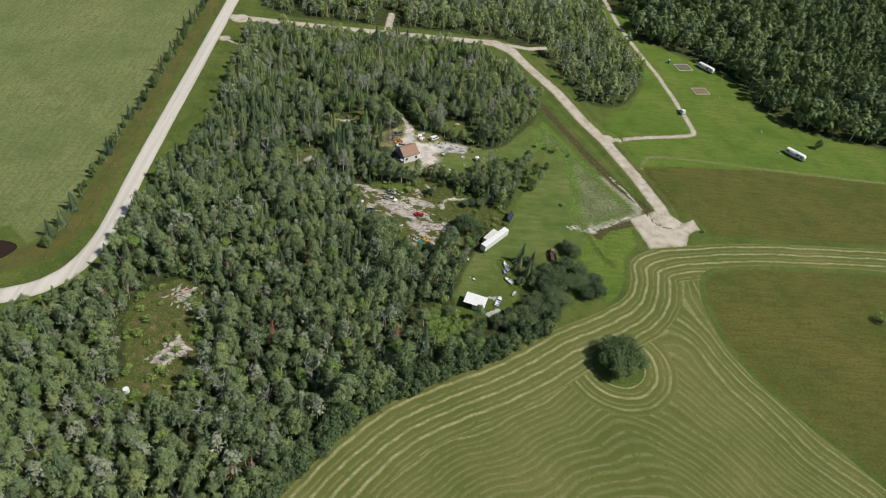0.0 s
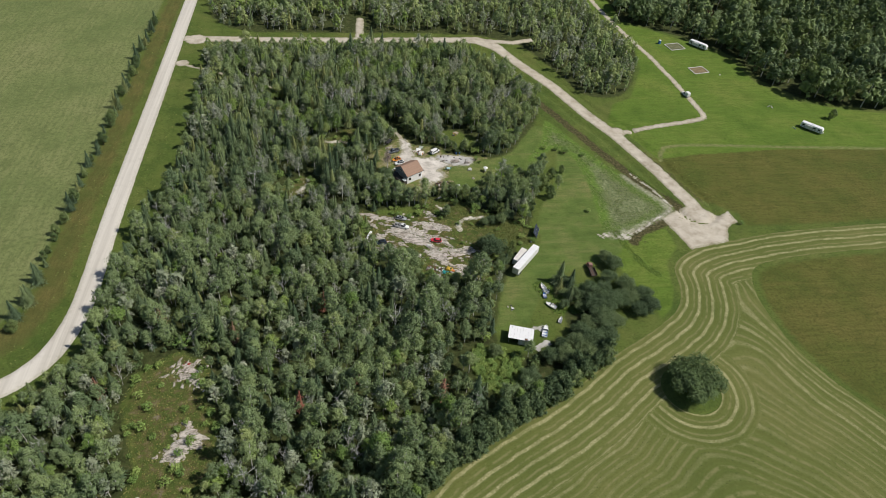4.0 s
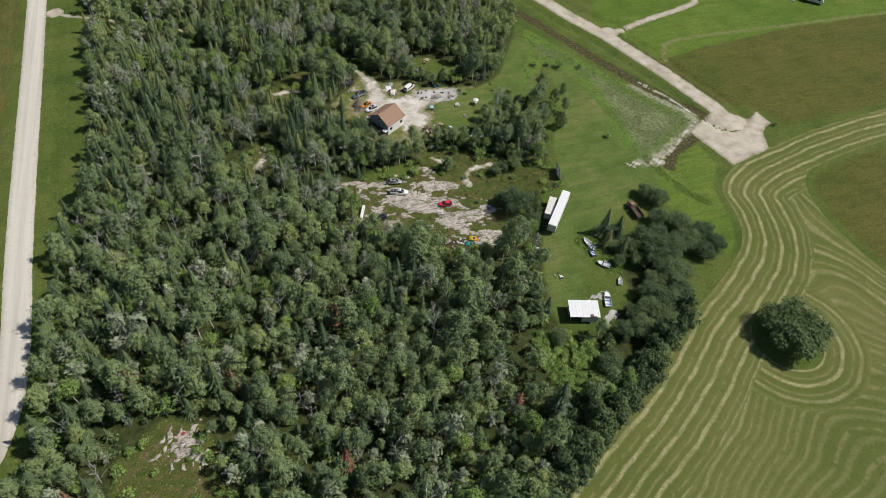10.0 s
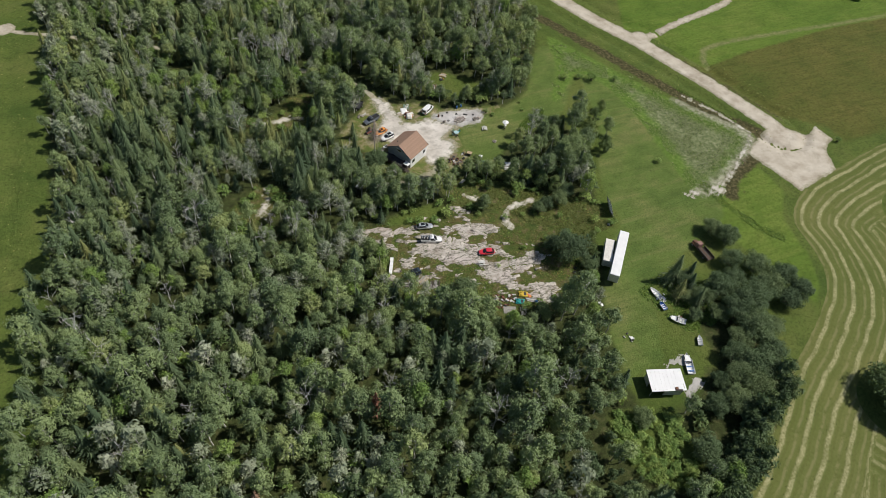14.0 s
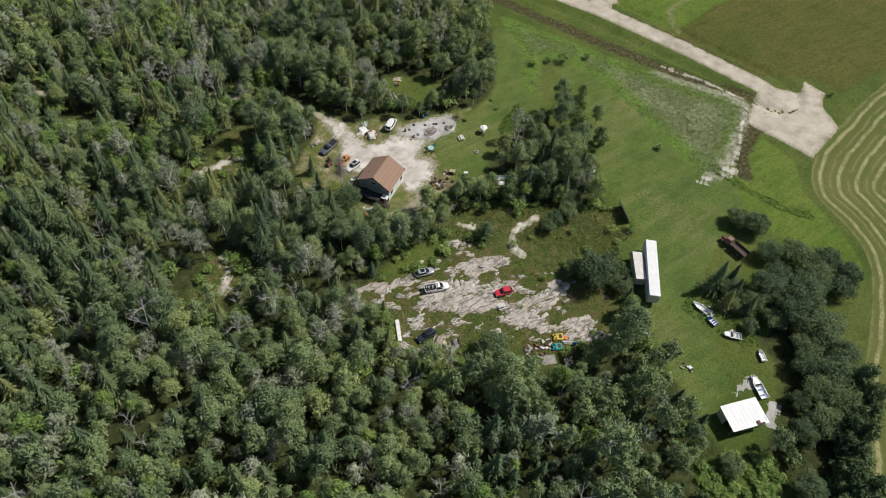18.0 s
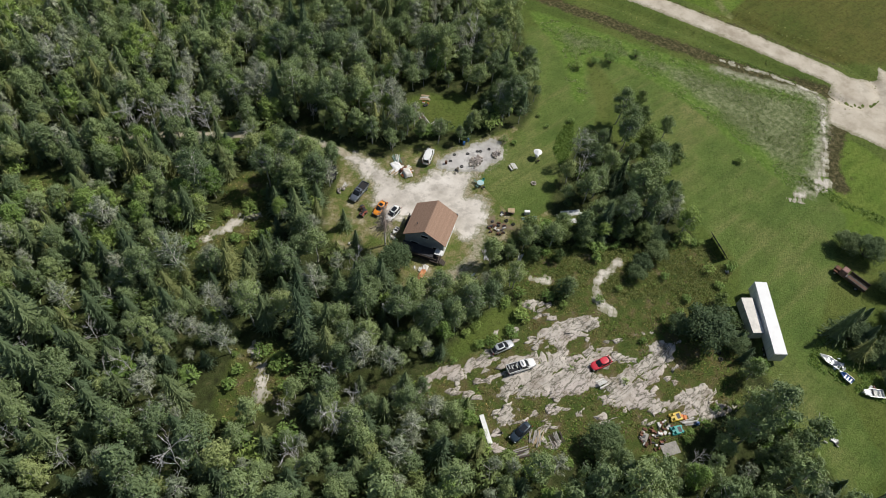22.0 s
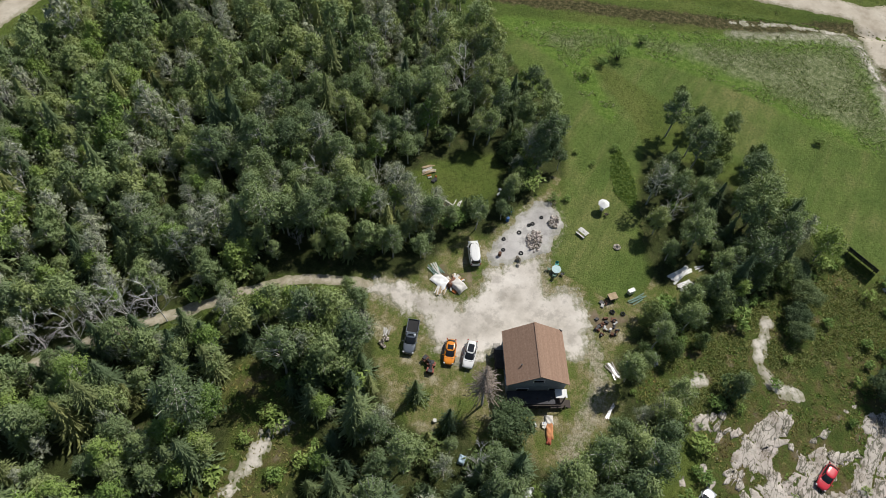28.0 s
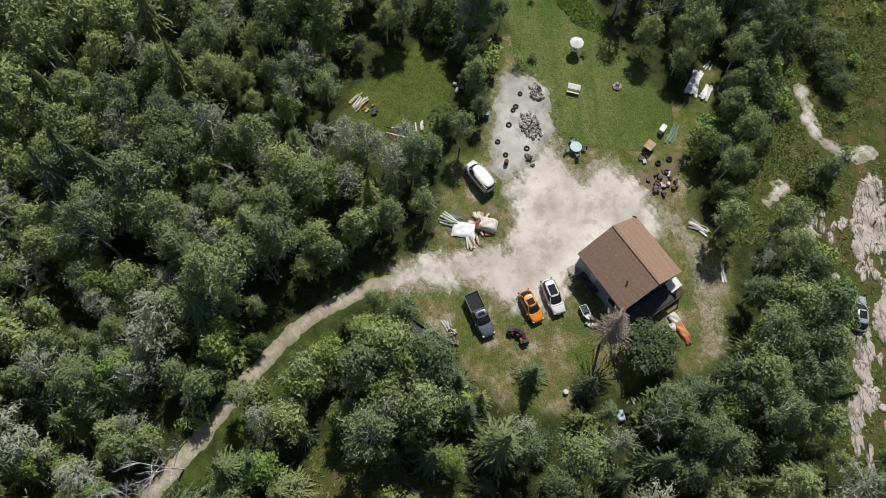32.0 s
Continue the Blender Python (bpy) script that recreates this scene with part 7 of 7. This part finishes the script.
    n, m = 16, 8
    vs = [[bm.verts.new(((r + 0.12 * math.cos(b)) * math.cos(a), (r + 0.12 * math.cos(b)) * math.sin(a), 0.12 + 0.11 * math.sin(b))) for b in np.arange(m) / m * 6.2832] for a in np.arange(n) / n * 6.2832]
    for i in range(n):
        for j in range(m):
            bm.faces.new((vs[i][j], vs[(i + 1) % n][j], vs[(i + 1) % n][(j + 1) % m], vs[i][(j + 1) % m]))
    ob = part("tyre", bm, RUBBER, None, "", True)
    ob.location = (x, y, gz(x, y) + 0.08)
    tagged(ob, label, "tyre", "tyre planters")


for x, y, r in ((25.3, 280.2, 0.28), (24.7, 280.6, 0.24), (22.3, 281.3, 0.3), (18.6, 279.0, 0.3), (17.6, 281.9, 0.26), (27.4, 279.5, 0.24), (19.6, 282.9, 0.26), (29.0, 212.5, 0.34), (28.2, 211.4, 0.34)):
    tyre(x, y, r)
for x, y in ((16.6, 261.2), (17.2, 259.6), (15.2, 260.2)):
    tyre(x, y, 0.3, "old tyre planter on bare brown earth")


def barrel(x, y, mat, label, h=0.88, r=0.29):
    t = thing("barrel", x, y, gz(x, y) + 0.04, 0, label, "barrel")
    b = part("body", tube((0, 0, 0), (0, 0, h), r, r, 14), mat, t)
    for z in (0.3 * h, 0.68 * h):
        part("hoop", tube((0, 0, z - 0.02), (0, 0, z + 0.02), r + 0.015, r + 0.015, 14), mat, b)
    part("lid", tube((0, 0, h), (0, 0, h + 0.025), r * 0.93, r * 0.9, 14), mat, t)


barrel(16.3, 281.9, RUST, "rusty steel barrel on the gravel")
barrel(23.6, 284.3, BLUE_PLASTIC, "blue plastic barrel under the trees")
barrel(25.2, 284.6, BLUE_PLASTIC, "blue plastic barrel under the trees")
barrel(-14.2, 276.0, OFFWHITE, "pale bucket standing on the grass", 0.4, 0.3)
barrel(14.0, 205.8, BLUE_PLASTIC, "blue plastic drum in the weeds")


def plank_pile(x, y, turn, n, L, spread, mats, label, name="plank_pile", cat="boards", part_name="plank", half=0.09):
    t = thing(name, x, y, gz(x, y) + 0.05, turn, label, cat)
    for k in range(n):
        l = L * RNG.uniform(0.6, 1.0)
        part(part_name, box(-l / 2, l / 2, -half, half, 0, 0.045, 0.005, pose(RNG.uniform(-0.3, 0.3), RNG.uniform(-spread, spread), 0.02 + 0.05 * (k % 5), RNG.uniform(-2, 2), RNG.uniform(-3, 3), RNG.normal() * 9)), mats[k % len(mats)], t)


plank_pile(-11.3, 221.9, 35, 16, 3.0, 1.2, (GREYWOOD, GREYWOOD, RAWWOOD), "heap of weathered grey boards beside a car")
plank_pile(-15.2, 221.2, -20, 12, 3.4, 1.0, (GREYWOOD, DARKWOOD), "scattered old boards and beams on rock")
plank_pile(-8.6, 219.4, 70, 12, 2.6, 1.1, (DARKWOOD, GREYWOOD), "dark old timber heap on the rock")
plank_pile(5.2, 286.6, 20, 12, 2.4, 0.9, (OFFWHITE, RAWWOOD), "loose pale boards piled by the gravel")
plank_pile(7.8, 289.4, 60, 12, 3.0, 0.8, (GREEN_P, OFFWHITE), "pale pipes and slats piled under the trees")
plank_pile(29.8, 254.3, -26, 14, 4.6, 0.7, (WHITE,), "stack of long white panels on the grass", "panel_stack", "panels", "panel", 0.2)
plank_pile(28.2, 252.8, -30, 10, 3.0, 0.5, (WHITE, OFFWHITE), "stack of white trim boards on the grass", "panel_stack", "panels", "panel", 0.18)
plank_pile(32.8, 251.8, -30, 4, 1.8, 0.4, (WHITE,), "few short white panels on the grass", "panel_stack", "panels", "panel")
plank_pile(21.1, 258.6, -27, 6, 3.2, 0.5, (GREEN_P,), "faded green boards lying on the grass")
plank_pile(1.0, 254.8, 0, 3, 2.7, 0.2, (STEEL,), "few pale metal pipes lying in the grass", "pipe_pile", "pipes", "pipe")
plank_pile(7.2, 257.0, 60, 10, 3.0, 0.6, (GREYWOOD, STEEL), "grey boards and pipes leaning in shade")
plank_pile(12.4, 252.3, 30, 7, 2.2, 0.6, (OFFWHITE, STEEL), "pale scrap pieces among the shrubs", "scrap_pile", "scrap", "piece")
plank_pile(13.2, 206.8, -30, 8, 3.4, 0.8, (OFFWHITE, GREYWOOD), "long pale poles lying in the weeds", "pole_pile", "poles", "pole")
plank_pile(-32.7, 258.9, 118, 2, 5.5, 0.12, (OFFWHITE, GREYWOOD), "long pale fallen poles lying in a weedy gap", "pole_pile", "poles", "pole")
plank_pile(-16.3, 267.6, -155, 2, 3.9, 0.1, (OFFWHITE,), "long pale plank lying on shaded ground")
plank_pile(52.2, 160.8, 37, 4, 11.2, 0.25, (OFFWHITE,), "long pale pole lying along the field edge", "pole_pile", "poles", "pole")
plank_pile(20.5, 296.2, -106, 12, 4.5, 1.0, (RUST, DARKWOOD, OFFWHITE), "rusty implement parts lying in the clearing", "scrap_pile", "scrap", "piece")
plank_pile(22.0, 293.6, 10, 6, 1.6, 0.6, (OFFWHITE,), "pale slabs lying in the small clearing", "scrap_pile", "scrap", "piece")
stone_pile(-7.6, 289.3, 1.0, 0.6, 22, 0.22, "small heap of pale broken concrete on worn grass")
plank_pile(-6.0, 289.8, 20, 8, 1.4, 0.6, (OFFWHITE, GREYWOOD), "small heap of pale rubble near the trees", "rubble_pile", "rubble", "piece")


def deck_frame(x, y, turn, L, W, label):
    t = thing("pallet", x, y, gz(x, y) + 0.05, turn, label, "pallet")
    n = int(W / 0.24)
    for k in range(n):
        part("slat", box(-L / 2, L / 2, -W / 2 + k * W / n + 0.01, -W / 2 + (k + 1) * W / n - 0.01, 0.12, 0.15), GREYWOOD, t)
    for q in (-1, 0, 1):
        part("bearer", box(q * L * 0.45 - 0.05, q * L * 0.45 + 0.05, -W / 2, W / 2, 0, 0.12), GREYWOOD, t)


deck_frame(6.5, 205.8, -22, 3.2, 2.2, "grey wooden platform lying in the weeds")
deck_frame(4.4, 210.2, 25, 1.6, 1.4, "pale wooden board platform by the junk heap")


def hull(name, x, y, turn, L, W, mat, inner, label, cat="boat", deck=False):
    """A small open boat, its hull lofted from stem to stern."""
    t = thing(name, x, y, gz(x, y) + 0.12, turn, label, cat)
    n, bm, rows = 9, bmesh.new(), []
    for i in range(n):
        f = i / (n - 1)
        w = W / 2 * (1 - max(0, (f - 0.45) / 0.55) ** 2.2) + 0.02
        rows.append([bm.verts.new((-L / 2 + L * f, q * w * k, z + 0.18 * f ** 3)) for q, k, z in ((-1, 1, 0.55), (-1, 0.85, 0.2), (-1, 0.3, 0), (1, 0.3, 0), (1, 0.85, 0.2), (1, 1, 0.55))])
    for a, b in zip(rows[:-1], rows[1:]):
        for j in range(5):
            bm.faces.new((a[j], b[j], b[j + 1], a[j + 1]))
    bm.faces.new(rows[0])
    bmesh.ops.recalc_face_normals(bm, faces=bm.faces)
    bmesh.ops.solidify(bm, geom=list(bm.faces), thickness=0.04)
    h = part("hull", bm, mat, t)
    for k in range(3):
        xx = -L * 0.35 + k * L * 0.22
        part("thwart", box(xx - 0.12, xx + 0.12, -W * 0.42, W * 0.42, 0.36, 0.40), inner, h)
    if deck:
        part("foredeck", taper(box(L * 0.08, L * 0.40, -W * 0.36, W * 0.36, 0.50, 0.58, 0.02), 0, 1, 1), mat, h)
        part("windscreen", box(L * 0.02, L * 0.07, -W * 0.38, W * 0.38, 0.55, 0.85, 0.01), GLASS, h)
    part("gunwale", box(-L / 2, L * 0.2, -W / 2 - 0.03, -W / 2 + 0.03, 0.54, 0.59), STEEL, h)
    part("gunwale", box(-L / 2, L * 0.2, W / 2 - 0.03, W / 2 + 0.03, 0.54, 0.59), STEEL, h)


hull("boat", 45.2, 198.0, 102, 4.2, 1.5, WHITE, STEEL, "pale aluminium boat lying under a spruce")
hull("boat", 44.8, 194.0, 93, 2.6, 1.3, BLUE_PLASTIC, WHITE, "small blue boat lying in the weeds")
hull("boat", 46.0, 189.0, 137, 4.2, 1.7, WHITE, OFFWHITE, "white motor boat parked on the grass", "boat", True)
hull("boat", 47.8, 181.9, 63, 2.9, 1.2, WHITE, STEEL, "small white boat at the edge of trees")
hull("boat", 41.3, 177.2, 70, 5.6, 1.9, WHITE, BLUE_PLASTIC, "white and blue motor boat beside the shed", "boat", True)
hull("boat", -4.6, 272.9, -160, 2.0, 0.9, WHITE, DARKSTEEL, "small white boat beside the house", "boat", True)


def pedal_boat(x, y, turn, mat, label):
    t = thing("pedal_boat", x, y, gz(x, y) + 0.05, turn, label, "pedal boat")
    for s in (-1, 1):
        part("float", taper(box(-1.2, 1.2, s * 0.55 - 0.28, s * 0.55 + 0.28, 0, 0.42, 0.1), 0, 0.42, 0.92), mat, t)
        part("seat", box(-0.5, 0.0, s * 0.42 - 0.24, s * 0.42 + 0.24, 0.42, 0.52, 0.04), mat, t)
        part("seat_back", box(-0.62, -0.5, s * 0.42 - 0.24, s * 0.42 + 0.24, 0.45, 0.85, 0.04), mat, t)
    part("deck", box(-1.0, 1.0, -0.35, 0.35, 0.25, 0.40, 0.05), mat, t)
    part("footwell", box(0.15, 0.8, -0.5, 0.5, 0.41, 0.43), DARKSTEEL, t)


pedal_boat(10.1, 207.3, -24, TEAL, "teal plastic pedal boat in the weeds")
pedal_boat(11.8, 209.1, -24, YELLOW, "yellow plastic pedal boat in the weeds")


def junk_heap(x, y, n, r, mats, label):
    t = thing("junk_heap", x, y, gz(x, y) + 0.04, 0, label, "junk")
    for k in range(n):
        a, d = RNG.uniform(0, 6.28), r * math.sqrt(RNG.uniform())
        s = RNG.uniform(0.15, 0.42, 3)
        m = pose(d * math.cos(a), d * math.sin(a), s[2] * 0.5, RNG.uniform(-15, 15), RNG.uniform(-15, 15), RNG.uniform(0, 180))
        if k % 3:
            bm = taper(box(-s[0], s[0], -s[1], s[1], -s[2] * 0.5, s[2] * 0.5, 0.03), -0.2, 0.2, 0.85, 0.9)
        else:
            bm = tube((-s[0], 0, 0), (s[0], 0, 0), s[1] * 0.5, s[1] * 0.42, 8)
        bmesh.ops.transform(bm, matrix=m, verts=bm.verts)
        part("piece", bm, mats[k % len(mats)], t)


junk_heap(5.5, 209.2, 40, 2.3, (RUST, DARKSTEEL, OFFWHITE, BROWNCLOTH, RUST), "rusty machine parts and oddments in weeds")
junk_heap(8.8, 208.8, 24, 1.6, (DARKSTEEL, RUST, OFFWHITE), "heap of dark engine parts by the boats")
junk_heap(12.9, 208.0, 4, 0.5, (ORANGE_P,), "small red-orange plastic things in weeds")
junk_heap(31.5, 188.6, 8, 1.3, (OFFWHITE, DARKSTEEL, WHITE), "white and dark oddments at the wood's edge")
junk_heap(45.9, 196.6, 18, 1.6, (WHITE, STEEL, OFFWHITE, WHITE), "white plastic and metal oddments piled by the boats")
junk_heap(47.3, 189.6, 6, 0.7, (WHITE, RUST, OFFWHITE), "white and rusty oddments beside the motor boat")
junk_heap(29.9, 199.9, 4, 0.7, (WHITE,), "broken white plastic pieces in the grass")
junk_heap(45.6, 223.4, 3, 0.5, (OFFWHITE, DARKSTEEL), "small white appliance in the weeds")
junk_heap(7.4, 285.4, 26, 1.7, (RAWWOOD, OFFWHITE, ORANGE_P, TARP, OFFWHITE), "loose wood and orange scraps by the cart")
junk_heap(-6.6, 262.6, 6, 0.8, (BLUE_PLASTIC, WHITE, TARP), "crumpled blue and white tarpaulin by the porch")
junk_heap(-5.9, 272.2, 8, 0.9, (DARKSTEEL, OFFWHITE, GREYWOOD), "oddments beside the house wall")
junk_heap(28.6, 288.3, 4, 0.8, (WHITE, OFFWHITE), "white things under the trees")
junk_heap(199, 327.9, 9, 1.8, (WHITE, STEEL, OFFWHITE), "white play things on the mown grass")
junk_heap(202.8, 307.2, 5, 1.2, (BLUE_PLASTIC, WHITE), "blue and white things by the camper")
junk_heap(186.2, 363.1, 3, 0.7, (OFFWHITE,), "pale bench on the mown grass")
junk_heap(-76, 169.5, 6, 1.0, (RUST, plain("faded_red", (0.30, 0.05, 0.04))), "red machine rusting in a clearing")
barrel(-80.6, 123.9, WHITE, "white plastic water tank standing in a weedy clearing", 1.7, 0.95)
junk_heap(13.6, 260.9, 24, 2.0, (RUST, DARKSTEEL, RUST, DARKSTEEL, OFFWHITE), "rusty pots and iron things on bare earth")
junk_heap(16.8, 262.6, 4, 1.2, (RUST, DARKSTEEL, OFFWHITE), "old pots and iron things on bare earth")


def tarp_sheet(x, y, turn, L, W, h, mat, label, name="tarpaulin", cat="tarpaulin"):
    """A sheet lying in folds over low things."""
    t = thing(name, x, y, gz(x, y) + 0.03, turn, label, cat)
    n, m = 14, 10
    X, Y = np.meshgrid(np.linspace(-L / 2, L / 2, n), np.linspace(-W / 2, W / 2, m))
    Z = h * np.clip(1.15 - (2 * X / L) ** 6 - (2 * Y / W) ** 6, 0, 1) + 0.09 * wob(X, Y, 1.1, x) + 0.05 * wob(X, Y, 0.45, y)
    idx = np.arange(n * m).reshape(m, n)
    F = np.stack([idx[:-1, :-1], idx[:-1, 1:], idx[1:, 1:], idx[1:, :-1]], -1).reshape(-1, 4)
    c = new("sheet", np_mesh("sheet", np.column_stack([X.ravel(), Y.ravel(), Z.ravel() + 0.08]), F, mat, True))
    c.parent = t
    part("load", box(-L * 0.36, L * 0.36, -W * 0.36, W * 0.36, 0, max(0.05, h * 0.85), 0.04), DARKWOOD, t)


tarp_sheet(-6.5, 261.2, -152, 2.6, 1.1, 0.35, plain("faded_orange_cloth", (0.62, 0.27, 0.12), 0.8, 0, 0.3), "crumpled orange tarpaulin over a low heap")
tarp_sheet(-5.2, 261.9, -148, 1.5, 1.2, 0.45, TARP, "crumpled pale tarpaulin by the porch")
tarp_sheet(-7.9, 260.6, -160, 1.2, 0.7, 0.2, plain("faded_red_cloth", (0.45, 0.12, 0.07), 0.8, 0, 0.3), "faded red cloth lying in the grass")
tarp_sheet(6.5, 287.7, -99, 3.1, 2.1, 0.25, WHITE, "white tarpaulin spread over low things")
tarp_sheet(7.2, 284.7, -104, 2.6, 1.9, 0.9, TARP, "pale cover draped over a small cart")
tarp_sheet(7.1, 285.8, -104, 0.9, 2.1, 0.8, BROWNCLOTH, "brown cover hanging over the cart's end")
tarp_sheet(-17.0, 269.8, 10, 1.4, 1.0, 0.5, plain("pale_blue_cover", (0.42, 0.55, 0.68)), "pale blue covered box under the trees")


def utility_trailer(x, y, turn, L, label, mat, name="utility_trailer"):
    t = thing(name, x, y, gz(x, y), turn, label, "trailer")
    part("bed", box(-L / 2, L / 2, -0.85, 0.85, 0.55, 0.62), mat, t)
    for s in (-1, 1):
        part("side_rail", box(-L / 2, L / 2, s * 0.85 - 0.03, s * 0.85 + 0.03, 0.62, 1.0), mat, t)
        part("end_rail", box(s * L / 2 - 0.03, s * L / 2 + 0.03, -0.85, 0.85, 0.62, 0.95), mat, t)
        wheel(t, -0.2, s * 1.0, 0.32, 0.2)
    part("drawbar", box(L / 2, L / 2 + 1.1, -0.05, 0.05, 0.5, 0.58), STEEL, t)


utility_trailer(-16.8, 259.2, -135, 2.8, "pale utility trailer parked under the trees", STEEL)
utility_trailer(-6.6, 294.2, -125, 3.9, "dark utility trailer at the edge of trees", DARKSTEEL)
def side_table(x, y, turn, mat, label):
    t = thing("garden_table", x, y, gz(x, y), turn, label, "table")
    top = part("tabletop", box(-0.75, 0.75, -0.6, 0.6, 0.92, 0.98, 0.02), mat, t)
    for k in range(5):
        part("slat", box(-0.73, 0.73, -0.58 + k * 0.235, -0.37 + k * 0.235, 0.985, 1.0), mat, top)
    legs4(t, 0.65, 0.5, 0.92, 0.04, DARKWOOD)
    part("shelf", box(-0.65, 0.65, -0.5, 0.5, 0.3, 0.34), DARKWOOD, t)


def garden_cabinet(x, y, turn, label):
    t = thing("cabinet", x, y, gz(x, y), turn, label, "cabinet")
    part("body", box(-0.55, 0.55, -0.3, 0.3, 0.0, 0.9, 0.03), OFFWHITE, t)
    d = part("door", box(-0.5, 0.5, -0.335, -0.304, 0.08, 0.84, 0.01), WHITE, t)
    part("handle", box(0.38, 0.42, -0.36, -0.337, 0.4, 0.55), STEEL, d)
    part("top", box(-0.6, 0.6, -0.35, 0.35, 0.904, 0.94, 0.01), WHITE, t)


side_table(18.9, 262.3, -40, RAWWOOD, "weathered tan wooden garden table on worn grass")
garden_cabinet(21.7, 260.1, -35, "old white cabinet standing on the grass")


def long_panel():
    t = thing("long_cabinet", -17.6, 228.3, 0.08, -113, "long narrow white cabinet lying on the rock", "cabinet")
    b = part("body", box(-2.7, 2.7, -0.4, 0.4, 0.0, 0.75, 0.03), WHITE, t)
    part("lid", box(-2.72, 2.72, -0.42, 0.42, 0.754, 0.80, 0.01), WHITE_ROOF, t)
    for k in range(4):
        part("panel_strip", box(-2.6 + k * 1.3, -2.55 + k * 1.3, -0.42, 0.42, 0.805, 0.82), OFFWHITE, b)


long_panel()


def quad_bike(x, y, turn, mat, label):
    t = thing("quad_bike", x, y, gz(x, y), turn, label, "quad bike")
    part("body", taper(box(-0.8, 0.8, -0.35, 0.35, 0.45, 0.85, 0.1), 0.4, 0.9, 0.7), mat, t)
    part("saddle", box(-0.6, 0.2, -0.2, 0.2, 0.86, 1.0, 0.06), RUBBER, t)
    part("handlebar", tube((0.4, -0.45, 1.12), (0.4, 0.45, 1.12), 0.025), DARKSTEEL, t)
    part("column", tube((0.55, 0, 0.75), (0.4, 0, 1.12), 0.03), DARKSTEEL, t)
    for s in (-1, 1):
        part("rack", box(s * 0.72 - 0.25, s * 0.72 + 0.25, -0.35, 0.35, 0.9, 0.94), DARKSTEEL, t)
        part("fender", box(s * 0.55 - 0.35, s * 0.55 + 0.35, -0.58, 0.58, 0.66, 0.72, 0.03), mat, t)
        for q in (-1, 1):
            wheel(t, s * 0.6, q * 0.45, 0.3, 0.24)


# a brown and rusty red heap, its shape made up from two quad bikes
quad_bike(-6.9, 281.7, 75, RUST, "rusty red heap on worn grass, built as a quad bike")
quad_bike(-7.5, 280.8, 20, plain("faded_red_paint", (0.30, 0.09, 0.06), 0.6), "faded red part of a rusty heap, built as a quad bike")


plank_pile(25.8, 302.2, -40, 14, 2.6, 0.9, (RAWWOOD, RAWWOOD, OFFWHITE), "pale tan boards stacked in a small clearing")
junk_heap(24.6, 300.6, 7, 1.0, (ORANGE_P, DARKSTEEL, OFFWHITE), "orange machine parts beside stacked boards")


SOIL = plain("dry_brown_soil", (0.22, 0.17, 0.09), 0.95, 0, 0.35, 1.5)
WEEDY = plain("weedy_grey_soil", (0.15, 0.155, 0.08), 0.95, 0, 0.45, 1.5)


def log_frame(x, y, turn, L, W, label):
    """A rectangle of squared timbers laid on the ground, bare earth within."""
    t = thing("foundation_frame", x, y, gz(x, y) + 0.06, turn, label, "foundation")
    for s in (-1, 1):
        part("timber", box(-L / 2, L / 2, s * W / 2 - 0.2, s * W / 2 + 0.2, 0, 0.28, 0.03), OFFWHITE, t)
        part("timber", box(s * L / 2 - 0.2, s * L / 2 + 0.2, -W / 2 + 0.21, W / 2 - 0.21, 0, 0.28, 0.03), OFFWHITE, t)
    part("earth_fill", box(-L / 2 + 0.2, L / 2 - 0.2, -W / 2 + 0.2, W / 2 - 0.2, 0.0, 0.1), SOIL if "earth" in label else WEEDY, t)


log_frame(172.4, 398.2, 14, 9.8, 8.0, "pale rectangular footing with weedy grey soil inside")
log_frame(175.6, 368.4, 12, 9.6, 7.2, "pale rectangular timber frame filled with earth")
c = thing("portable_toilet", 163.9, 402.3, 0, 20, "blue portable toilet cabin on mown grass", "toilet cabin")
part("cabin", taper(box(-0.6, 0.6, -0.6, 0.6, 0, 2.2, 0.05), 0, 2.2, 0.95), BLUE_PLASTIC, c)
part("roof", box(-0.65, 0.65, -0.65, 0.65, 2.2, 2.32, 0.05), WHITE, c)
part("door", box(0.58, 0.62, -0.4, 0.4, 0.1, 2.0), OFFWHITE, c)


def far_house(x, y, turn, L, W, h, roof, label):
    t = thing("farm_building", x, y, 0, turn, label, "building")
    part("wall", box(-L / 2, L / 2, -W / 2, W / 2, 0, h), OFFWHITE, t)
    for s in (-1, 1):
        part("roof", box(-L / 2 - 0.4, L / 2 + 0.4, 0, W / 2 + 0.6, -0.1, 0.05, 0, Matrix.Translation((0, 0, h + W * 0.2)) @ pose(0, 0, 0, 0, 0, 0 if s > 0 else 180) @ pose(0, 0, 0, -22, 0, 0)), roof, t)
    for k in range(3):
        part("window", box(-L / 2 + 1.5 + k * L * 0.3, -L / 2 + 2.7 + k * L * 0.3, -W / 2 - 0.03, -W / 2 + 0.02, 1.0, 2.1), GLASS, t)
    part("door", box(L * 0.38, L * 0.38 + 1.0, -W / 2 - 0.04, -W / 2 + 0.02, 0, 2.05), DARKWOOD, t)


far_house(96, 473, 75, 22, 8, 3.5, STEEL, "long grey metal-roofed farm building among trees")
far_house(369, 523, 10, 12, 8, 3.2, WHITE_ROOF, "white-roofed cottage deep in the far woods")
far_house(336, 458, 30, 9, 6, 3.0, WHITE_ROOF, "small pale-roofed cabin in the far woods")
far_house(259, 390, 15, 5, 4, 2.6, WHITE_ROOF, "tiny white-roofed hut in the far woods")
